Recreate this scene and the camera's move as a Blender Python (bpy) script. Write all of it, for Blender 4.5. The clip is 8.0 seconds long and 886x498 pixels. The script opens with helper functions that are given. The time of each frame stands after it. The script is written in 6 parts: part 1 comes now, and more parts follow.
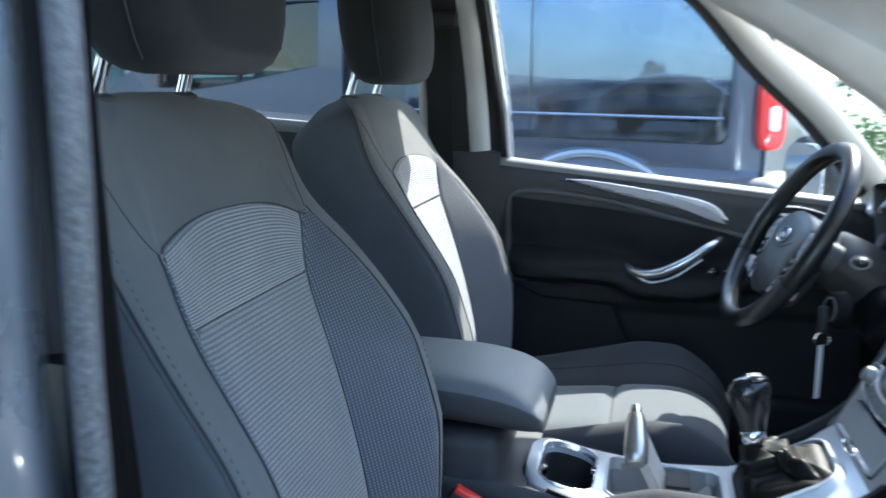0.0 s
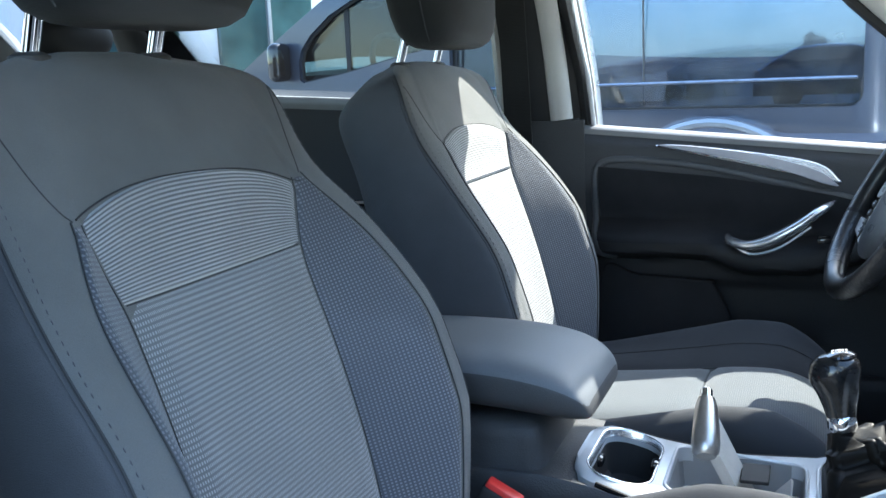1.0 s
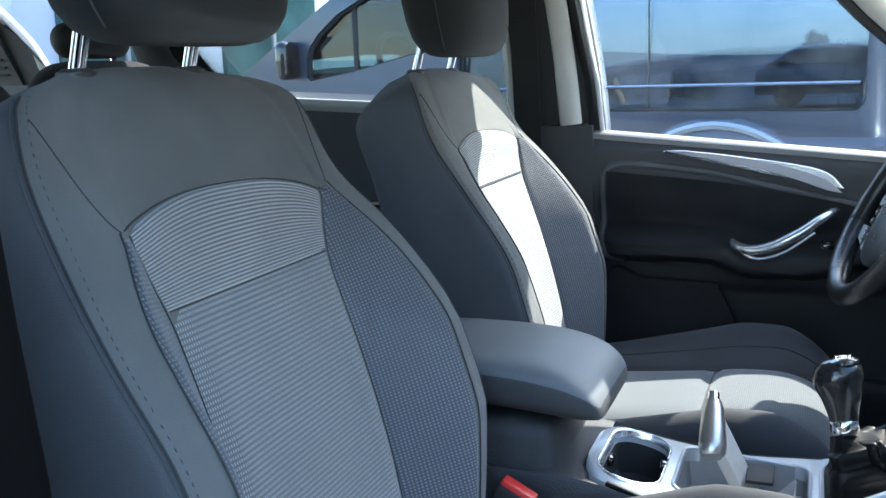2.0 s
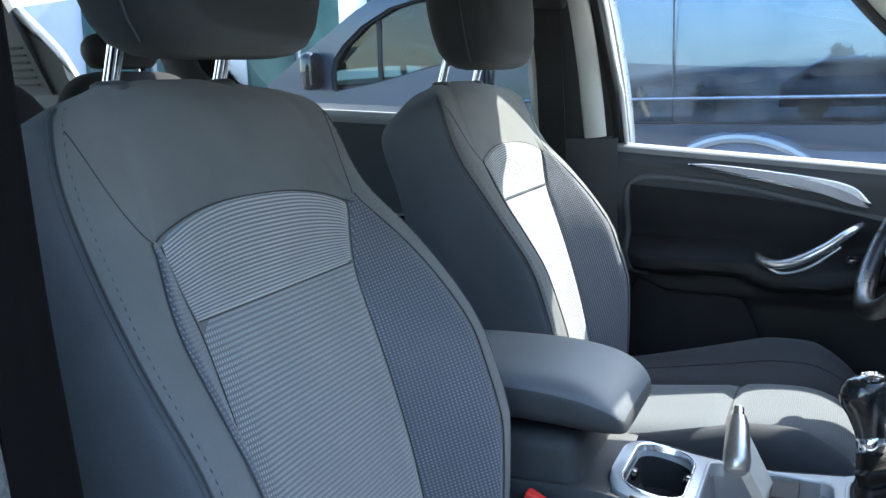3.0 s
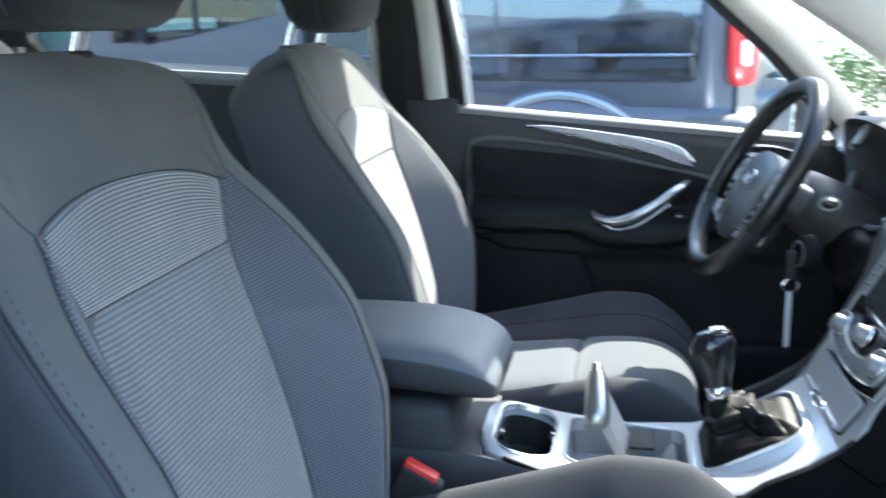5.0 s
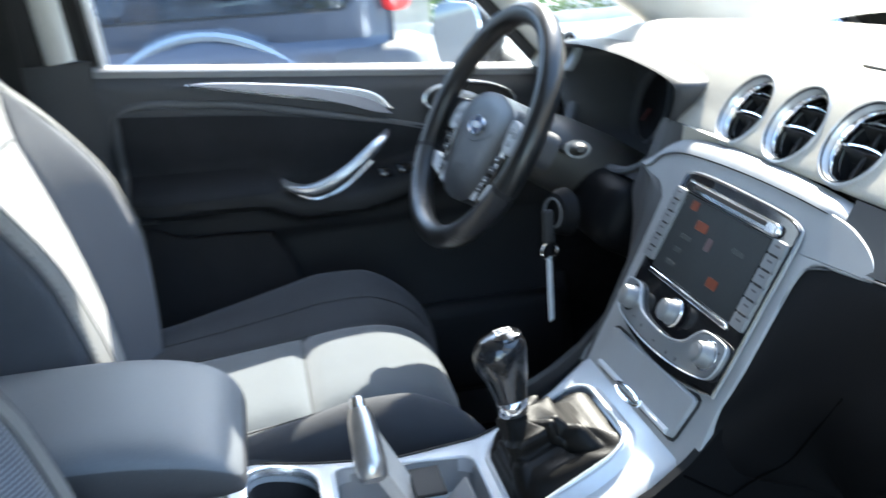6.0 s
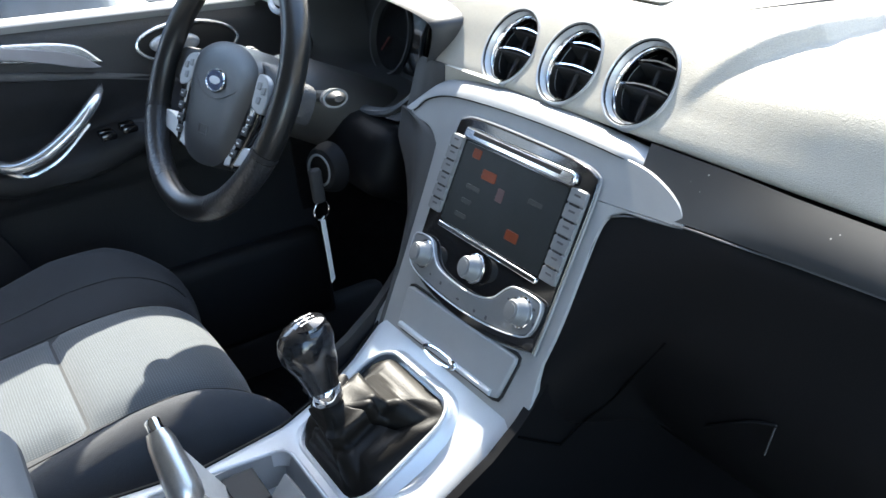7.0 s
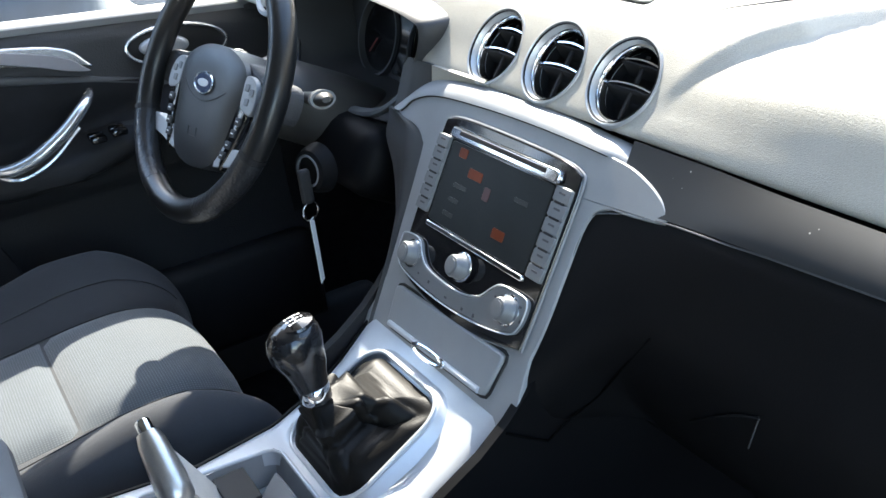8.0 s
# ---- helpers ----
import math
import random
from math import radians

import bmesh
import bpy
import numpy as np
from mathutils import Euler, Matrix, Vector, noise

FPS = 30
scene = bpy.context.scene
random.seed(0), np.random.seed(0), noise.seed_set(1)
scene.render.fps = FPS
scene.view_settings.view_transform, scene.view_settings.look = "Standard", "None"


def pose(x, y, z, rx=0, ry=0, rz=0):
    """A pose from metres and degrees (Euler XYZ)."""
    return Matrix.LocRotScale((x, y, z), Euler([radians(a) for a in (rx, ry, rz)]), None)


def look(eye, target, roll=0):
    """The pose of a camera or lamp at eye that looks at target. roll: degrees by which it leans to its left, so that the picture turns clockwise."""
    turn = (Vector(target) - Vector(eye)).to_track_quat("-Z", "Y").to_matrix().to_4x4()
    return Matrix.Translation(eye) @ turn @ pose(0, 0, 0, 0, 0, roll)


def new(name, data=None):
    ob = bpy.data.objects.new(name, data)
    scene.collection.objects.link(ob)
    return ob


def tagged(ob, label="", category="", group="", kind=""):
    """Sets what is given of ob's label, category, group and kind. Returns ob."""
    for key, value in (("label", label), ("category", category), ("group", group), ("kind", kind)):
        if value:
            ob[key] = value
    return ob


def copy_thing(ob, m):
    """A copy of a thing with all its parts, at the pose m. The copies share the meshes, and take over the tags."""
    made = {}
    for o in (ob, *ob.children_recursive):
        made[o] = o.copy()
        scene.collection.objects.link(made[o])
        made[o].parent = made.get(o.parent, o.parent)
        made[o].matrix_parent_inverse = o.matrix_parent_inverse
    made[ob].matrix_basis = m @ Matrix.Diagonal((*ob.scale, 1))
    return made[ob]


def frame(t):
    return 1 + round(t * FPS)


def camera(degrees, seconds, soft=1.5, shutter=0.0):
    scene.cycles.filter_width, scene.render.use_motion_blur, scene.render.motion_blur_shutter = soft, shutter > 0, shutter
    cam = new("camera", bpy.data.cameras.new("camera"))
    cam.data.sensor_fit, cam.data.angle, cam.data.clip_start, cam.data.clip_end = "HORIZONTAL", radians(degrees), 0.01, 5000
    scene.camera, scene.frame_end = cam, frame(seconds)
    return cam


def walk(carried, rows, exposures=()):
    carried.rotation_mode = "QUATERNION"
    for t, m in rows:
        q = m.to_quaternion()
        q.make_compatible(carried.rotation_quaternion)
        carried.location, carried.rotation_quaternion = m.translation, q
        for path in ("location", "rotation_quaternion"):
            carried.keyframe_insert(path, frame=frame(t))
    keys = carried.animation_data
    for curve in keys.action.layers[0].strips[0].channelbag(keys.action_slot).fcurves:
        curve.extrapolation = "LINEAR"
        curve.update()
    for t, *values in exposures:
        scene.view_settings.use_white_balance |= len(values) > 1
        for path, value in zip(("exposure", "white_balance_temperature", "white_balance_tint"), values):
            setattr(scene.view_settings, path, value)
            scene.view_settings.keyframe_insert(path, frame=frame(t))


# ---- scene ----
cam = camera(49.0, 8.0, shutter=0.5)
PATH = [
    (0, (-0.408, -1.17, 1.229), (-0.817, 0.757, 0.886), 0.9),
    (0.5, (-0.339, -1.037, 1.183), (-0.984, 0.829, 0.865), -1.8),
    (1, (-0.301, -1.034, 1.185), (-1.013, 0.8, 0.83), -2.6),
    (1.5, (-0.304, -1.06, 1.197), (-1.005, 0.776, 0.826), -2.2),
    (3, (-0.31, -1.078, 1.207), (-1.062, 0.743, 0.864), -1.8),
    (3.5, (-0.309, -1.079, 1.207), (-1.08, 0.735, 0.869), -1.8),
    (4, (-0.308, -1.08, 1.204), (-1.097, 0.728, 0.874), -1.9),
    (5.3, (-0.415, -1.091, 1.246), (-0.556, 0.842, 0.749), -1.9),
    (5.5, (-0.441, -1.019, 1.256), (-0.425, 0.91, 0.73), -3.0),
    (5.8, (-0.458, -0.875, 1.261), (-0.262, 1.026, 0.673), -4.4),
    (6, (-0.467, -0.786, 1.239), (-0.132, 1.083, 0.612), -4.4),
    (6.2, (-0.507, -0.742, 1.255), (0.013, 1.054, 0.545), -4.7),
    (6.5, (-0.517, -0.687, 1.272), (0.197, 0.993, 0.454), -4.9),
    (7, (-0.503, -0.682, 1.292), (0.337, 0.903, 0.408), -6.6),
    (7.5, (-0.503, -0.688, 1.29), (0.35, 0.894, 0.412), -6.9),
    (8, (-0.5, -0.691, 1.292), (0.349, 0.89, 0.409), -7.0),
]
walk(cam, [(t, look(eye, target, roll)) for t, eye, target, roll in PATH], [(0, 2.96, 6150, 4), (1.0, 3.14, 6250, 4), (4.2, 3.19, 6300, 4), (5.5, 3.44, 6450, 5), (6.0, 3.48, 6500, 5), (6.5, 3.43, 6600, 6), (8, 3.26, 6700, 7)])

# ---- light: clear summer sky, sun ahead of the car on the driver's side ----
SUN = Vector((0.34, 0.645, 0.66)).normalized()
world = bpy.data.worlds.new("sky")
scene.world = world
world.use_nodes = True
wn, wl = world.node_tree.nodes, world.node_tree.links
sky = wn.new("ShaderNodeTexSky")
sky.sky_type = "NISHITA"
sky.sun_disc = False
sky.sun_elevation = math.asin(SUN.z)
sky.sun_rotation = math.atan2(SUN.x, SUN.y)
wl.new(sky.outputs[0], wn["Background"].inputs[0])
wn["Background"].inputs[1].default_value = 0.15
lamp = bpy.data.lights.new("sun", "SUN")
lamp.energy, lamp.angle, lamp.color = 2.12, radians(0.53), (1.0, 0.95, 0.87)
sun = new("sun", lamp)
sun.matrix_world = look(SUN * 30, (0, 0, 0))

# ---- materials ----
def mat(name, col, rough=0.6, metal=0.0, var=0.15, scale=30.0, bump=0.0, bscale=600.0, spec=0.5, coat=0.0, sheen=0.0, wear=0.0):
    m = bpy.data.materials.new(name)
    m.use_nodes = True
    n, l = m.node_tree.nodes, m.node_tree.links
    b = n["Principled BSDF"]
    b.inputs["Metallic"].default_value = metal
    b.inputs["Specular IOR Level"].default_value = spec
    b.inputs["Coat Weight"].default_value = coat
    b.inputs["Coat Roughness"].default_value = 0.05
    b.inputs["Sheen Weight"].default_value = sheen
    tc = n.new("ShaderNodeTexCoord")
    nz = n.new("ShaderNodeTexNoise")
    nz.inputs["Scale"].default_value, nz.inputs["Detail"].default_value = scale, 6
    l.new(tc.outputs["Object"], nz.inputs["Vector"])
    nz2 = n.new("ShaderNodeTexNoise")
    nz2.inputs["Scale"].default_value, nz2.inputs["Detail"].default_value = bscale, 3
    l.new(tc.outputs["Object"], nz2.inputs["Vector"])
    ramp = n.new("ShaderNodeMapRange")
    ramp.inputs[1].default_value, ramp.inputs[2].default_value = 0.3, 0.7
    ramp.inputs[3].default_value, ramp.inputs[4].default_value = 1 - var, 1 + var
    l.new(nz.outputs[0], ramp.inputs[0])
    ramp2 = n.new("ShaderNodeMapRange")
    ramp2.inputs[1].default_value, ramp2.inputs[2].default_value = 0.3, 0.7
    ramp2.inputs[3].default_value, ramp2.inputs[4].default_value = 1 - var * 0.6, 1 + var * 0.6
    l.new(nz2.outputs[0], ramp2.inputs[0])
    mul = n.new("ShaderNodeMath")
    mul.operation = "MULTIPLY"
    l.new(ramp.outputs[0], mul.inputs[0])
    l.new(ramp2.outputs[0], mul.inputs[1])
    vm = n.new("ShaderNodeVectorMath")
    vm.operation = "SCALE"
    vm.inputs[0].default_value = col
    l.new(mul.outputs[0], vm.inputs["Scale"])
    l.new(vm.outputs[0], b.inputs["Base Color"])
    rr = n.new("ShaderNodeMapRange")
    rr.inputs[3].default_value, rr.inputs[4].default_value = max(0.02, rough * (0.85 - wear)), min(1, rough * (1.15 + wear))
    l.new(nz.outputs[0], rr.inputs[0])
    l.new(rr.outputs[0], b.inputs["Roughness"])
    if bump:
        bp = n.new("ShaderNodeBump")
        bp.inputs["Strength"].default_value, bp.inputs["Distance"].default_value = bump, 0.001
        l.new(nz2.outputs[0], bp.inputs["Height"])
        l.new(bp.outputs[0], b.inputs["Normal"])
    return m


def weave(name, light, dark, period, axis=2, duty=0.0, rough=0.9, cross=0.0, strength=0.6, uv=False, crisp=0.6):
    """Ribbed upholstery: bands across the axis, with a finer thread along it (and a cross grid where asked)."""
    m = mat(name, light, rough, 0, 0.12, 14, 0, 900, 0.2, sheen=0.25)
    n, l = m.node_tree.nodes, m.node_tree.links
    b = n["Principled BSDF"]
    old = b.inputs["Base Color"].links[0].from_socket
    tc = n.new("ShaderNodeTexCoord")
    sep = n.new("ShaderNodeSeparateXYZ")
    l.new(tc.outputs["UV" if uv else "Object"], sep.inputs[0])

    def wave(ax, per):
        a = n.new("ShaderNodeMath")
        a.operation = "MULTIPLY"
        a.inputs[1].default_value = 2 * math.pi / per
        l.new(sep.outputs[ax], a.inputs[0])
        s = n.new("ShaderNodeMath")
        s.operation = "SINE"
        l.new(a.outputs[0], s.inputs[0])
        r = n.new("ShaderNodeMapRange")
        r.inputs[1].default_value, r.inputs[2].default_value = -crisp + duty, crisp + duty
        l.new(s.outputs[0], r.inputs[0])
        return r.outputs[0]

    h = wave(axis, period)
    if cross:
        w2 = wave(1 if axis != 1 else 0, cross)
        mm = n.new("ShaderNodeMath")
        mm.operation = "MULTIPLY"
        l.new(h, mm.inputs[0])
        l.new(w2, mm.inputs[1])
        h = mm.outputs[0]
    mix = n.new("ShaderNodeMix")
    mix.data_type = "RGBA"
    l.new(h, mix.inputs[0])
    mix.inputs[6].default_value = (*dark, 1)
    l.new(old, mix.inputs[7])
    l.new(mix.outputs[2], b.inputs["Base Color"])
    nz = n.new("ShaderNodeTexNoise")
    nz.inputs["Scale"].default_value = 1400
    l.new(tc.outputs["Object"], nz.inputs["Vector"])
    ad = n.new("ShaderNodeMath")
    ad.operation = "MULTIPLY_ADD"
    ad.inputs[1].default_value = 0.4
    l.new(nz.outputs[0], ad.inputs[0])
    l.new(h, ad.inputs[2])
    bp = n.new("ShaderNodeBump")
    bp.inputs["Strength"].default_value, bp.inputs["Distance"].default_value = strength, 0.0012
    l.new(ad.outputs[0], bp.inputs["Height"])
    l.new(bp.outputs[0], b.inputs["Normal"])
    return m


def grained(name, col, rough, cell, strength=0.5, spec=0.5, var=0.1):
    """Moulded plastic or leather with a pebbled grain."""
    m = mat(name, col, rough, 0, var, 9, 0, 700, spec, wear=0.1)
    n, l = m.node_tree.nodes, m.node_tree.links
    tc = n.new("ShaderNodeTexCoord")
    vo = n.new("ShaderNodeTexVoronoi")
    vo.feature = "SMOOTH_F1"
    vo.inputs["Scale"].default_value = 1 / cell
    l.new(tc.outputs["Object"], vo.inputs["Vector"])
    bp = n.new("ShaderNodeBump")
    bp.inputs["Strength"].default_value, bp.inputs["Distance"].default_value = strength, 0.0008
    l.new(vo.outputs[0], bp.inputs["Height"])
    l.new(bp.outputs[0], n["Principled BSDF"].inputs["Normal"])
    return m


def pane_mat(name, tint, gloss=0.04, dust_haze=0.02):
    """Thin sheet glass: clear with a mirror sheen that grows at a slant and a trace of dust, which can also paint haze.
    """
    m = bpy.data.materials.new(name)
    m.use_nodes = True
    n, l = m.node_tree.nodes, m.node_tree.links
    n.remove(n["Principled BSDF"])
    tr = n.new("ShaderNodeBsdfTransparent")
    tr.inputs[0].default_value = (*tint, 1)
    gl = n.new("ShaderNodeBsdfGlossy")
    gl.inputs["Roughness"].default_value = 0.01
    df = n.new("ShaderNodeBsdfDiffuse")
    df.inputs[0].default_value = (0.6, 0.6, 0.58, 1)
    fr = n.new("ShaderNodeFresnel")
    fr.inputs[0].default_value = 1.5
    mx = n.new("ShaderNodeMixShader")
    l.new(fr.outputs[0], mx.inputs[0])
    l.new(tr.outputs[0], mx.inputs[1])
    l.new(gl.outputs[0], mx.inputs[2])
    nz = n.new("ShaderNodeTexNoise")
    nz.inputs["Scale"].default_value, nz.inputs["Detail"].default_value = 5, 8
    mr = n.new("ShaderNodeMapRange")
    mr.inputs[1].default_value, mr.inputs[2].default_value = 0.4, 0.8
    mr.inputs[3].default_value, mr.inputs[4].default_value = 0, dust_haze * 2
    l.new(nz.outputs[0], mr.inputs[0])
    m2 = n.new("ShaderNodeMixShader")
    l.new(mr.outputs[0], m2.inputs[0])
    l.new(mx.outputs[0], m2.inputs[1])
    l.new(df.outputs[0], m2.inputs[2])
    l.new(m2.outputs[0], n["Material Output"].inputs[0])
    return m


def glow(name, col, strength):
    m = mat(name, col, 0.3)
    b = m.node_tree.nodes["Principled BSDF"]
    b.inputs["Emission Color"].default_value = (*col, 1)
    b.inputs["Emission Strength"].default_value = strength
    b.inputs["Specular IOR Level"].default_value = 0.14
    return m


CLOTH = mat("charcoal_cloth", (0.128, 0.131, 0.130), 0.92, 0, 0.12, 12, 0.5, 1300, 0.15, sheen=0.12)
# Backrest cloth darkened to paint shade on the sides; the stitching shares it.
SHADECLOTH = mat("shaded_side_cloth", (0.074, 0.076, 0.083), 0.92, 0, 0.12, 12, 0.5, 1300, 0.15, sheen=0.1)
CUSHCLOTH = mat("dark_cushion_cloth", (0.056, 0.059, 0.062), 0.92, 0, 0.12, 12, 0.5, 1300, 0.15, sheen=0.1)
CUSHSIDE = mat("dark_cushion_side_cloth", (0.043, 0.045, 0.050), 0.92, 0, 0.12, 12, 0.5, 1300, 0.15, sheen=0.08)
REARCLOTH = mat("black_rear_cloth", (0.020, 0.020, 0.022), 0.92, 0, 0.12, 12, 0.5, 1300, 0.15, sheen=0.05)
HEADCLOTH = mat("dark_headrest_cloth", (0.022, 0.022, 0.022), 0.92, 0, 0.12, 12, 0.5, 1300, 0.15, sheen=0.1)
RIB = weave("ribbed_insert", (0.36, 0.367, 0.374), (0.135, 0.138, 0.142), 0.0029, 1, cross=0.0, uv=True, crisp=0.45)
RIB_LOW = weave("ribbed_dotted_insert", (0.350, 0.358, 0.366), (0.150, 0.154, 0.159), 0.0042, 1, cross=0.0021, duty=-0.1, strength=0.4, uv=True, crisp=0.5)
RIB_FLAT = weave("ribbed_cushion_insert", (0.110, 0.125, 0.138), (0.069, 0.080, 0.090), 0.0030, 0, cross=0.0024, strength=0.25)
MESHY = weave("dotted_bolster_cloth", (0.178, 0.187, 0.208), (0.078, 0.084, 0.098), 0.0031, 1, cross=0.0030, strength=0.35, uv=True, crisp=0.6)
SEAM = mat("black_seam_thread", (0.035, 0.036, 0.038), 0.9, 0, 0.1, 50)
SOFT = grained("soft_black_plastic", (0.041, 0.042, 0.045), 0.62, 0.0016, 0.5)
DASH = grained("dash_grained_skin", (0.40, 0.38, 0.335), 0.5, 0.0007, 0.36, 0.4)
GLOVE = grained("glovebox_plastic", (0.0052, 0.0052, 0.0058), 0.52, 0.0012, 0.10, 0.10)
CARD = grained("door_card_vinyl", (0.046, 0.048, 0.053), 0.55, 0.0018, 0.5, 0.4)
CARPET = mat("black_carpet", (0.012, 0.012, 0.013), 1.0, 0, 0.3, 60, 1.0, 500, 0.1)
SATIN = mat("satin_silver_paint", (0.52, 0.54, 0.565), 0.36, 0.30, 0.05, 30, 0.05, 1500)
TITAN = mat("satin_grey_panel", (0.30, 0.308, 0.316), 0.50, 0.30, 0.05, 30, 0.05, 1500)
BUTTON = mat("grey_button_plastic", (0.175, 0.181, 0.187), 0.45, 0.3, 0.05, 40)
CHROME = mat("bright_chrome", (0.75, 0.76, 0.78), 0.08, 1.0, 0.03, 20)
GLOSSBLACK = mat("gloss_black_plastic", (0.008, 0.008, 0.009), 0.08, 0, 0.1, 30, spec=0.5, coat=0.5)
BLACK = mat("matt_black", (0.010, 0.010, 0.011), 0.7, 0, 0.15, 30)
LEATHER = grained("black_leather", (0.009, 0.009, 0.009), 0.32, 0.0016, 0.10, 0.5)
BOOT = grained("gaiter_leather", (0.0062, 0.0056, 0.0050), 0.46, 0.0010, 0.2, 0.14)
REARTRIM = mat("grey_rear_pillar_trim", (0.060, 0.061, 0.063), 0.75, 0, 0.06, 12, 0.3, 900)
LIGHTTRIM = mat("light_grey_pillar_cloth", (0.52, 0.51, 0.48), 0.85, 0, 0.06, 12, 0.3, 900, 0.2)
BELT = weave("black_belt_webbing", (0.017, 0.0165, 0.0165), (0.009, 0.009, 0.009), 0.0025, 2, rough=0.8)
RUBBER = mat("ribbed_rubber_seal", (0.10, 0.10, 0.105), 0.75, 0, 0.35, 260, 0.8, 320)
DARKRUBBER = mat("black_rubber", (0.014, 0.014, 0.015), 0.6, 0, 0.2, 40)
PAINT = mat("silver_car_paint", (0.42, 0.47, 0.54), 0.28, 0.75, 0.03, 15, coat=1.0)
GLASS = pane_mat("side_glass", (0.86, 0.90, 0.90))
TINTED = pane_mat("tinted_rear_glass", (0.50, 0.56, 0.60))
QUARTERGLASS = pane_mat("tinted_quarter_glass", (0.30, 0.345, 0.42))
# The high amount on the van's glass also paints a veil of reflections.
VANGLASS = pane_mat("tinted_van_glass", (0.130, 0.190, 0.285), dust_haze=0.07)
CABGLASS = pane_mat("tinted_cab_glass", (0.11, 0.21, 0.24), dust_haze=0.004)
FARGLASS = pane_mat("tinted_far_glass", (0.135, 0.200, 0.295), dust_haze=0.003)
SCREENGLASS = pane_mat("windscreen_glass", (0.88, 0.91, 0.90))
PAPER = mat("white_paper_tag", (0.80, 0.80, 0.79), 0.7, 0, 0.04, 60)
RED = mat("red_button", (0.62, 0.03, 0.025), 0.4, 0, 0.06, 40)
WHITE = mat("white_print", (0.75, 0.75, 0.74), 0.5, 0, 0.03, 40)
DARKPRINT = mat("dark_print", (0.05, 0.05, 0.055), 0.5, 0, 0.03, 40)
SCREEN = glow("dim_screen", (0.012, 0.0145, 0.016), 0.05)
ORANGE = glow("orange_screen_field", (0.10, 0.024, 0.010), 0.04)
SCREENGREY = glow("grey_screen_text", (0.026, 0.029, 0.031), 0.06)


# ---- mesh tools ----
def finish(me, smooth=True, angle=38):
    if smooth:
        me.shade_smooth()
        me.set_sharp_from_angle(angle=radians(angle))
    return me


def from_lists(verts, faces, smooth=True, angle=38):
    me = bpy.data.meshes.new("mesh")
    me.from_pydata([tuple(v) for v in verts], [], faces)
    bm = bmesh.new()
    bm.from_mesh(me)
    bmesh.ops.recalc_face_normals(bm, faces=bm.faces)
    bm.to_mesh(me)
    bm.free()
    return finish(me, smooth, angle)


def from_bm(bm, smooth=True, angle=38):
    me = bpy.data.meshes.new("mesh")
    bm.to_mesh(me)
    bm.free()
    return finish(me, smooth, angle)


def thing(name, at, label, category, group="", kind=""):
    ob = new(name)
    ob.empty_display_size = 0.05
    ob.location = at
    return tagged(ob, label, category, group, kind)


def part(name, me, material, parent, label=""):
    """Links a mesh built in world coordinates under a thing (an Empty) or under one of its parts."""
    me.materials.clear()
    me.materials.append(material)
    ob = new(name, me)
    ob.parent = parent
    if parent.type == "EMPTY":
        ob.matrix_parent_inverse = Matrix.Translation(-Vector(parent.location))
    if label:
        ob["label"] = label
    return ob


def second_material(ob, material, test):
    """Gives the faces whose centre and normal pass the test another material."""
    ob.data.materials.append(material)
    for p in ob.data.polygons:
        if test(p.center, p.normal):
            p.material_index = 1


def solid(name, me, material, label="", category="", group="", kind=""):
    me.materials.clear()
    me.materials.append(material)
    return tagged(new(name, me), label, category, group, kind)


def rings_mesh(rings, closed=True, caps=True, angle=38, smooth=True):
    n = len(rings[0])
    verts = [v for r in rings for v in r]
    faces = []
    for i in range(len(rings) - 1):
        for j in range(n if closed else n - 1):
            k = (j + 1) % n
            faces.append((i * n + j, i * n + k, (i + 1) * n + k, (i + 1) * n + j))
    if caps and closed:
        faces.append(tuple(range(n)))
        faces.append(tuple((len(rings) - 1) * n + j for j in range(n)))
    return from_lists(verts, faces, smooth, angle)


def sheet(fn, nu, nv, thick=0.0, angle=38):
    """A surface fn(u, v), u and v from 0 to 1; with a thickness it gets a back and rims."""
    front = [[Vector(fn(i / nu, j / nv)) for j in range(nv + 1)] for i in range(nu + 1)]
    verts = [p for r in front for p in r]
    w = nv + 1
    faces = [(i * w + j, i * w + j + 1, (i + 1) * w + j + 1, (i + 1) * w + j) for i in range(nu) for j in range(nv)]
    if thick:
        base = len(verts)
        for i in range(nu + 1):
            for j in range(nv + 1):
                du = front[min(i + 1, nu)][j] - front[max(i - 1, 0)][j]
                dv = front[i][min(j + 1, nv)] - front[i][max(j - 1, 0)]
                nn = du.cross(dv)
                nn = nn.normalized() if nn.length > 1e-12 else Vector((0, 0, 1))
                verts.append(front[i][j] - nn * thick)
        faces += [tuple(base + k for k in reversed(f)) for f in list(faces)]
        rim = [i * w for i in range(nu + 1)] + [nu * w + j for j in range(1, w)] + [i * w + nv for i in range(nu - 1, -1, -1)] + [j for j in range(nv - 1, 0, -1)]
        for a, b in zip(rim, rim[1:] + rim[:1]):
            faces.append((a, b, base + b, base + a))
    return from_lists(verts, faces, True, angle)


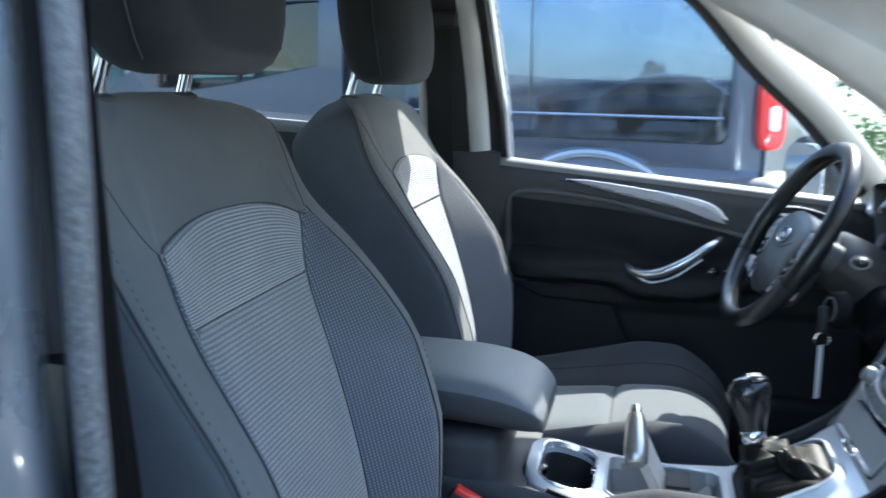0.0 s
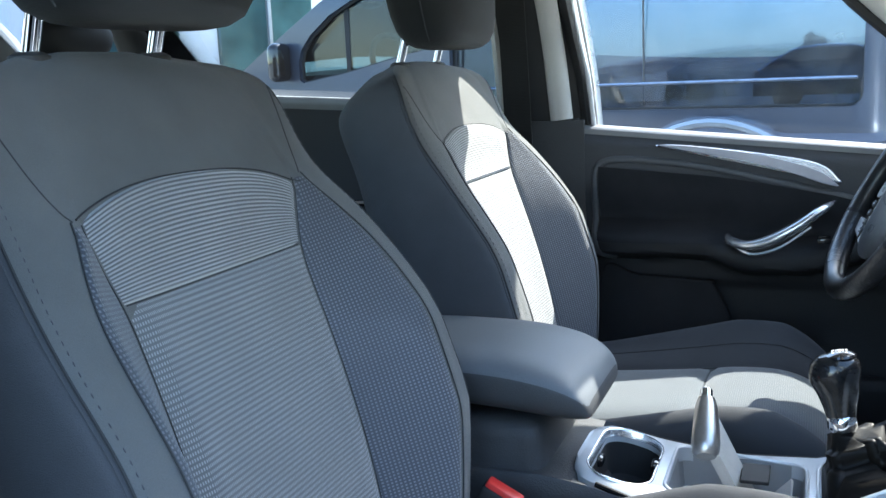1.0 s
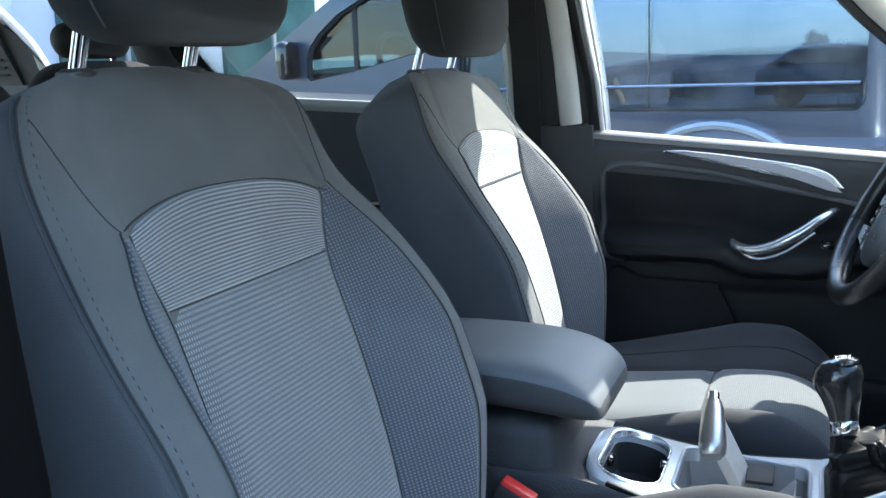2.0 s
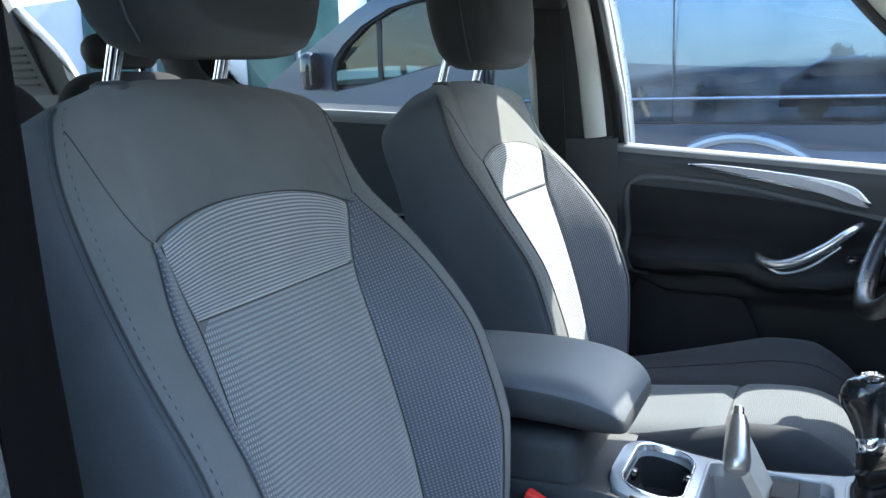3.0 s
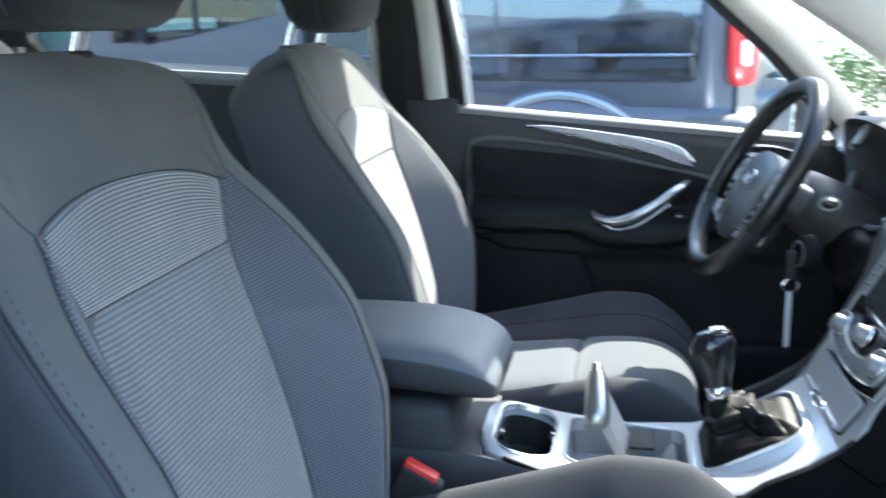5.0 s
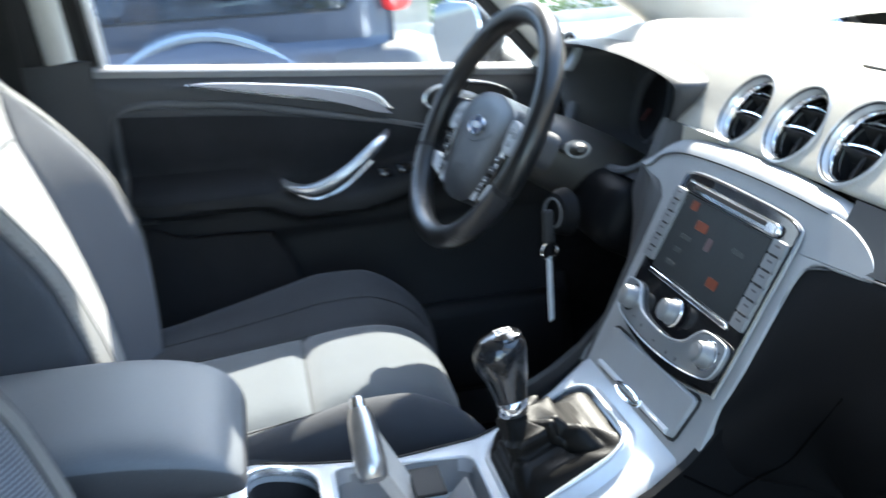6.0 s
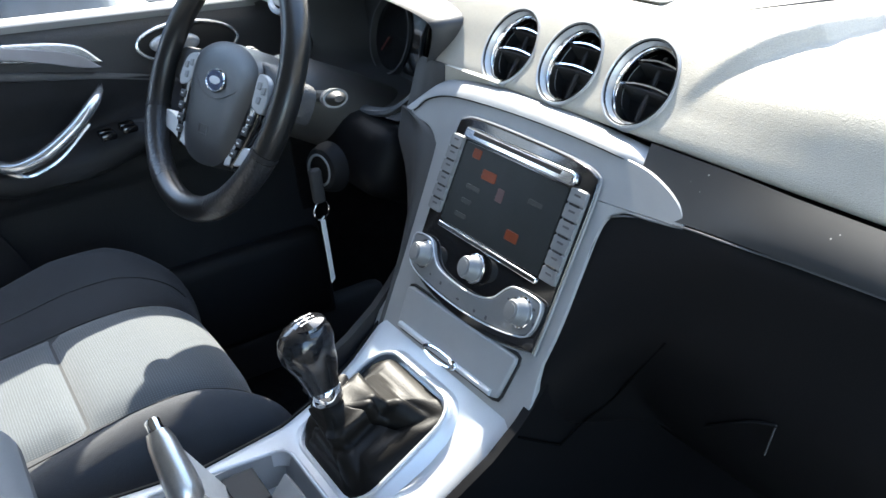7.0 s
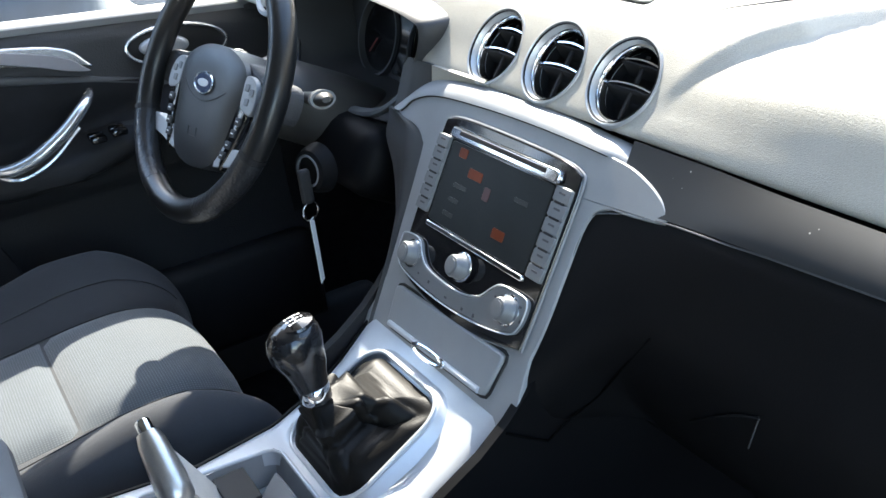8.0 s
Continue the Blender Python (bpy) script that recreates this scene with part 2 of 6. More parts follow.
def spline(points, per=6, closed=False):
    """A smooth line through points of any dimension."""
    pts = [np.array(p, float) for p in points]
    out = []
    n = len(pts)
    for i in range(n if closed else n - 1):
        p0 = pts[(i - 1) % n] if closed or i else 2 * pts[0] - pts[1]
        p1, p2 = pts[i], pts[(i + 1) % n]
        p3 = pts[(i + 2) % n] if closed or i + 2 < n else 2 * pts[-1] - pts[-2]
        for k in range(per):
            t = k / per
            out.append(0.5 * (2 * p1 + (p2 - p0) * t + (2 * p0 - 5 * p1 + 4 * p2 - p3) * t * t + (3 * p1 - p0 - 3 * p2 + p3) * t**3))
    if not closed:
        out.append(pts[-1])
    return out


def tube(points, radius, n=8, closed=False, flat=1.0, up=(0, 0, 1)):
    """A round or flattened bar along points; radius may be a list."""
    pts = [Vector(p) for p in points]
    m = len(pts)
    rad = radius if isinstance(radius, (list, tuple)) else [radius] * m
    rings = []
    side = None
    for i, p in enumerate(pts):
        a, b = pts[(i - 1) % m if closed else max(i - 1, 0)], pts[(i + 1) % m if closed else min(i + 1, m - 1)]
        t = (b - a).normalized()
        if side is None:
            side = t.cross(Vector(up))
            side = side.normalized() if side.length > 1e-4 else t.orthogonal().normalized()
        side = (side - t * side.dot(t)).normalized()
        top = t.cross(side)
        rings.append([p + rad[i] * (math.cos(q) * side + flat * math.sin(q) * top) for q in (2 * math.pi * k / n for k in range(n))])
    if closed:
        rings.append(rings[0])
        me = rings_mesh(rings, True, False)
        bm = bmesh.new()
        bm.from_mesh(me)
        bmesh.ops.remove_doubles(bm, verts=bm.verts, dist=1e-6)
        return from_bm(bm)
    return rings_mesh(rings)


def box(c, size, bevel=0.004, segs=2, turn=None):
    bm = bmesh.new()
    bmesh.ops.create_cube(bm, size=1)
    bmesh.ops.scale(bm, vec=size, verts=bm.verts)
    if bevel:
        bmesh.ops.bevel(bm, geom=bm.edges[:], offset=min(bevel, min(size) * 0.49), segments=segs, affect="EDGES", profile=0.5)
    m = Matrix.Translation(c) @ (turn.to_4x4() if turn else Matrix.Identity(4))
    bmesh.ops.transform(bm, matrix=m, verts=bm.verts)
    return from_bm(bm)


def lathe(profile, m, n=32, angle=38, hollow=False):
    """A turned solid: profile of (radius, height) along the local z of m."""
    rings = [[m @ Vector((max(r, 1e-5) * math.cos(2 * math.pi * k / n), max(r, 1e-5) * math.sin(2 * math.pi * k / n), h)) for k in range(n)] for r, h in profile]
    return rings_mesh(rings, True, not hollow, angle)


def axes_at(origin, zdir, xdir):
    z = Vector(zdir).normalized()
    x = Vector(xdir)
    x = (x - z * x.dot(z)).normalized()
    y = z.cross(x)
    return Matrix(((x.x, y.x, z.x, origin[0]), (x.y, y.y, z.y, origin[1]), (x.z, y.z, z.z, origin[2]), (0, 0, 0, 1)))


def plate(outline, m, depth, bevel=0.0015, back=0.0, place=None):
    """A flat piece with a rounded front rim: outline in the local x and y of m, front face at local z = depth. place maps local points to the world."""
    pts = [Vector((p[0], p[1])) for p in outline]
    area = sum(a.x * b.y - b.x * a.y for a, b in zip(pts, pts[1:] + pts[:1]))
    if area < 0:
        pts.reverse()
    n = len(pts)

    def inset(d):
        out = []
        for i, p in enumerate(pts):
            a, b = pts[i - 1], pts[(i + 1) % n]
            t = (b - a).normalized()
            out.append(p + Vector((-t.y, t.x)) * d)
        return out

    to = place or (lambda x, y, z: m @ Vector((x, y, z)))
    levels = [(0, back), (0, depth - bevel), (bevel * 0.3, depth - bevel * 0.3), (bevel, depth)]
    rings = [[to(p.x, p.y, h) for p in inset(d)] for d, h in levels]
    me = rings_mesh(rings, True, True, 50)
    if bevel < 0.004:
        for e in me.edges:
            if min(e.vertices) >= 3 * n:
                e.use_edge_sharp = True
    return me


def rrect(w, h, r, n=5, cx=0.0, cy=0.0):
    out = []
    for sx, sy, a0 in ((1, 1, 0), (-1, 1, 90), (-1, -1, 180), (1, -1, 270)):
        for k in range(n + 1):
            a = radians(a0 + 90 * k / n)
            out.append((cx + sx * (w / 2 - r) + r * math.cos(a), cy + sy * (h / 2 - r) + r * math.sin(a)))
    return out


def lerp(a, b, t):
    return a + (b - a) * t


def sstep(a, b, x):
    t = min(1, max(0, (x - a) / (b - a)))
    return t * t * (3 - 2 * t)


# ---- the car's shell ----
def shell_sheet(name, fn, nu, nv, material, label, thick=0.012):
    return solid(name, sheet(fn, nu, nv, thick), material, label, "car body", kind="structure")


def zbelt(x):
    return 1.075 - 0.09 * (x + 0.695)


shell_sheet("floor", lambda u, v: (lerp(-2.7, 0.35, u), lerp(-0.78, 0.78, v), 0.40 + 0.0 * u), 6, 6, CARPET, "black carpeted car floor")
shell_sheet("wall_bulkhead", lambda u, v: (lerp(0.35, 0.60, v), lerp(-0.76, 0.76, u), lerp(0.40, 0.95, v)), 4, 4, CARPET, "dark carpeted front bulkhead of the car")
shell_sheet("wall_rear", lambda u, v: (lerp(-2.72, -2.62, v), lerp(-0.70, 0.70, u), lerp(0.40, 1.05, v)), 4, 4, SOFT, "dark trim at the back of the boot")


def roof_fn(u, v):
    x, s = lerp(-0.245, -2.62, u), lerp(-1, 1, v)
    return (x, 0.64 * s, 1.50 - 0.10 * abs(s) ** 3 + 0.03 * math.sin(math.pi * min(1, u * 1.1)) - 0.09 * max(0, u - 0.8) * 5 * 0.4)


shell_sheet("ceiling", roof_fn, 24, 16, LIGHTTRIM, "light grey cloth headliner under the roof", 0.02)


def outer_roof(u, v):
    x, y, z = roof_fn(u, v)
    return (x, y * 1.08, z + 0.05)


shell_sheet("roof", outer_roof, 24, 16, PAINT, "silver painted car roof", 0.008)

# bonnet and wings outside the windscreen
shell_sheet("bonnet", lambda u, v: (lerp(0.62, 1.62, u), lerp(-0.72, 0.72, v), 1.03 - 0.20 * u**1.6 - 0.09 * abs(lerp(-1, 1, v)) ** 3), 14, 14, PAINT, "silver painted bonnet in full sun")
for tag, s in (("wing_left", 1), ("wing_right", -1)):
    shell_sheet(tag, lambda u, v, s=s: (lerp(-0.02, 1.60, u), s * (0.90 - 0.16 * (1 - v) ** 2 - 0.10 * u * u), lerp(0.96 - 0.16 * u**1.6, 0.40, v)), 14, 8, PAINT, "silver painted front wing")
for tag, s in (("sill_left", 1), ("sill_right", -1)):
    solid(tag, box((-0.85, s * 0.80, 0.42), (1.95, 0.16, 0.14), 0.03, 3), SOFT, "black plastic covered door sill", "car body", kind="structure")

for tag, s in (("wall_kick_left", 1), ("wall_kick_right", -1)):
    shell_sheet(tag, lambda u, v, s=s: (lerp(0.0, 0.66, u), s * 0.752, lerp(1.03 - 0.02 * u, 0.40, v)), 4, 4, CARPET, "dark trim beside the footwell", 0.006)


def strip(points, half, out, thick=0.02):
    """A trim moulding along points: half widths, facing the way out."""
    pts = [Vector(p) for p in points]
    rings = []
    for i, p in enumerate(pts):
        t = (pts[min(i + 1, len(pts) - 1)] - pts[max(i - 1, 0)]).normalized()
        o = Vector(out)
        o = (o - t * o.dot(t)).normalized()
        side = t.cross(o)
        w = half[i] if isinstance(half, (list, tuple)) else half
        prof = [(-w, -thick), (-w, -0.25 * thick), (-0.8 * w, 0), (0, 0.25 * thick), (0.8 * w, 0), (w, -0.25 * thick), (w, -thick)]
        rings.append([p + side * a + o * b for a, b in prof])
    return rings_mesh(rings, True, True, 45)


def pillars(s, tag):
    door_edge = spline([(-0.44, 0.61, 1.43), (-0.35, 0.655, 1.375), (-0.25, 0.69, 1.268), (-0.141, 0.715, 1.169), (-0.045, 0.735, 1.06), (-0.01, 0.74, 1.02)], 5)
    fl = lambda pts: [(p[0], s * p[1], p[2]) for p in pts]
    slim = [(p[0] + 0.028, p[1] - 0.022, p[2] + 0.012) for p in door_edge]
    p1 = thing("pillar_front_" + tag, (0, s * 0.70, 1.02), "slim light grey windscreen pillar beside the quarter window", "pillar", kind="structure")
    part("pillar_trim", strip(fl(slim), 0.024, (-0.3, -s, 0.1), 0.03), LIGHTTRIM, p1)
    part("door_seal", tube(fl(door_edge), 0.011, 8), DARKRUBBER, p1, "black rubber door seal")
    main = spline([(-0.40, 0.56, 1.47), (-0.15, 0.575, 1.335), (0.06, 0.595, 1.20), (0.20, 0.61, 1.105), (0.30, 0.62, 1.045)], 6)
    p2 = thing("pillar_windscreen_" + tag, (0.25, s * 0.61, 1.02), "light grey cloth-covered main windscreen pillar", "pillar", kind="structure")
    part("pillar_trim", strip(fl(main), [0.045 + 0.0007 * i for i in range(len(main))], (-0.35, -s, 0.35), 0.05), LIGHTTRIM, p2)
    part("paint_rail", strip(fl([(x + 0.03, y + 0.035, z + 0.035) for x, y, z in main]), 0.05, (0.3, s, 0.4), 0.02), PAINT, p2)
    quarter = thing("window_quarter_" + tag, (0.05, s * 0.69, 1.05), "small triangular quarter window in the windscreen pillar", "window", kind="structure")
    q = fl([(-0.10, 0.70, 1.24), (-0.01, 0.735, 1.02), (0.27, 0.70, 1.02), (0.19, 0.67, 1.09)])
    part("pane", from_lists(q, [(0, 1, 2, 3)], False), GLASS, quarter).visible_shadow = False
    part("lower_trim", strip(fl([(-0.02, 0.745, 1.015), (0.14, 0.73, 1.02), (0.30, 0.69, 1.03)]), 0.02, (0, -s, 1), 0.03), SOFT, quarter)


pillars(1, "left")
pillars(-1, "right")


def side_wall(s, tag):
    """The flank behind the front door: middle pillar, rear door, quarter glass and rear pillar."""
    bp = thing("pillar_middle_" + tag, (-0.77, s * 0.74, 0.45), "middle door pillar with light grey upper and dark lower trim", "pillar", kind="structure")
    f = 0.022 if s < 0 else 0.0
    up = [(-0.765, s * 0.735, 1.085), (-0.775, s * 0.715, 1.20), (-0.785, s * 0.685, 1.33), (-0.79, s * 0.64, 1.43)]
    if s > 0:
        part("upper_trim", strip(spline([(-0.7365, 0.716, 1.092), (-0.745, 0.707, 1.20), (-0.757, 0.678, 1.33), (-0.766, 0.632, 1.43)], 4), 0.0205, (0.2, -s, 0), 0.02), LIGHTTRIM, bp)
        part("rear_trim", strip(spline([(-0.846, 0.712, 1.092), (-0.850, 0.700, 1.20), (-0.852, 0.673, 1.33), (-0.853, 0.630, 1.43)], 4), 0.0085, (0.2, -s, 0), 0.02), LIGHTTRIM, bp)
    else:
        def reveal(u, v):
            z = lerp(0.45, 1.46, u)
            shift = float(np.interp(z, [0.45, 0.99, 1.10, 1.25, 1.46], [0.021, 0.012, 0.0, -0.009, -0.025]))
            x, y = (float(np.interp(v, [0, 0.35, 0.7, 0.85, 1.0], c)) for c in ([-0.664, -0.676, -0.695, -0.715, -0.80], [-0.768, -0.738, -0.703, -0.690, -0.685]))
            return (x + shift * min(1, v * 1.6), y, z)
        part("reveal_trim", sheet(reveal, 24, 20, 0.006), mat("black_pillar_trim", (0.0050, 0.0046, 0.0052), 0.8, 0, 0.12, 20, 0.2, 900, 0.05), bp, "black moulded pillar trim")
        part("trim_edge", tube([Vector(reveal(k / 24, 0.70)) + Vector((0.0008, 0.0004, 0)) for k in range(25)], 0.0011, 6), SOFT, bp)
    part("inner_trim", strip(spline(up, 4), 0.075 + f, (0.25, -s, 0), 0.05), BLACK, bp, "dark pillar trim")
    part("lower_trim", sheet(lambda u, v: (lerp(-0.70 + f, -0.86, v), s * (0.735 + 0.02 * abs(v - 0.5)), lerp(1.09, 0.45, u)), 8, 6, 0.02), SOFT, bp, "dark grey plastic lower pillar trim")
    seal = [(-0.663, -0.765, 0.45), (-0.663, -0.772, 0.80), (-0.661, -0.772, 1.0), (-0.656, -0.785, 1.10), (-0.648, -0.802, 1.25), (-0.68, -0.77, 1.42)] if s < 0 else [(-0.685 + f, s * 0.765, 0.45), (-0.685 + f, s * 0.772, 0.80), (-0.690 + f, s * 0.765, 1.08), (-0.705 + f, s * 0.735, 1.25), (-0.725 + f, s * 0.66, 1.42)]
    part("door_seal", tube(spline(seal, 8), 0.008 if s < 0 else 0.010, 10), RUBBER if s < 0 else DARKRUBBER, bp, "fluffy grey rubber door seal" if s < 0 else "black rubber door seal")
    part("painted_flange", strip(spline([(p[0] - 0.010, p[1] + s * (0.038 if s < 0 else 0.055), p[2]) for p in seal], 4), 0.05, (1, -s * 0.25, 0), 0.02), PAINT, bp, "silver-blue painted door flange")
    rd = thing("door_rear_" + tag, (-1.2, s * 0.76, 0.45), "closed rear door with dark trim and a bright window ledge", "car door", kind="structure")
    zb = lambda x: 1.135 - 0.06 * (x + 1.18)
    def card(u, v):
        x, z = lerp(-0.86, -1.62, u), lerp(zb(lerp(-0.86, -1.62, u)), 0.42, v)
        return (x, s * (0.755 - 0.05 * math.exp(-((z - 0.90) / 0.05) ** 2)), z)
    part("door_card", sheet(card, 12, 40, 0.02), CARD, rd)
    part("window_ledge", strip([(lerp(-0.86, -1.62, k / 8), s * 0.757, zb(lerp(-0.86, -1.62, k / 8)) + 0.004) for k in range(9)], 0.012, (0, -s * 0.6, 1), 0.02), TITAN, rd, "pale satin window ledge")
    pull = [(-1.20, s * 0.715, 0.93), (-1.16, s * 0.700, 0.937), (-1.11, s * 0.698, 0.940), (-1.06, s * 0.715, 0.942)]
    part("pull_handle", tube(spline(pull, 4), 0.011, 8, flat=0.7), CHROME, rd, "chrome pull handle")
    part("pane", from_lists([(-0.86, s * 0.775, zb(-0.86)), (-1.60, s * 0.775, zb(-1.60)), (-1.66, s * 0.66, 1.42), (-0.83, s * 0.66, 1.44)], [(0, 1, 2, 3)], False), TINTED, rd).visible_shadow = False
    part("window_rail", strip([(-0.78, s * 0.645, 1.435), (-1.2, s * 0.64, 1.45), (-1.7, s * 0.635, 1.42)], 0.03, (0, -s, -0.3), 0.03), SOFT, rd)
    cp = thing("pillar_rear_" + tag, (-1.66, s * 0.74, 0.45), "dark pillar behind the rear door", "pillar", kind="structure")
    part("pillar_trim", strip(spline([(-1.62, s * 0.755, 1.10), (-1.655, s * 0.73, 1.25), (-1.69, s * 0.68, 1.42)], 4), 0.055, (0.2, -s, 0), 0.04), BLACK, cp)
    part("lower_trim", sheet(lambda u, v: (lerp(-1.60, -2.70, v), s * 0.745, lerp(1.20, 0.42, u)), 8, 8, 0.02), SOFT, cp)
    qw = thing("window_rear_quarter_" + tag, (-1.9, s * 0.74, 1.2), "rear quarter window above the boot trim", "window", kind="structure")
    part("pane", from_lists([(-1.70, s * 0.765, 1.17), (-2.02, s * 0.745, 1.21), (-2.10, s * 0.69, 1.40), (-1.74, s * 0.68, 1.42)], [(0, 1, 2, 3)], False), QUARTERGLASS, qw).visible_shadow = False
    part("window_surround", tube(spline([(-1.70, s * 0.755, 1.165), (-1.93, s * 0.745, 1.19), (-2.02, s * 0.735, 1.30), (-2.10, s * 0.70, 1.40)], 5), 0.014, 8), LIGHTTRIM, qw)
    def fill(u, v):
        z = lerp(1.17, 1.415, u)
        x0, x1 = float(np.interp(z, [1.165, 1.19, 1.30, 1.40, 1.415], [-1.80, -1.93, -2.02, -2.10, -2.112])), -2.03 - 0.08 * (z - 1.17) / 0.26 - 0.012
        return (lerp(x0, x1, v), s * (0.748 - 0.055 * u - 0.006 * v), z)
    part("surround_panel", sheet(fill, 12, 4, 0.008), REARTRIM, qw)
    dp = thing("pillar_tail_" + tag, (-2.3, s * 0.70, 0.8), "grey rear pillar trim with air slots", "pillar", kind="structure")
    part("pillar_trim", sheet(lambda u, v: (lerp(-2.03, -2.66, v) - 0.08 * u * (1 - v), s * (0.735 - 0.07 * u), lerp(1.17, 1.43, u)), 8, 8, 0.02), REARTRIM, dp)
    for k in range(6):
        part("air_slot", box((-2.10 - 0.004 * k, s * (0.712 - 0.004 * k), 1.225 + 0.017 * k), (0.075, 0.006, 0.005), 0.001, 1), BLACK, dp)


side_wall(1, "left")
side_wall(-1, "right")

# windscreen
ws = thing("windscreen", (0.4, 0, 1.05), "large raked laminated windscreen", "windscreen", kind="structure")
part("pane", sheet(lambda u, v: (lerp(0.64, -0.42, u) - 0.20 * abs(lerp(-1, 1, v)) ** 2.5 * (1 - u), lerp(0.66, 0.56, u) * lerp(-1, 1, v), lerp(1.055, 1.49, u) - 0.02 * abs(lerp(-1, 1, v)) ** 2), 10, 14), SCREENGLASS, ws).visible_shadow = False
part("header_rail", strip([(-0.258, lerp(-0.58, 0.58, k / 10), 1.447 - 0.03 * abs(k / 5 - 1) ** 2) for k in range(11)], 0.06, (0.5, 0, -0.8), 0.04), LIGHTTRIM, ws)


# the open front door on the near side
od = thing("door_2", (0.02, -0.88, 0.42), "front passenger door standing wide open", "door", kind="structure")
OD = Matrix.Translation((0.02, -0.88, 0)) @ Matrix.Rotation(radians(68), 4, "Z")
part("outer_skin", sheet(lambda u, v: OD @ Vector((lerp(0, -0.98, u), -0.06 - 0.10 * math.sin(math.pi * min(1, v * 1.2) / 2), lerp(1.02, 0.40, v))), 8, 8, 0.006), PAINT, od)
part("door_card", sheet(lambda u, v: OD @ Vector((lerp(0, -0.96, u), 0.03 + 0.05 * math.exp(-((lerp(1.04, 0.42, v) - 0.84) / 0.04) ** 2), lerp(1.04, 0.42, v))), 8, 24, 0.012), CARD, od)
part("window_rail", tube([OD @ Vector(p) for p in [(-0.06, 0.0, 1.02), (-0.42, 0.10, 1.40), (-0.72, 0.12, 1.43), (-0.94, 0.04, 1.06)]], 0.018, 8), BLACK, od)
part("window_pane", from_lists([OD @ Vector(p) for p in [(-0.06, 0.0, 1.02), (-0.42, 0.10, 1.40), (-0.72, 0.12, 1.43), (-0.94, 0.04, 1.06)]], [(0, 1, 2, 3)], False), GLASS, od).visible_shadow = False

# ---- front seats ----
def xback(z):
    s = z - 0.72
    return -0.66 - 0.13 * s - 0.42 * s * s


def eased(z, zs, vs):
    """A table read with its corners rounded off."""
    return sum(float(np.interp(z + d, zs, vs)) for d in (-0.012, -0.006, 0.0, 0.006, 0.012)) / 5


SEAT_Z = [0.62, 0.72, 0.85, 0.94, 0.97, 1.00, 1.03, 1.06, 1.09, 1.11, 1.13, 1.15, 1.17, 1.18, 1.19, 1.203, 1.213]
PIPE_L = [0.165, 0.206, 0.238, 0.234, 0.231, 0.229, 0.2243, 0.217, 0.205, 0.200, 0.198, 0.195, 0.186, 0.177, 0.163, 0.125, 0.060]
PIPE_W = [0.018, 0.038, 0.061, 0.058, 0.050, 0.040, 0.030, 0.020, 0.007, 0.002, 0.001, 0.003, 0.004, 0.001, -0.005, -0.016, -0.034]
CREST_L = [0.135, 0.166, 0.197, 0.199, 0.197, 0.193, 0.186, 0.171, 0.150, 0.150, 0.150, 0.148, 0.140, 0.132, 0.118, 0.080, 0.040]
CREST_W = [0.026, 0.047, 0.067, 0.063, 0.055, 0.0457, 0.0355, 0.026, 0.0162, 0.0115, 0.010, 0.009, 0.008, 0.006, 0.001, -0.010, -0.028]
INNER_L = [0.106, 0.115, 0.120, 0.120, 0.120, 0.120, 0.121, 0.131, 0.142, 0.132, 0.122, 0.115, 0.105, 0.095, 0.080, 0.050, 0.025]
INNER_W = [0.0, 0.0, 0.0, 0.0, 0.0, 0.0, 0.001, 0.005, 0.013, 0.010, 0.010, 0.010, 0.009, 0.007, 0.003, -0.008, -0.026]
INS = 0.120


def pipe_at(z):
    return eased(z, SEAT_Z, PIPE_L), eased(z, SEAT_Z, PIPE_W)


def crest_at(z):
    return eased(z, SEAT_Z, CREST_L), eased(z, SEAT_Z, CREST_W)


def inner_at(z):
    return eased(z, SEAT_Z, INNER_L)


def back_profile(z):
    """Half of the section across the backrest, from its middle round to the back: (sideways, forward)."""
    (pl, pw), (cl_, cw), il, iw = pipe_at(z), crest_at(z), inner_at(z), eased(z, SEAT_Z, INNER_W)
    g = cl_ - il
    mid = -0.003 * sstep(1.09, 1.03, z) + iw * sstep(1.03, 1.10, z)
    ctrl = [(0, mid), (il * 0.5, mid), (il - 0.004, iw), (il + 0.12 * g, iw + 0.08 * (cw - iw)), (il + 0.55 * g, lerp(iw, cw, 0.57)), (cl_ - 0.06 * g, cw - 0.001), (lerp(cl_, pl, 0.55), lerp(cw, pw, 0.30) + 0.001), (pl, pw), (pl + 0.010, pw - 0.022), (pl + 0.013, min(-0.055, pw - 0.06)), (pl * 0.97, -0.100), (pl * 0.72, -0.124), (0, -0.132)]
    return spline(ctrl, 5)


def back_point(yc, z, l, w):
    th = math.atan(0.13 + 0.84 * (z - 0.72))
    return Vector((xback(z) + w * math.cos(th), yc + l, z + 0.011 * sstep(1.05, 1.20, z) + w * math.sin(th)))


def front_w(z, l):
    pr = np.array(back_profile(z))
    k = int(np.argmax(pr[:, 0]))
    return float(np.interp(abs(l), pr[: k + 1, 0], pr[: k + 1, 1]))


def dashes(points, radius, on=0.0034, off=0.0026):
    """A sewn thread: short raised stitches along a line."""
    pts = [Vector(p) for p in points]
    bm = bmesh.new()
    run = 0.0
    for a, b in zip(pts, pts[1:]):
        run += (b - a).length
        if run > on + off:
            run = 0.0
            d = (b - a).normalized() * on * 0.5
            me = tube([a - d, a, a + d], [radius * 0.5, radius, radius * 0.5], 5)
            bm.from_mesh(me)
            bpy.data.meshes.remove(me)
    return from_bm(bm)


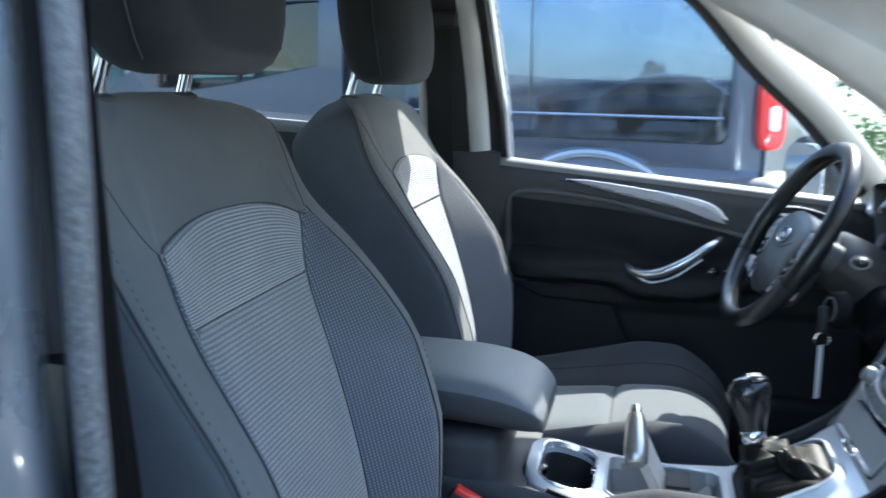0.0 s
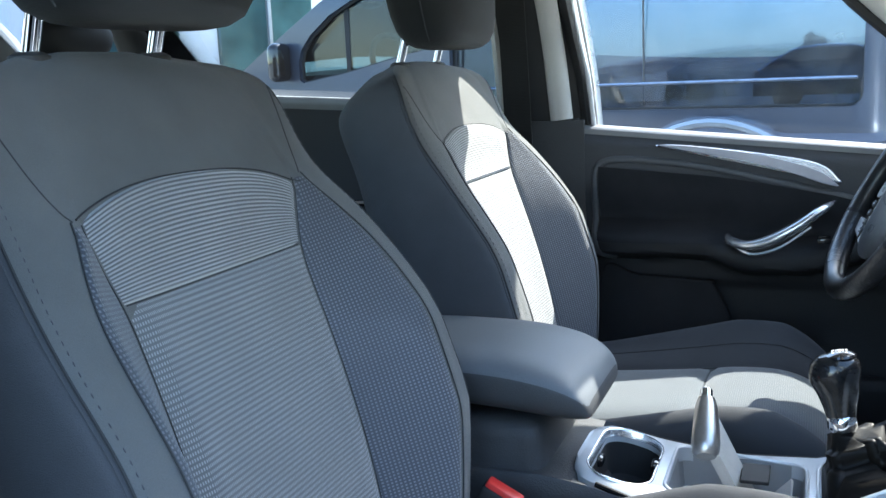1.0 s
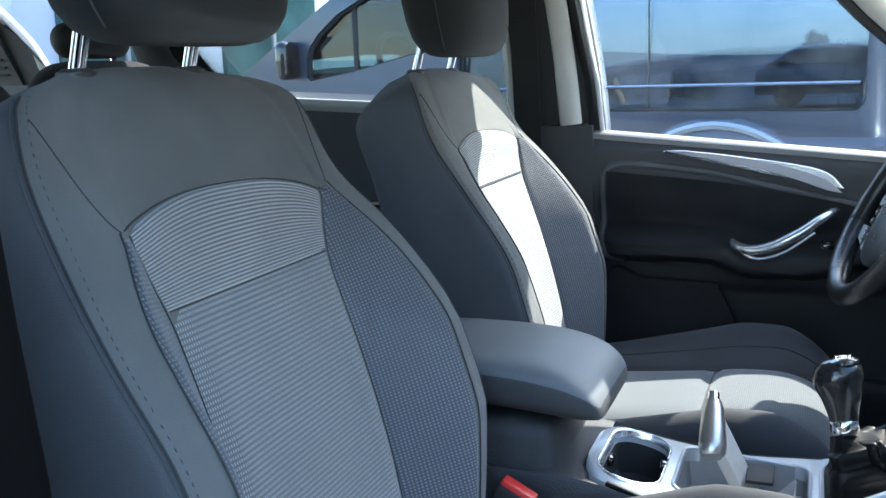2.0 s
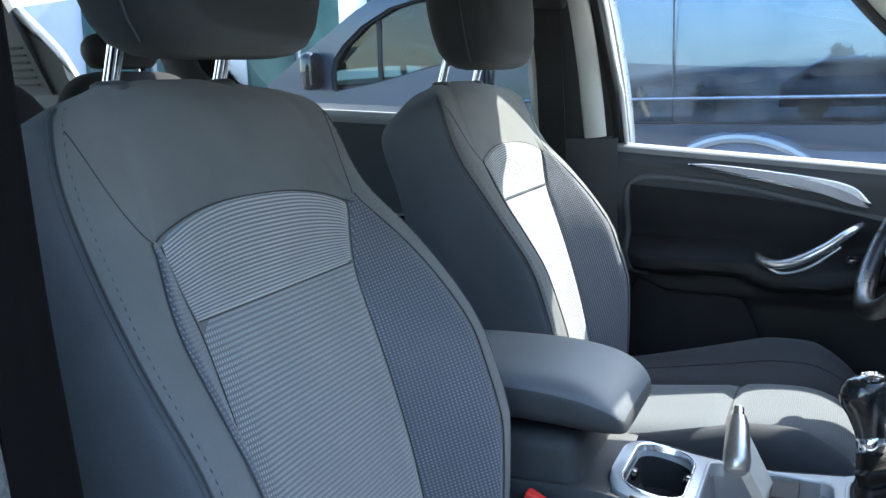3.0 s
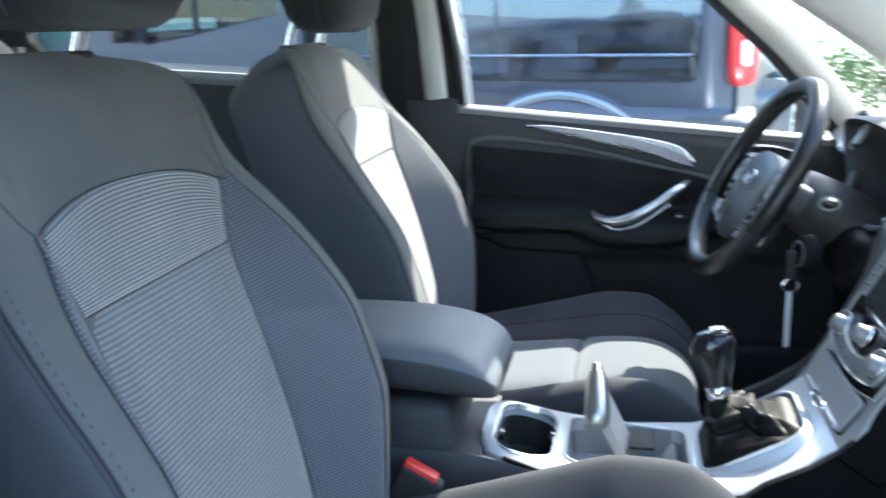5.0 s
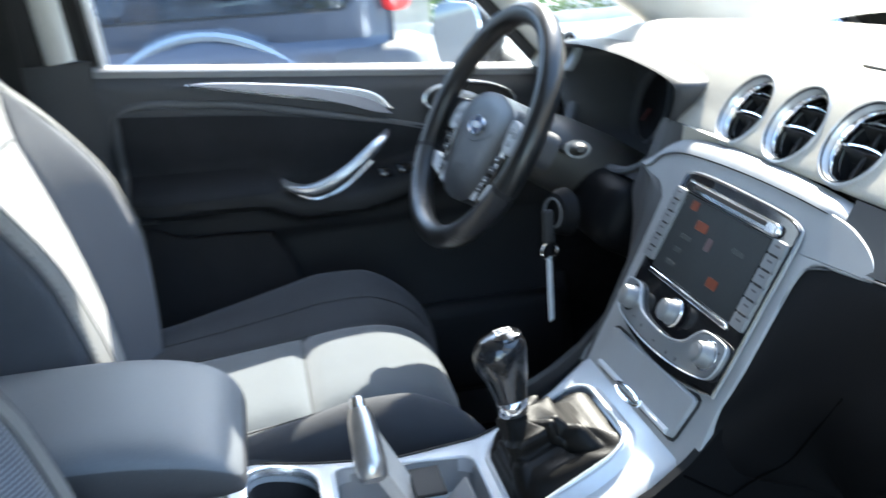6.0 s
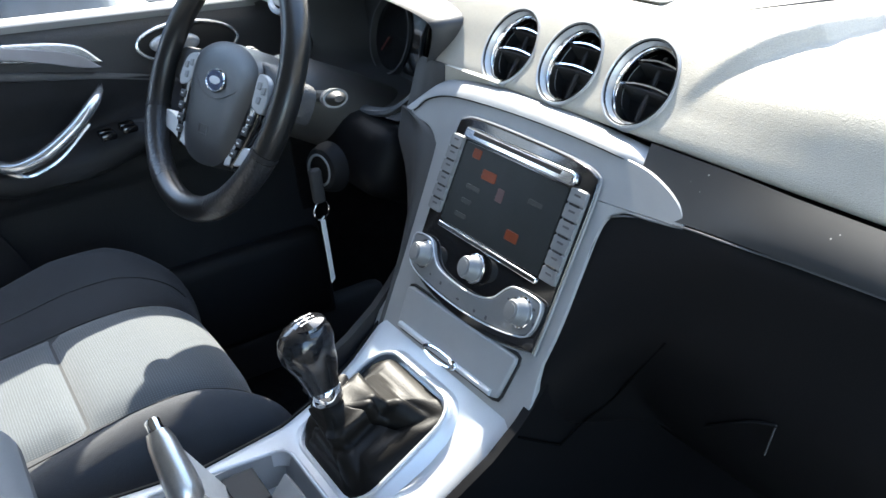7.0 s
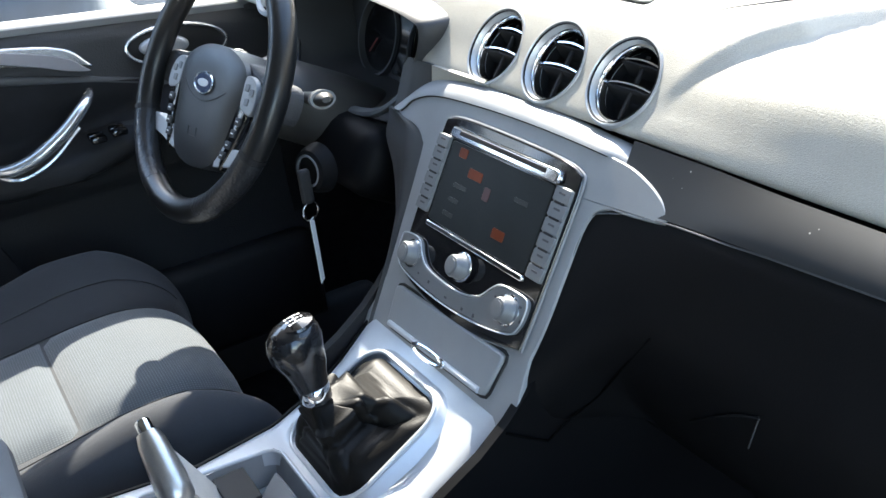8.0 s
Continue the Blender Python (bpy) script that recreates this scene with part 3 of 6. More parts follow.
def seat(yc, bolster=1.0):
    st = thing("front_seat", (-0.5, yc, 0.42), "dark grey cloth car seat with a ribbed grey insert", "car seat", "front seats")
    # backrest cover
    rings = []
    zs = [0.60 + 0.0275 * k for k in range(15)] + [1.0 + 0.0125 * k for k in range(14)] + [1.170, 1.178, 1.186, 1.194, 1.200, 1.205, 1.209, 1.213]
    for z in zs:
        f = 0.0 if z <= 1.165 else min(1, (z - 1.165) / 0.048)
        sw = math.sqrt(max(0.0, 1 - f**2.4)) * 0.70 + 0.30
        half = [(l, -0.052 + (w + 0.052) * sw if w < -0.03 else w) for l, w in back_profile(z)]
        ring = half + [(-l, w) for l, w in half[-2:0:-1]]
        rings.append([back_point(yc, z, l, w) for l, w in ring])
    back = part("backrest", rings_mesh(rings, angle=70), CLOTH, st)
    count, edge_k = len(rings[0]), 35
    # Faces outside the piping take the cloth with shade in its colour.
    back.data.materials.append(SHADECLOTH)
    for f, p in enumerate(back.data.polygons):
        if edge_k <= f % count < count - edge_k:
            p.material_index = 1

    def panel(name, zlo, zhi, llo, lhi, material, puff, nu=26, nv=14, lift=0.0025):
        def place(u, v):
            l0 = lerp(-1, 1, v)
            z = lerp(zlo(l0), zhi(l0), u)
            return z, lerp(llo(z), lhi(z), v)

        def fn(u, v):
            z, l = place(u, v)
            edge = min(1, min(u, 1 - u) * 22, min(v, 1 - v) * 14)
            e = math.sqrt(max(0.0, 1 - (1 - edge) ** 2))
            return back_point(yc, z, l, front_w(z, l) - 0.0003 + (lift + puff) * e)
        me = sheet(fn, nu, nv)
        tall = zhi(0) - zlo(0)
        layer = me.uv_layers.new(name="cloth")
        for loop in me.loops:
            i, j = divmod(loop.vertex_index, nv + 1)
            layer.data[loop.index].uv = (place(i / nu, j / nv)[1], tall * i / nu)
        return part(name, me, material, back)

    arch = lambda l0: 1.089 + 0.020 * (1 - abs(l0) ** 2.6) - 0.004 * l0
    panel("upper_insert", lambda l0: 1.0374, arch, lambda z: -inner_at(z) + 0.001, lambda z: inner_at(z) - 0.001, RIB, 0.003, 30, 24, 0.002)
    panel("lower_insert", lambda l0: 0.66, lambda l0: 1.0360, lambda z: -inner_at(z), lambda z: inner_at(z), RIB_LOW, 0.004, 40, 16)
    for s in (-1, 1):
        near = lambda z: inner_at(z) + 0.0025
        rim = lambda z: max(near(z) + 0.001, crest_at(z)[0] - 0.001)
        panel("bolster_panel", lambda l0: 0.68, lambda l0: 1.090, (lambda z: near(z)) if s > 0 else (lambda z: -rim(z)), (lambda z: rim(z)) if s > 0 else (lambda z: -near(z)), MESHY, 0.0008, 44, 12, 0.0018)
        rib = lambda z0, z1, f, off=0.0008, n=44: [back_point(yc, z, s * f(z), front_w(z, f(z)) + off) for z in (lerp(z0, z1, k / n) for k in range(n + 1))]
        part("seam", tube(rib(0.66, 1.09, lambda z: inner_at(z) + 0.0012, 0.0004), 0.0006, 6), SEAM, back)
        part("seam", tube(rib(0.68, 1.092, lambda z: crest_at(z)[0] + 0.0006, 0.0008), 0.0008, 6), SEAM, back)
        along = lambda j, out: spline([r[(j if s > 0 else -j)] + Vector((0.6, 0.4 * s, 0)) * out for r in rings[1:-5]], 4)
        part("piping", tube(along(edge_k, 0.0003), 0.0012, 6), SEAM, back)
        part("stitching", dashes(along(edge_k - 2, 0.0002), 0.0005), SHADECLOTH, back)
        part("stitch_ridge", tube(along(edge_k + 1, -0.0003), 0.0011, 6), SHADECLOTH, back)
        diag = [(lerp(1.092, 1.168, k / 18), lerp(0.150, 0.178, (k / 18) ** 0.7)) for k in range(19)]
        part("seam", tube([back_point(yc, z, s * l, front_w(z, l) + 0.0002) for z, l in diag], 0.0006, 5), SEAM, back)
    part("seam", tube([back_point(yc, arch(l / 0.146), l, front_w(arch(l / 0.146), l) + 0.0008) for l in (lerp(-0.146, 0.146, k / 30) for k in range(31))], 0.0007, 6), SEAM, back)
    part("seam", tube([back_point(yc, 1.0367, l, front_w(1.0367, l) + 0.0003) for l in (lerp(-INS, INS, k / 24) for k in range(25))], 0.0006, 6), SEAM, back)

    # cushion
    line = spline([(-0.76, 0.69), (-0.66, 0.695), (-0.55, 0.703), (-0.45, 0.712), (-0.37, 0.720), (-0.31, 0.718), (-0.268, 0.700), (-0.246, 0.668), (-0.240, 0.625), (-0.252, 0.575)], 6)

    def cush_profile(x):
        b = float(np.interp(x, [-0.76, -0.6, -0.46, -0.38, -0.32, -0.27, -0.22], [0.030, 0.040, 0.068, 0.083, 0.080, 0.050, 0.024]))
        h = float(np.interp(x, [-0.76, -0.6, -0.4, -0.30, -0.24], [0.235, 0.248, 0.252, 0.248, 0.235]))
        b *= bolster
        ctrl = [(0, 0.004), (0.07, 0.003), (INS - 0.004, 0.0), (INS + 0.014, 0.010), (lerp(INS, h, 0.5), 0.75 * b), (h - 0.035, b), (h - 0.010, b - 0.014), (h, b - 0.045), (h, -0.06), (h - 0.02, -0.12), (h - 0.06, -0.13), (0, -0.13)]
        return spline(ctrl, 4)

    def cush_point(k, l, h):
        a, c = line[max(k - 1, 0)], line[min(k + 1, len(line) - 1)]
        t = Vector((c[0] - a[0], 0, c[1] - a[1])).normalized()
        nn = Vector((-t.z, 0, t.x))
        lim = 1.0 if h > -0.02 else float(np.interp(line[k][0], [-0.36, -0.26], [1.0, 0.35]))
        return Vector((line[k][0], yc + l, line[k][1])) + nn * h * lim

    rings = []
    for k in range(len(line)):
        half = cush_profile(line[k][0])
        ring = [(l, h) for l, h in half] + [(-l, h) for l, h in half[-2:0:-1]]
        rings.append([cush_point(k, l, h) for l, h in ring])
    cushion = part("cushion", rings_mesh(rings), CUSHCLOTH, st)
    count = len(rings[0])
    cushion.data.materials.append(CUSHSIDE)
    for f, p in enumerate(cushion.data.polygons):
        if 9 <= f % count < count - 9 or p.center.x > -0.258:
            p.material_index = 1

    def cush_h(k, l):
        pr = np.array(cush_profile(line[k][0]))
        m = int(np.argmax(pr[:, 0]))
        return float(np.interp(abs(l), pr[: m + 1, 0], pr[: m + 1, 1]))

    seam_k = min(range(len(line)), key=lambda k: abs(line[k][0] + 0.415) + (5 if line[k][1] < 0.7 else 0))

    def cpanel(name, k0, k1, material, puff):
        n = k1 - k0
        def fn(u, v):
            k = k0 + round(u * n)
            l = lerp(-INS, INS, v)
            edge = min(1, min(u, 1 - u) * 7, min(v, 1 - v) * 7)
            return cush_point(k, l, cush_h(k, l) - 0.001 + (0.003 + puff) * math.sqrt(max(0, 1 - (1 - edge) ** 2)))
        return part(name, sheet(fn, n, 18), material, cushion)

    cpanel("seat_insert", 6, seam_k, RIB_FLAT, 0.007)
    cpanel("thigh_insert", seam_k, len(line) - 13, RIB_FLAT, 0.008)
    for s in (-1, 1):
        part("seam", tube([cush_point(k, s * (INS + 0.002), cush_h(k, INS + 0.002) + 0.0005) for k in range(6, len(line) - 12)], 0.0010, 6), SEAM, cushion)
        part("seam", tube([cush_point(k, s * (INS + 0.045), cush_h(k, INS + 0.045) + 0.0005) for k in range(6, len(line) - 14)], 0.0009, 6), SEAM, cushion)
    part("seat_base", box((-0.50, yc, 0.53), (0.46, 0.42, 0.16), 0.03, 3), SOFT, st, "black plastic seat base")
    part("seat_rail", box((-0.48, yc - 0.18, 0.43), (0.52, 0.04, 0.05), 0.008), BLACK, st)
    part("seat_rail", box((-0.48, yc + 0.18, 0.43), (0.52, 0.04, 0.05), 0.008), BLACK, st)

    # head restraint
    hz = [1.230, 1.233, 1.241, 1.256, 1.28, 1.31, 1.345, 1.38, 1.405, 1.422, 1.430, 1.433]
    hw_ = [0.070, 0.092, 0.110, 0.122, 0.131, 0.137, 0.139, 0.135, 0.126, 0.108, 0.085, 0.05]
    hd = [0.022, 0.034, 0.045, 0.053, 0.058, 0.060, 0.060, 0.057, 0.050, 0.038, 0.026, 0.012]
    rings = []
    for z, a, b in zip(hz, hw_, hd):
        cx = -0.795 - 0.10 * (z - 1.25)
        ring = []
        for k in range(36):
            q = 2 * math.pi * k / 36
            c, s_ = math.cos(q), math.sin(q)
            ring.append(Vector((cx + b * math.copysign(abs(c) ** 0.75, c), yc + a * math.copysign(abs(s_) ** 0.62, s_), z)))
        rings.append(ring)
    hr = part("head_restraint", rings_mesh(rings), HEADCLOTH, st)
    part("seam", tube([Vector((-0.795 - 0.10 * (z - 1.25) + b * 0.25, yc + a * 1.0, z)) for z, a, b in zip(hz[2:-2], hw_[2:-2], hd[2:-2])], 0.0010, 6), SEAM, hr)
    part("seam", tube([Vector((-0.795 - 0.10 * (z - 1.25) + b * 0.25, yc - a * 1.0, z)) for z, a, b in zip(hz[2:-2], hw_[2:-2], hd[2:-2])], 0.0010, 6), SEAM, hr)
    for s in (-1, 1):
        post = part("chrome_post", tube([(-0.845, yc + s * 0.073, 1.17), (-0.845, yc + s * 0.073, 1.21), (-0.832, yc + s * 0.073, 1.255)], 0.0065, 12), CHROME, st, "chrome head restraint post")
        part("post_guide", lathe([(0.018, -0.008), (0.017, 0.001), (0.011, 0.004), (0.0, 0.004)], pose(-0.845, yc + s * 0.073, 1.210) @ Matrix.Diagonal((0.8, 1.0, 1, 1)), 24), SOFT, st, "black plastic post guide")
    return st


front_seat = seat(-0.385)
driver = seat(0.372, 0.66)
driver.location = (-0.528, 0.372, 0.41)
driver["label"] = "dark grey cloth driver's seat, partly in bright sun"


# ---- second row ----
def rear_seat(yc):
    st = thing("rear_seat", (-1.5, yc, 0.42), "black cloth rear seat with a small head restraint", "car seat", "rear seats")
    rings = []
    for z, hw_, d in spline([(0.66, 0.22, 0.06), (0.8, 0.225, 0.06), (1.0, 0.22, 0.055), (1.14, 0.205, 0.05), (1.20, 0.18, 0.042), (1.232, 0.13, 0.028), (1.241, 0.08, 0.012)], 3):
        cx = -1.40 - 0.32 * (z - 0.66)
        rings.append([Vector((cx + d * math.copysign(abs(math.cos(q)) ** 0.6, math.cos(q)), yc + hw_ * math.copysign(abs(math.sin(q)) ** 0.6, math.sin(q)), z)) for q in (2 * math.pi * k / 32 for k in range(32))])
    part("backrest", rings_mesh(rings), REARCLOTH, st)
    part("cushion", box((-1.18, yc, 0.62), (0.50, 0.45, 0.16), 0.05, 4), REARCLOTH, st)
    rings = []
    for z, hw_, d in spline([(1.246, 0.05, 0.02), (1.250, 0.075, 0.032), (1.27, 0.092, 0.040), (1.292, 0.092, 0.040), (1.308, 0.076, 0.030), (1.313, 0.05, 0.012)], 4):
        rings.append([Vector((-1.595 + d * math.cos(q), yc + hw_ * math.copysign(abs(math.sin(q)) ** 0.6, math.sin(q)), z)) for q in (2 * math.pi * k / 28 for k in range(28))])
    part("head_restraint", rings_mesh(rings), BLACK, st)
    for s in (-1, 1):
        part("chrome_post", tube([(-1.58, yc + s * 0.05, 1.20), (-1.592, yc + s * 0.05, 1.255)], 0.006, 8), CHROME, st)
    return st


second = rear_seat(0.45)
for yy in (0.0, -0.45):
    copy_thing(second, Matrix.Translation((-1.5, yy, 0.42)))


# ---- driver's door ----
LEDGE = mat("pale_ledge_plastic", (0.20, 0.205, 0.215), 0.5, 0, 0.06, 20, 0.2, 900)

SATINMETAL = mat("polished_satin_metal", (0.72, 0.73, 0.75), 0.22, 0.85, 0.04, 30)


def drivers_door():
    dr = thing("door_1", (-0.35, 0.76, 0.42), "closed driver's door with black trim and silver accents", "door", kind="structure")

    def card_y(x, z):
        """How far the door card stands out at a place."""
        zb = zbelt(x)
        y = 0.742 + 0.10 * max(0, zb - z - 0.02) * (1 if z > 0.9 else 0) * 0.0
        y -= 0.016 * sstep(0.0, 0.03, zb - z) * sstep(0.16, 0.10, zb - z)
        arm = 0.864 - 0.026 * sstep(-0.49, -0.41, x) + 0.045 * sstep(-0.34, -0.12, x)
        y -= 0.058 * math.exp(-((z - arm) / (0.022 if z < arm else 0.034)) ** 4) * sstep(-0.72, -0.64, x)
        y += 0.010 * sstep(0.80, 0.78, z)
        y -= 0.03 * sstep(0.72, 0.5, z)
        return y

    def card(u, v):
        x = lerp(-0.705, 0.03, u)
        z = lerp(zbelt(x) + 0.002, 0.42, v)
        return (x, card_y(x, z) + (0.03 * sstep(0.985, 1.0, u)), z)

    inner = part("door_card", sheet(lambda u, v: card(1 - u, v), 60, 90, 0.015), CARD, dr)
    LOWDOOR = grained("darker_lower_door", (0.018, 0.0187, 0.021), 0.6, 0.0016, 0.4, 0.3)
    # The card is a darker tone on its arm and below.
    second_material(inner, LOWDOOR, lambda c, n: c.z < 0.885 and c.y < 0.735 or c.z < 0.85)
    ledge = [(lerp(-0.705, 0.02, k / 14), 0.752, zbelt(lerp(-0.705, 0.02, k / 14)) + 0.003) for k in range(15)]
    part("window_ledge", strip(ledge, 0.018, (0, -0.12, 1), 0.012), LEDGE, dr, "pale satin window ledge in the sun")
    # border round the cloth insert
    rim_ = spline([(-0.640, 0.838), (-0.668, 0.852), (-0.680, 0.90), (-0.680, 0.97), (-0.674, 1.004), (-0.645, 1.017), (-0.58, 1.015), (-0.48, 1.002), (-0.38, 0.980), (-0.285, 0.958), (-0.20, 0.935), (-0.10, 0.905)], 5)
    part("insert_border", strip([(x, card_y(x, z) - 0.003, z) for x, z in rim_], 0.0065, (0, -1, 0), 0.008), mat("border_vinyl", (0.070, 0.073, 0.080), 0.42, 0, 0.1, 20, 0.2, 900), dr, "dark grey moulded border")
    def cloth(u, v):
        x = lerp(-0.672, -0.11, u)
        z = lerp(zbelt(x) - 0.068 - 0.026 * sstep(-0.5, -0.1, x), 0.872 + 0.02 * sstep(-0.4, -0.2, x), v)
        return (x, card_y(x, z) - 0.0045, z)
    part("cloth_insert", sheet(lambda u, v: cloth(1 - u, v), 24, 14), mat("black_door_cloth", (0.023, 0.024, 0.027), 0.95, 0, 0.15, 20, 0.4, 1200, 0.1), dr)
    # silver wing trim: a bright rim round a satin blade
    blade_ = spline([(-0.567, 1.043), (-0.525, 1.0425), (-0.428, 1.0315), (-0.334, 1.0175), (-0.298, 1.0085), (-0.279, 0.9985), (-0.266, 0.984), (-0.258, 0.9755)], 4) + spline([(-0.262, 0.9745), (-0.290, 0.9790), (-0.334, 0.9920), (-0.427, 1.0105), (-0.525, 1.0315), (-0.563, 1.0405)], 4)
    on_door = lambda x, z, h: Vector((x, 0.7275 + 0.030 * (x + 0.567) * -0.35 - h, z))
    wing = part("silver_trim", plate(blade_, None, 0.010, 0.003, place=on_door), SATINMETAL, dr, "wing-shaped trim with a bright rim")
    mid_ = [(x, 1.043 - 0.1825 * (x + 0.567) - 0.030 * sstep(-0.42, -0.26, x) + 0.010 * math.sin(math.pi * (x + 0.567) / 0.31)) for x, z in blade_]
    part("satin_blade", plate([(lerp(lerp(-0.40, x, 0.955), x, 0.2), lerp(m[1], z, 0.70)) for (x, z), m in zip(blade_, mid_)], None, 0.0112, 0.0008, 0.008, place=on_door), mat("brushed_silver_trim", (0.34, 0.33, 0.36), 0.34, 0.6, 0.05, 40, 0.1, 1500), wing, "satin grey blade")
    # pull handle: a broad grip with a thin rail under it
    pull = spline([(-0.444, 0.720, 0.880), (-0.434, 0.696, 0.876), (-0.408, 0.674, 0.873), (-0.372, 0.666, 0.883), (-0.330, 0.666, 0.906), (-0.298, 0.674, 0.929), (-0.280, 0.698, 0.938), (-0.272, 0.722, 0.940)], 5)
    grip_ = part("pull_handle", tube(pull, [0.005 + 0.0065 * math.sin(math.pi * min(1, 0.12 + 0.85 * k / len(pull))) for k in range(len(pull))], 16, flat=0.8), SATINMETAL, dr, "polished silver pull handle")
    rail = spline([(-0.428, 0.690, 0.868), (-0.408, 0.672, 0.860), (-0.386, 0.668, 0.860), (-0.350, 0.667, 0.874), (-0.305, 0.675, 0.906)], 5)
    part("lower_rail", tube(rail, 0.0032, 8), SATINMETAL, grip_)
    part("grip_groove", tube([(x, y + 0.004, z + 0.0035) for x, y, z in rail], 0.0030, 6), BLACK, grip_)
    # inner release in its oval bowl
    bowl = axes_at((-0.135, 0.728, 0.976), (0, -1, 0.1), (1, 0, -0.1))
    part("release_bowl", plate([(0.072 * math.cos(q), 0.026 * math.sin(q)) for q in (2 * math.pi * k / 40 for k in range(40))], bowl, 0.008, 0.004), BLACK, dr)
    part("release_rim", tube([bowl @ Vector((0.074 * math.cos(q), 0.028 * math.sin(q), 0.008)) for q in (2 * math.pi * k / 40 for k in range(40))], 0.0026, 8, True), SATINMETAL, dr, "satin chrome oval surround")
    part("release_lever", plate([(-0.020 + 0.036 * math.cos(q), 0.015 * math.sin(q)) for q in (2 * math.pi * k / 24 for k in range(24))], bowl, 0.018, 0.006), SATIN, dr, "silver door release lever")
    # switches on the arm
    for k in range(4):
        part("window_switch", box((-0.285 + 0.030 * (k % 2), 0.672 + 0.02 * (k // 2), 0.884 + 0.003 * (k % 2)), (0.022, 0.014, 0.010), 0.003, 2), GLOSSBLACK, dr)
    # lower pocket panel and loudspeaker cover
    part("lower_panel", plate(spline([(-0.670, 0.808), (-0.60, 0.805), (-0.48, 0.798), (-0.464, 0.788), (-0.434, 0.72), (-0.42, 0.64), (-0.42, 0.56), (-0.670, 0.56)], 5, True), None, 0.012, 0.004, place=lambda x, z, h: Vector((x, 0.735 - h, z))), mat("lower_door_cloth", (0.024, 0.0245, 0.027), 0.9, 0, 0.12, 20, 0.3, 1000, 0.15), dr, "dark grey lower door panel")
    part("door_pocket", box((-0.20, 0.715, 0.56), (0.42, 0.05, 0.16), 0.02, 3), LOWDOOR, dr)
    # frame and glass
    gl = [(-0.700, 0.775, zbelt(-0.70)), (0.0, 0.775, zbelt(0.0)), (-0.045, 0.745, 1.06), (-0.141, 0.725, 1.169), (-0.25, 0.70, 1.268), (-0.35, 0.665, 1.375), (-0.44, 0.62, 1.43), (-0.725, 0.625, 1.445)]
    part("window_pane", from_lists(gl, [tuple(range(len(gl)))], False), GLASS, dr, "clear side window glass").visible_shadow = False
    part("rear_window_channel", strip([(-0.696, 0.755, zbelt(-0.70) - 0.01), (-0.704, 0.74, 1.17), (-0.722, 0.69, 1.32), (-0.735, 0.625, 1.445)], 0.012, (0.3, -1, 0), 0.03), BLACK, dr, "black window channel")
    part("chrome_channel_edge", tube([(-0.684, 0.752, zbelt(-0.70) - 0.002), (-0.691, 0.738, 1.17), (-0.708, 0.69, 1.32), (-0.72, 0.63, 1.44)], 0.0045, 8), SATIN, dr, "bright window frame edge")
    part("top_rail", strip([(-0.73, 0.63, 1.445), (-0.58, 0.625, 1.45), (-0.43, 0.605, 1.435)], 0.02, (0, -1, -0.3), 0.03), BLACK, dr)
    part("outer_skin", sheet(lambda u, v: (lerp(-0.72, 0.02, u), 0.80 + 0.12 * math.sin(math.pi * min(1, v * 1.2) / 2), lerp(zbelt(lerp(-0.72, 0.02, u)) - 0.01, 0.42, v)), 10, 10, 0.006), PAINT, dr, "silver painted outer skin")
    return dr


drivers_door()

# outside mirror
mi = thing("door_mirror", (-0.03, 0.98, 0.95), "silver door mirror housing outside the driver's window", "mirror")
mm = axes_at((-0.085, 1.00, 1.048), (-1, -0.35, 0.0), (0, 1, 0))
part("housing", lathe([(0.0, -0.075), (0.045, -0.065), (0.072, -0.03), (0.078, 0.0), (0.072, 0.004)], mm @ Matrix.Diagonal((1.30, 0.98, 1, 1)), 32), BLACK, mi, "black mirror housing")
part("mirror_glass", plate(rrect(0.165, 0.125, 0.045, 6), mm, 0.009, 0.002), mat("mirror_silver", (0.85, 0.87, 0.88), 0.02, 1.0, 0.0), mi, "mirror glass reflecting trees")
part("arm", tube([(-0.02, 0.97, 1.0), (-0.0, 0.88, 0.985), (-0.0, 0.80, 0.98)], 0.022, 10), BLACK, mi)

# seat belt of the driver
sb = thing("seat_belt", (-0.80, 0.70, 0.6), "black seat belt hanging on the middle pillar", "seat belt")
part("webbing", sheet(lambda u, v: (lerp(-0.835, -0.785, v) + 0.008 * u, lerp(0.655, 0.700, u) + 0.003 * math.sin(5 * u), lerp(1.335, 0.62, u)), 20, 4, 0.0015), BELT, sb)
part("belt_guide", box((-0.81, 0.652, 1.340), (0.075, 0.022, 0.032), 0.010, 3), BLACK, sb, "black plastic belt guide")

# ---- dashboard ----
db = thing("dashboard", (0.1, 0, 0.8), "grained grey-brown dashboard in strong sun", "dashboard")


def dash_valley(x, y):
    """Depth of the soft valley that runs back from beside the last vent: a steep bank, then a long run-out."""
    c = float(np.interp(x, [-0.01, 0.02, 0.06, 0.15, 0.3], [-0.172, -0.205, -0.236, -0.250, -0.27]))
    deep = float(np.interp(x, [-0.02, 0.0, 0.03, 0.06, 0.12, 0.25, 0.36], [0.0, 0.005, 0.012, 0.015, 0.014, 0.007, 0.0]))
    return deep * sstep(c + 0.018, c, y) * (1 - sstep(c - 0.008, c - 0.15, y))


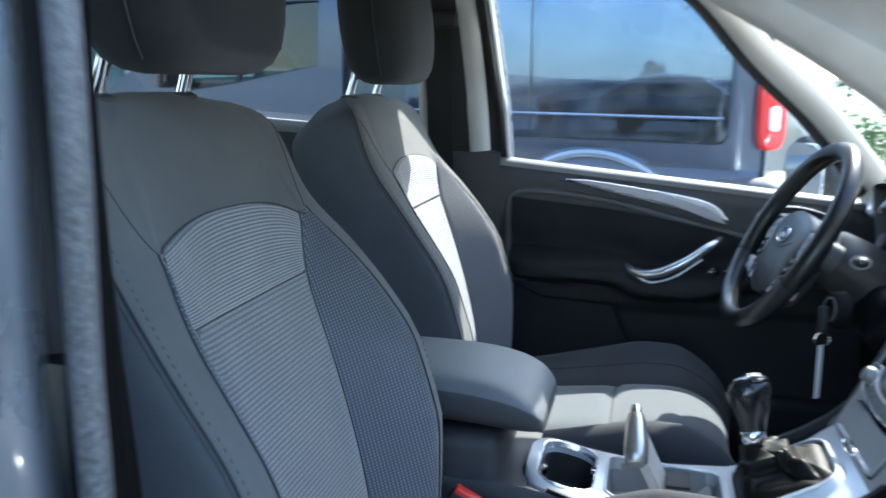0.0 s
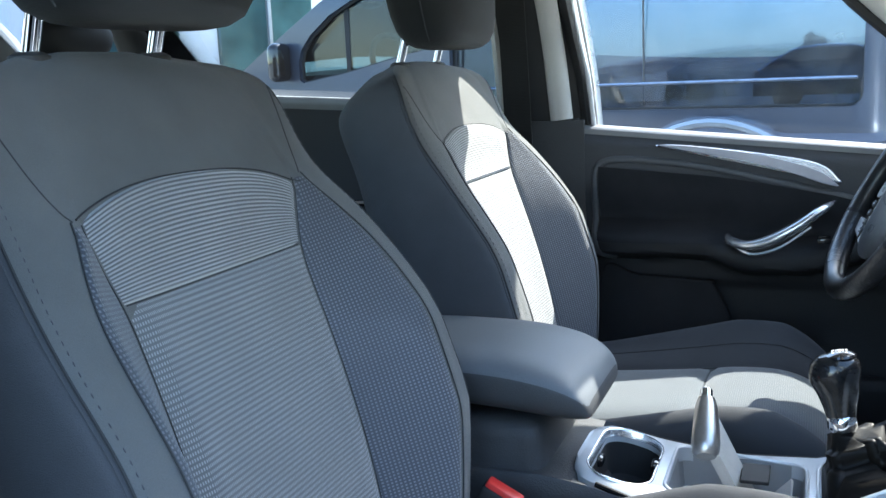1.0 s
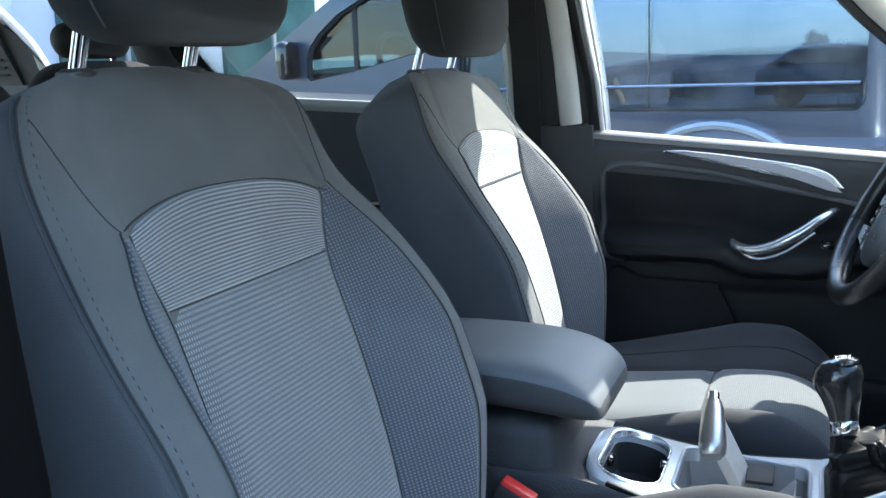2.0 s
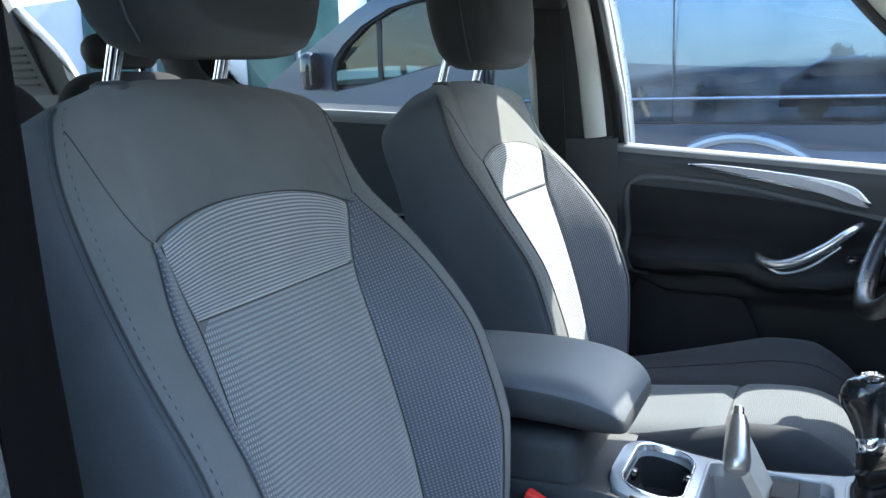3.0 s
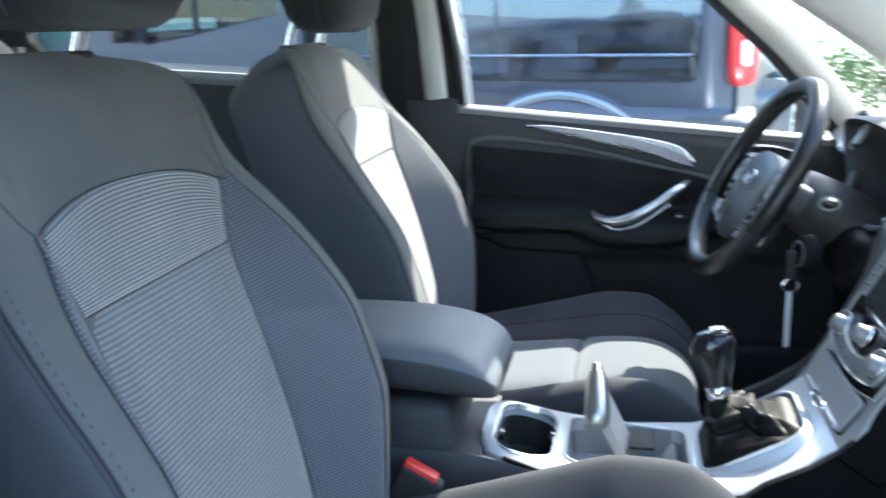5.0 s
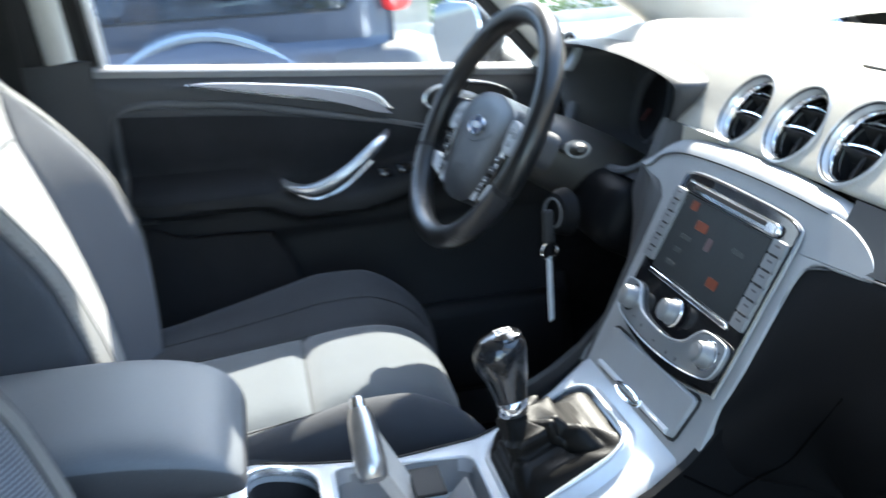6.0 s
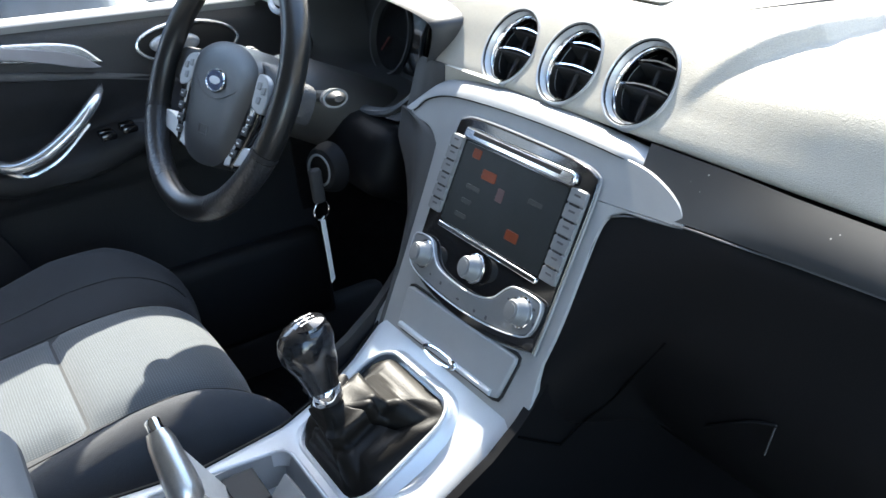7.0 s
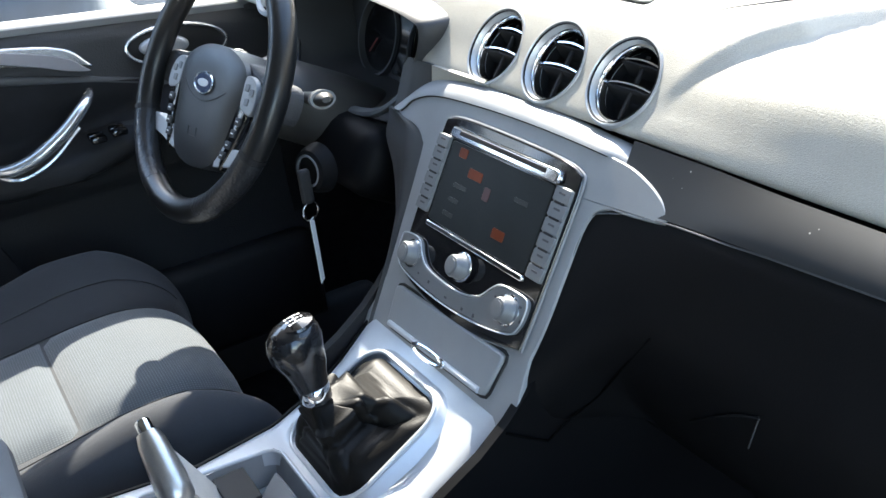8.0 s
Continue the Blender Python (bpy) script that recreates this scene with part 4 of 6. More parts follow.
def dash_profile(y):
    """Section of the upper skin from the windscreen to its lower edge: (x, z)."""
    s = abs(y) / 0.74
    back = 0.62 - 0.22 * s**2.2

    g = sstep(-0.12, -0.34, y)
    low = 0.030 * sstep(0.44, 0.64, y)
    line = spline([(back, 1.040 - 0.012 * s - low), (lerp(back, 0.1, 0.35), 1.066 - low), (lerp(back, 0.1, 0.7), 1.087 + 0.006 * g - low), (0.10, 1.100 + 0.008 * g - low), (0.055, 1.100 + 0.008 * g - low), (0.026 - 0.004 * g, 1.090 + 0.006 * g - 0.8 * low), (0.004 - 0.012 * g, 1.069 + 0.006 * g - 0.5 * low), (-0.014 - 0.010 * g, 1.044), (-0.028 - 0.003 * g, 1.024), (-0.022, 1.017), (0.0, 1.014)], 8)
    return [(x, z - dash_valley(x, y) * (k < 58)) for k, (x, z) in enumerate(line)]


ys = [lerp(0.74, -0.14, k / 60) for k in range(60)] + [lerp(-0.14, -0.29, k / 60) for k in range(60)] + [lerp(-0.29, -0.74, k / 24) for k in range(25)]
skin = rings_mesh([[Vector((x, y, z)) for x, z in dash_profile(y)] + [Vector((0.05, y, 0.99)), Vector((dash_profile(y)[0][0], y, 0.99))] for y in ys])


def cut(me, cutters):
    """Takes the cutters' solids out of a mesh."""
    body = new("cut_body", me)
    for c in cutters:
        tool = new("cut_tool", c)
        md = body.modifiers.new("cut", "BOOLEAN")
        md.operation, md.object, md.solver = "DIFFERENCE", tool, "EXACT"
    bpy.context.view_layer.update()
    got = bpy.data.meshes.new_from_object(body.evaluated_get(bpy.context.evaluated_depsgraph_get()))
    for md in list(body.modifiers):
        t = md.object
        body.modifiers.remove(md)
        bpy.data.objects.remove(t)
    bpy.data.objects.remove(body)
    return finish(got, True, 38)


VENT_N = Vector((-0.80, 0, 0.60)).normalized()
VENTS = [(-0.007, 0.072, 1.0515), (-0.007, -0.018, 1.0525), (-0.007, -0.109, 1.0535)]
holes = [lathe([(0.036, -0.035), (0.036, 0.04)], axes_at(c, VENT_N, (0, -1, 0)), 40) for c in VENTS]
BINN = spline([(0.188, 1.046), (0.206, 1.063), (0.30, 1.072), (0.388, 1.074), (0.476, 1.072), (0.570, 1.063), (0.588, 1.046), (0.547, 0.99), (0.492, 0.940), (0.284, 0.940), (0.229, 0.99)], 4, True)


def binnacle(x, grow):
    return [Vector((x, 0.388 + (y - 0.388) * (1 + grow), 1.01 + (z - 1.01) * (1 + grow))) for y, z in BINN]


holes.append(rings_mesh([binnacle(-0.12, 0.02), binnacle(0.12, 0.02)]))
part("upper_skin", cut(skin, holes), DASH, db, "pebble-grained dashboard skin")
RINGMAT = mat("shaded_satin_chrome", (0.50, 0.51, 0.52), 0.34, 0.55, 0.04, 20)
for c in VENTS:
    m = axes_at(c, VENT_N, (0, -1, 0))
    av = thing("air_vent", c, "round air vent with a chrome ring and dark vanes", "air vent", "centre air vents")
    part("cup", lathe([(0.0355, 0.002), (0.0355, -0.030), (0.0, -0.031), (0.0, -0.0335), (0.0375, -0.0335), (0.0375, 0.002)], m, 40, hollow=True), BLACK, av)
    part("outer_ring", lathe([(0.0312, -0.016), (0.0320, -0.010), (0.0350, -0.0010), (0.0372, 0.0022), (0.0388, 0.0018), (0.0398, -0.001), (0.0400, -0.006)], m, 48, hollow=True), RINGMAT, av, "dark satin chrome ring")
    part("inner_ring", lathe([(0.0300, -0.014), (0.0302, -0.008), (0.0318, -0.0052), (0.0336, -0.0050), (0.0340, -0.012)], m, 48, hollow=True), CHROME, av, "bright inner ring")
    for off, wd in ((0.016, 0.023), (-0.005, 0.029)):
        part("vane", sheet(lambda u, v, off=off, wd=wd: m @ Vector((lerp(-wd, wd, u), off + lerp(0.003, -0.004, v), -0.010 - 0.016 * v)), 8, 2, 0.0016), BLACK, av)
        part("vane_edge", tube([m @ Vector((lerp(-wd, wd, k / 8), off + 0.003 + 0.003 * math.sin(math.pi * k / 8), -0.0095)) for k in range(9)], 0.0013, 6), CHROME, av, "thin chrome vane edge")
    part("spindle", box(m @ Vector((0, 0, -0.014)), (0.004, 0.004, 0.055), 0.001, 1, m.to_3x3() @ Matrix.Rotation(radians(90), 3, "X")), BLACK, av)

# seams on the dashboard top
def on_dash(x, y, up=0.0):
    pr = dash_profile(y)[:49]
    return (x, y, float(np.interp(x, [p[0] for p in pr[::-1]], [p[1] for p in pr[::-1]])) + up)


part("sensor_plate", plate(rrect(0.052, 0.05, 0.006), axes_at(on_dash(0.072, -0.050, -0.0008), (-0.02, 0, 1), (0, 1, 0)), 0.0014, 0.0006), DASH, db)
part("top_seam", tube([on_dash(x, y) for x, y in spline([(0.052, -0.143), (0.078, -0.156), (0.105, -0.165), (0.134, -0.173)], 6)], [0.0005 + 0.00008 * k for k in range(19)], 6), SOFT, db)
part("top_seam", tube([on_dash(x, y) for x, y in spline([(0.134, -0.173), (0.20, -0.178), (0.30, -0.17)], 6)], 0.0010, 6), SOFT, db)
part("demister_slot", box((0.44, -0.15, 1.066), (0.03, 0.30, 0.004), 0.001, 1), BLACK, db)

def stack_x(z):
    """Front edge of the console flanks: down the stack, then along under the gear lever."""
    return float(np.interp(z, [0.45, 0.70, 0.745, 0.765, 0.79, 0.815, 0.86, 0.907, 0.95, 0.985], [-0.12, -0.20, -0.26, -0.235, -0.185, -0.153, -0.112, -0.087, -0.062, -0.045]))


BANDMAT = mat("satin_charcoal_band", (0.026, 0.0275, 0.030), 0.36, 0.0, 0.03, 6, 0.0, 900, 0.22)


def specks(m, scale, amount, col):
    """Scattered bright dust grains over a material."""
    n, l = m.node_tree.nodes, m.node_tree.links
    b = n["Principled BSDF"]
    tc, vo, wn_, mr, mx = (n.new(k) for k in ("ShaderNodeTexCoord", "ShaderNodeTexVoronoi", "ShaderNodeTexNoise", "ShaderNodeMapRange", "ShaderNodeMix"))
    vo.inputs["Scale"].default_value = scale
    l.new(tc.outputs["Object"], vo.inputs["Vector"])
    mr.inputs[1].default_value, mr.inputs[2].default_value = amount, amount * 0.6
    mr.inputs[3].default_value, mr.inputs[4].default_value = 0.0, 1.0
    l.new(vo.outputs["Distance"], mr.inputs[0])
    mx.data_type = "RGBA"
    wn_.inputs["Scale"].default_value = 30
    l.new(tc.outputs["Object"], wn_.inputs["Vector"])
    gate = n.new("ShaderNodeMath")
    gate.operation = "MULTIPLY"
    pick = n.new("ShaderNodeMapRange")
    pick.inputs[1].default_value, pick.inputs[2].default_value = 0.52, 0.62
    l.new(wn_.outputs[0], pick.inputs[0])
    l.new(mr.outputs[0], gate.inputs[0])
    l.new(pick.outputs[0], gate.inputs[1])
    l.new(gate.outputs[0], mx.inputs[0])
    l.new(b.inputs["Base Color"].links[0].from_socket, mx.inputs[6])
    mx.inputs[7].default_value = (*col, 1)
    l.new(mx.outputs[2], b.inputs["Base Color"])


specks(BANDMAT, 90, 0.07, (0.35, 0.35, 0.34))

# passenger's trim band, glovebox and lower panels
def band_foot(y):
    """Height of the line between band and glovebox."""
    return float(np.interp(-y, [0.137, 0.145, 0.155, 0.170, 0.21, 0.30, 0.40, 0.74], [0.965, 0.9720, 0.9755, 0.9780, 0.9830, 0.9910, 0.9970, 0.999]))


def band(u, v):
    y = lerp(-0.152, -0.74, u)
    z = lerp(1.0215, band_foot(y), v)
    near = sstep(-0.31, -0.22, y)
    return (lerp(-0.0375 - 0.026 * math.sin(math.pi * v / 2), -0.034 - 0.026 * v, near) + 0.03 * sstep(-0.5, -0.74, y), y, z)


part("trim_band", sheet(lambda u, v: band(1 - u, v), 30, 10, 0.006), BANDMAT, db, "dark satin trim band with dust specks")


def glove(u, v):
    """Glovebox front: flush with the stack's flank, then rolling away into the footwell."""
    q = u**1.7
    top = band_foot(lerp(-0.1375, -0.74, q)) - 0.0012
    f = [(-0.045, top + 0.003), (-0.0590, top + 0.0005), (-0.0650, top - 0.004), (-0.0690, top - 0.018), (-0.0760, 0.925), (-0.0790, 0.885), (-0.064, 0.82), (-0.015, 0.74), (0.05, 0.69)]
    pts = spline(f, 3)
    k = min(len(pts) - 1, int(round(v * (len(pts) - 1))))
    x, z = pts[k]
    left = float(np.interp(z, [0.69, 0.765, 0.777, 0.853, 0.886, 0.921, 0.957, 0.9665, 0.972], [-0.1355, -0.1355, -0.1145, -0.1300, -0.1335, -0.1340, -0.1350, -0.139, -0.150]))
    y = lerp(left, -0.74, q)
    face = -0.1002 + 0.557 * (z - 0.905) + (0.0 if k > 1 else 0.008)
    t = min(1.0, (left - y) / lerp(0.045, 0.13, sstep(0.80, 0.95, z)))
    t = max(t, sstep(0.795, 0.762, z))
    return (lerp(face, x, t * t * (3 - 2 * t)) + 0.02 * sstep(-0.5, -0.74, y), y, z)


GAP = mat("deep_shadow_gap", (0.002, 0.002, 0.002), 0.9, 0, 0.1, 30, spec=0.05)
part("panel_seam", tube([(-0.166, -0.1390, 0.801), (-0.146, -0.1395, 0.787), (-0.126, -0.1400, 0.774)], 0.0012, 6), GAP, db)
part("panel_seam", tube(spline([(-0.126, -0.1400, 0.774), (-0.104, -0.1445, 0.790), (-0.081, -0.1535, 0.807), (-0.0800, -0.189, 0.856), (-0.0818, -0.219, 0.895)], 5), 0.0009, 6), GAP, db)
part("latch", tube(spline([(-0.058, -0.232, 0.815), (-0.0725, -0.261, 0.840), (-0.0785, -0.299, 0.868), (-0.0795, -0.323, 0.880)], 5), 0.0016, 6), GLOVE, db, "dark glovebox latch edge")
part("latch_end", tube([(-0.0798, -0.323, 0.880), (-0.0755, -0.311, 0.846)], 0.0007, 6), SOFT, db)
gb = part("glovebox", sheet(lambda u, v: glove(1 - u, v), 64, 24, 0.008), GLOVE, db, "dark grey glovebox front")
# Lighter tube along the lid's edge, painting its specular highlight.
part("rim", tube([Vector(glove(0.0, k / 24)) + Vector((-0.0012, 0, 0.0006)) for k in range(11, 3, -1)] + [Vector(glove(k / 64, 0.16)) + Vector((-0.0006, 0, 0.0008)) for k in range(3, 60)], 0.0008, 6), mat("rim_highlight_grey", (0.085, 0.088, 0.094), 0.5, 0, 0.05, 20), gb, "thin grey line painting the highlight on the lid's edge")
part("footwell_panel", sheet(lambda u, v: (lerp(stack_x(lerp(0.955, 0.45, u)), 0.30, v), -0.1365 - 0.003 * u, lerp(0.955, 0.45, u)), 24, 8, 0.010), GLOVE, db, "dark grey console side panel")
part("driver_lower_panel", sheet(lambda u, v: (0.05 + 0.08 * v + 0.05 * u, lerp(0.135, 0.74, u), lerp(1.0, 0.66, v)), 14, 8, 0.012), BLACK, db)
part("driver_side_panel", sheet(lambda u, v: (lerp(stack_x(lerp(0.985, 0.45, u)), 0.30, v), 0.118 + 0.004 * u, lerp(0.985, 0.45, u)), 24, 8, 0.010), BLACK, db)
# driver's end vent and trim
dv = thing("air_vent", (0.0, 0.64, 1.03), "driver's side air vent with chrome vanes", "air vent")
dm = axes_at((-0.012, 0.615, 1.045), (-0.85, -0.1, 0.5), (0, -1, 0))
part("cup", lathe([(0.036, 0.004), (0.033, -0.004), (0.033, -0.02), (0.0, -0.021)], dm, 32, hollow=True), BLACK, dv)
part("outer_ring", lathe([(0.033, 0.0), (0.036, 0.006), (0.041, 0.004), (0.042, -0.004)], dm, 40, hollow=True), SATIN, dv)
for k in range(3):
    part("vane", box(dm @ Vector((0, 0.014 - 0.014 * k, -0.004)), (0.058, 0.003, 0.012), 0.001, 1, dm.to_3x3()), CHROME, dv)

# instrument cluster in its hood
cl = thing("instrument_cluster", (0.03, 0.388, 0.95), "dark instrument cluster under a curved hood", "instrument cluster")


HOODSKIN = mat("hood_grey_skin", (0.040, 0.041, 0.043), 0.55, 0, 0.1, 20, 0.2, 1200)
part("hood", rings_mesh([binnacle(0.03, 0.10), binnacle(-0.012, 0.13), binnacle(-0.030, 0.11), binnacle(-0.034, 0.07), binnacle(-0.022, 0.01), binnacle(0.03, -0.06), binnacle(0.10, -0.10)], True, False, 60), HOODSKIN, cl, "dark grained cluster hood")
part("backing", box((0.105, 0.388, 1.0), (0.05, 0.42, 0.17), 0.01, 2), BLACK, cl)
DIMRED = mat("dim_red_needle", (0.16, 0.015, 0.012), 0.5)
cf = axes_at((0.066, 0.388, 0.985), (-0.95, 0, 0.3), (0, -1, 0))
part("face", plate(rrect(0.33, 0.15, 0.05, 6), cf, 0.002, 0.001), BLACK, cl)
for yy in (-0.068, 0.068):
    part("gauge_ring", lathe([(0.048, 0.002), (0.050, 0.010), (0.053, 0.010), (0.055, 0.002)], cf @ Matrix.Translation((yy, 0.0, 0)), 40, hollow=True), SOFT, cl)
    part("gauge_dial", lathe([(0.046, 0.003), (0.0, 0.003)], cf @ Matrix.Translation((yy, 0, 0)), 32), GLOSSBLACK, cl)
    part("needle", box(cf @ Vector((yy - 0.012, -0.014, 0.006)), (0.002, 0.026, 0.002), 0.0005, 1, cf.to_3x3() @ Matrix.Rotation(radians(-40), 3, "Z")), DIMRED, cl)
part("info_display", plate(rrect(0.05, 0.085, 0.006), cf, 0.006, 0.001), GLOSSBLACK, cl)
part("top_visor", plate(rrect(0.17, 0.030, 0.014), cf @ Matrix.Translation((0, 0.062, 0.01)), 0.010, 0.003), SOFT, cl)
part("lower_lip", tube(spline([(-0.020, 0.225, 0.985), (-0.045, 0.275, 0.950), (-0.05, 0.388, 0.938), (-0.045, 0.50, 0.950), (-0.020, 0.55, 0.985)], 5), 0.008, 8, flat=0.6), mat("grey_lip_plastic", (0.085, 0.088, 0.092), 0.4, 0, 0.06, 20), cl, "grey lower lip of the cluster")

# ---- centre stack ----
SN = Vector((-0.874, 0, 0.487))
SM = axes_at((-0.0985, -0.0155, 0.905), SN, (0, -1, 0))
cs = thing("centre_stack", (-0.10, 0, 0.80), "satin grey centre stack panel of the dashboard", "dashboard panel")


def stack_outline(pts, per=4):
    return [(-p[0], p[1]) for p in spline(pts, per, True)]


FACE = [(-0.1975, 0.0790), (-0.188, 0.097), (-0.1640, 0.1110), (-0.11, 0.1180), (-0.02, 0.1205), (0.0645, 0.1190), (0.1355, 0.1150), (0.1645, 0.1090), (0.1850, 0.1005), (0.1955, 0.0920), (0.1980, 0.0855), (0.1960, 0.0830), (0.1645, 0.0790), (0.1350, 0.0755), (0.1215, 0.0600), (0.1195, 0.0184), (0.1190, -0.0241), (0.1150, -0.0617), (0.1000, -0.1463), (-0.1200, -0.1480), (-0.1240, -0.0743), (-0.1330, 0.0450), (-0.1400, 0.0640), (-0.1600, 0.0740)]
part("panel", plate(spline(FACE, 4, True), SM, 0.004, 0.0012, -0.02), TITAN, cs)


# bright arched strip with flat buttons along the top
STRIP_TOP = spline([(-0.2065, 0.0824), (-0.200, 0.099), (-0.1850, 0.1130), (-0.1615, 0.1240), (-0.120, 0.1305), (-0.0745, 0.1339), (0.0155, 0.1340), (0.0945, 0.1300), (0.1440, 0.1265)], 6)
STRIP_LOW = spline([(-0.2065, 0.0812), (-0.1950, 0.0815), (-0.1875, 0.0860), (-0.1735, 0.0985), (-0.1365, 0.1095), (-0.0625, 0.1150), (0.0245, 0.1170), (0.1075, 0.1155), (0.1440, 0.1120)], 6)


def arch_strip(u, v):
    x = lerp(-0.2065, 0.1440, u)
    top = float(np.interp(x, [p[0] for p in STRIP_TOP], [p[1] for p in STRIP_TOP]))
    low = float(np.interp(x, [p[0] for p in STRIP_LOW], [p[1] for p in STRIP_LOW]))
    return SM @ Vector((x, lerp(top, low, v), lerp(-0.0100, 0.0045, math.sin(math.pi * v / 2) ** 0.8) - 0.008 * sstep(0.90, 1.0, u)))


STRIP = mat("bright_strip_paint", (0.30, 0.31, 0.32), 0.48, 0.25, 0.05, 30, 0.05, 1500)
part("bright_strip", sheet(arch_strip, 90, 10, 0.002), STRIP, cs, "bright satin silver strip")
part("strip_edge", tube([Vector(arch_strip(k / 50, 1.0)) + SN * 0.0002 for k in range(2, 51)], 0.0010, 6), BLACK, cs, "dark shadow gap")
for ya, yb in [(-0.112, -0.060), (-0.034, 0.025), (0.038, 0.106)]:
    part("strip_button", sheet(lambda u, v, ya=ya, yb=yb: Vector(arch_strip((lerp(ya, yb, u) + 0.2065) / 0.3505, lerp(0.30, 0.86, v))) + SN * 0.0009, 6, 3, 0.001), STRIP, cs)
    part("button_gap", tube([Vector(arch_strip((a + 0.2065) / 0.3505, b)) + SN * 0.0006 for a, b in [(ya, 0.30), (yb, 0.30), (yb, 0.86), (ya, 0.86)]], 0.0006, 5, True), SOFT, cs)


def shoulder(u, v):
    """Rounded dark moulding that hangs beside the panel's driver side and rolls away behind the column."""
    y = lerp(0.0795, -0.148, u)
    edge = float(np.interp(y, [-0.148, -0.0743, 0.045, 0.064, 0.074, 0.0795], [-0.1205, -0.1245, -0.1335, -0.1405, -0.160, -0.196]))
    far = float(np.interp(y, [-0.148, -0.0743, -0.0175, 0.008, 0.028, 0.040, 0.052, 0.0795], [-0.142, -0.148, -0.164, -0.184, -0.205, -0.224, -0.240, -0.243]))
    x = lerp(edge + 0.002, far, v)
    return SM @ Vector((x, y, 0.0025 + 0.0035 * math.sin(math.pi * min(1, 2.2 * v)) ** 0.7 - 0.012 * v**2.2 - 0.03 * sstep(0.93, 1.0, v)))


def cowl(u, v, a, b):
    """The skin between the binnacle, the strip and the upper skin's lip."""
    y = lerp(a, b, u)
    sx = -(y + 0.0155)
    low = np.interp(sx, [-0.2065, -0.200, -0.1850, -0.1615, -0.120, -0.0745], [0.0824, 0.099, 0.1130, 0.1240, 0.1305, 0.1339])
    zl = 0.905 + 0.874 * float(low) - 0.004 if y < 0.191 else float(np.interp(y, [0.191, 0.286], [0.973, 0.935]))
    zh = max(zl + 0.001, min(1.024, float(np.interp(y, [0.186, 0.229, 0.286], [1.050, 0.992, 0.937]))))
    z = lerp(zl, zh, v)
    return (-0.0985 + 0.557 * (z - 0.905) + 0.008 * (1 - v) + 0.012 * sstep(0.19, 0.28, y), y, z)


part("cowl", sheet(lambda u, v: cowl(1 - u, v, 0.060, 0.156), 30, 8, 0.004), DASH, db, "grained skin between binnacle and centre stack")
# Continues the cowl's skin; the dark hood material paints its shade.
part("cowl_shaded_flank", sheet(lambda u, v: cowl(1 - u, v, 0.157, 0.212), 20, 8, 0.004), HOODSKIN, db, "grained flank of the binnacle, coloured dark for shade")
part("left_shoulder", sheet(lambda u, v: shoulder(1 - u, v), 30, 10, 0.004), mat("charcoal_moulding", (0.056, 0.057, 0.059), 0.5, 0, 0.08, 14, 0.1, 1200, 0.25), cs, "dark grey moulding beside the panel")
# infotainment unit
iu = thing("infotainment_unit", (-0.09, -0.004, 0.84), "gloss black touchscreen radio with grey side buttons", "car radio")
unit = stack_outline([(0.104, 0.085), (0.098, 0.096), (0.07, 0.100), (0.0, 0.101), (-0.07, 0.100), (-0.099, 0.096), (-0.106, 0.085), (-0.106, 0.03), (-0.104, -0.05), (-0.098, -0.060), (-0.05, -0.070), (0.0, -0.073), (0.05, -0.070), (0.094, -0.060), (0.102, -0.050), (0.104, 0.03)])
part("fascia", plate(unit, SM, 0.0085, 0.002), GLOSSBLACK, iu)
part("fascia_rim", tube([SM @ Vector((x, y, 0.0055)) for x, y in unit], 0.0013, 6, True), TITAN, iu, "grey rim")
part("screen", plate(rrect(0.157, 0.078, 0.003, 3, 0, 0.0385), SM, 0.0098, 0.0006), SCREEN, iu, "dark touchscreen with orange fields")
for cx, cy, w, h, mt in [(-0.056, 0.070, 0.013, 0.009, ORANGE), (-0.028, 0.056, 0.022, 0.009, ORANGE), (0.030, 0.018, 0.018, 0.009, ORANGE), (-0.045, 0.040, 0.022, 0.004, SCREENGREY), (-0.048, 0.026, 0.016, 0.004, SCREENGREY), (0.045, 0.053, 0.020, 0.004, SCREENGREY), (-0.004, 0.045, 0.010, 0.012, mat("dim_red_field", (0.06, 0.02, 0.02), 0.3)), (-0.05, 0.012, 0.018, 0.004, SCREENGREY)]:
    part("screen_field", plate(rrect(w, h, 0.0012, 2, cx, cy), SM, 0.0102, 0.0002, 0.0098), mt, iu)
part("lower_bar", plate(rrect(0.158, 0.0055, 0.002, 3, 0.0, -0.0045), SM, 0.0112, 0.0014), CHROME, iu, "bright chrome bar")
part("disc_slot_bar", plate(rrect(0.166, 0.012, 0.005, 4, 0.0, 0.085), SM, 0.0135, 0.0022), CHROME, iu, "chrome disc slot surround")
part("disc_slot", plate(rrect(0.132, 0.0042, 0.001, 2, 0.0, 0.0865), SM, 0.0142, 0.0003, 0.013), BLACK, iu)
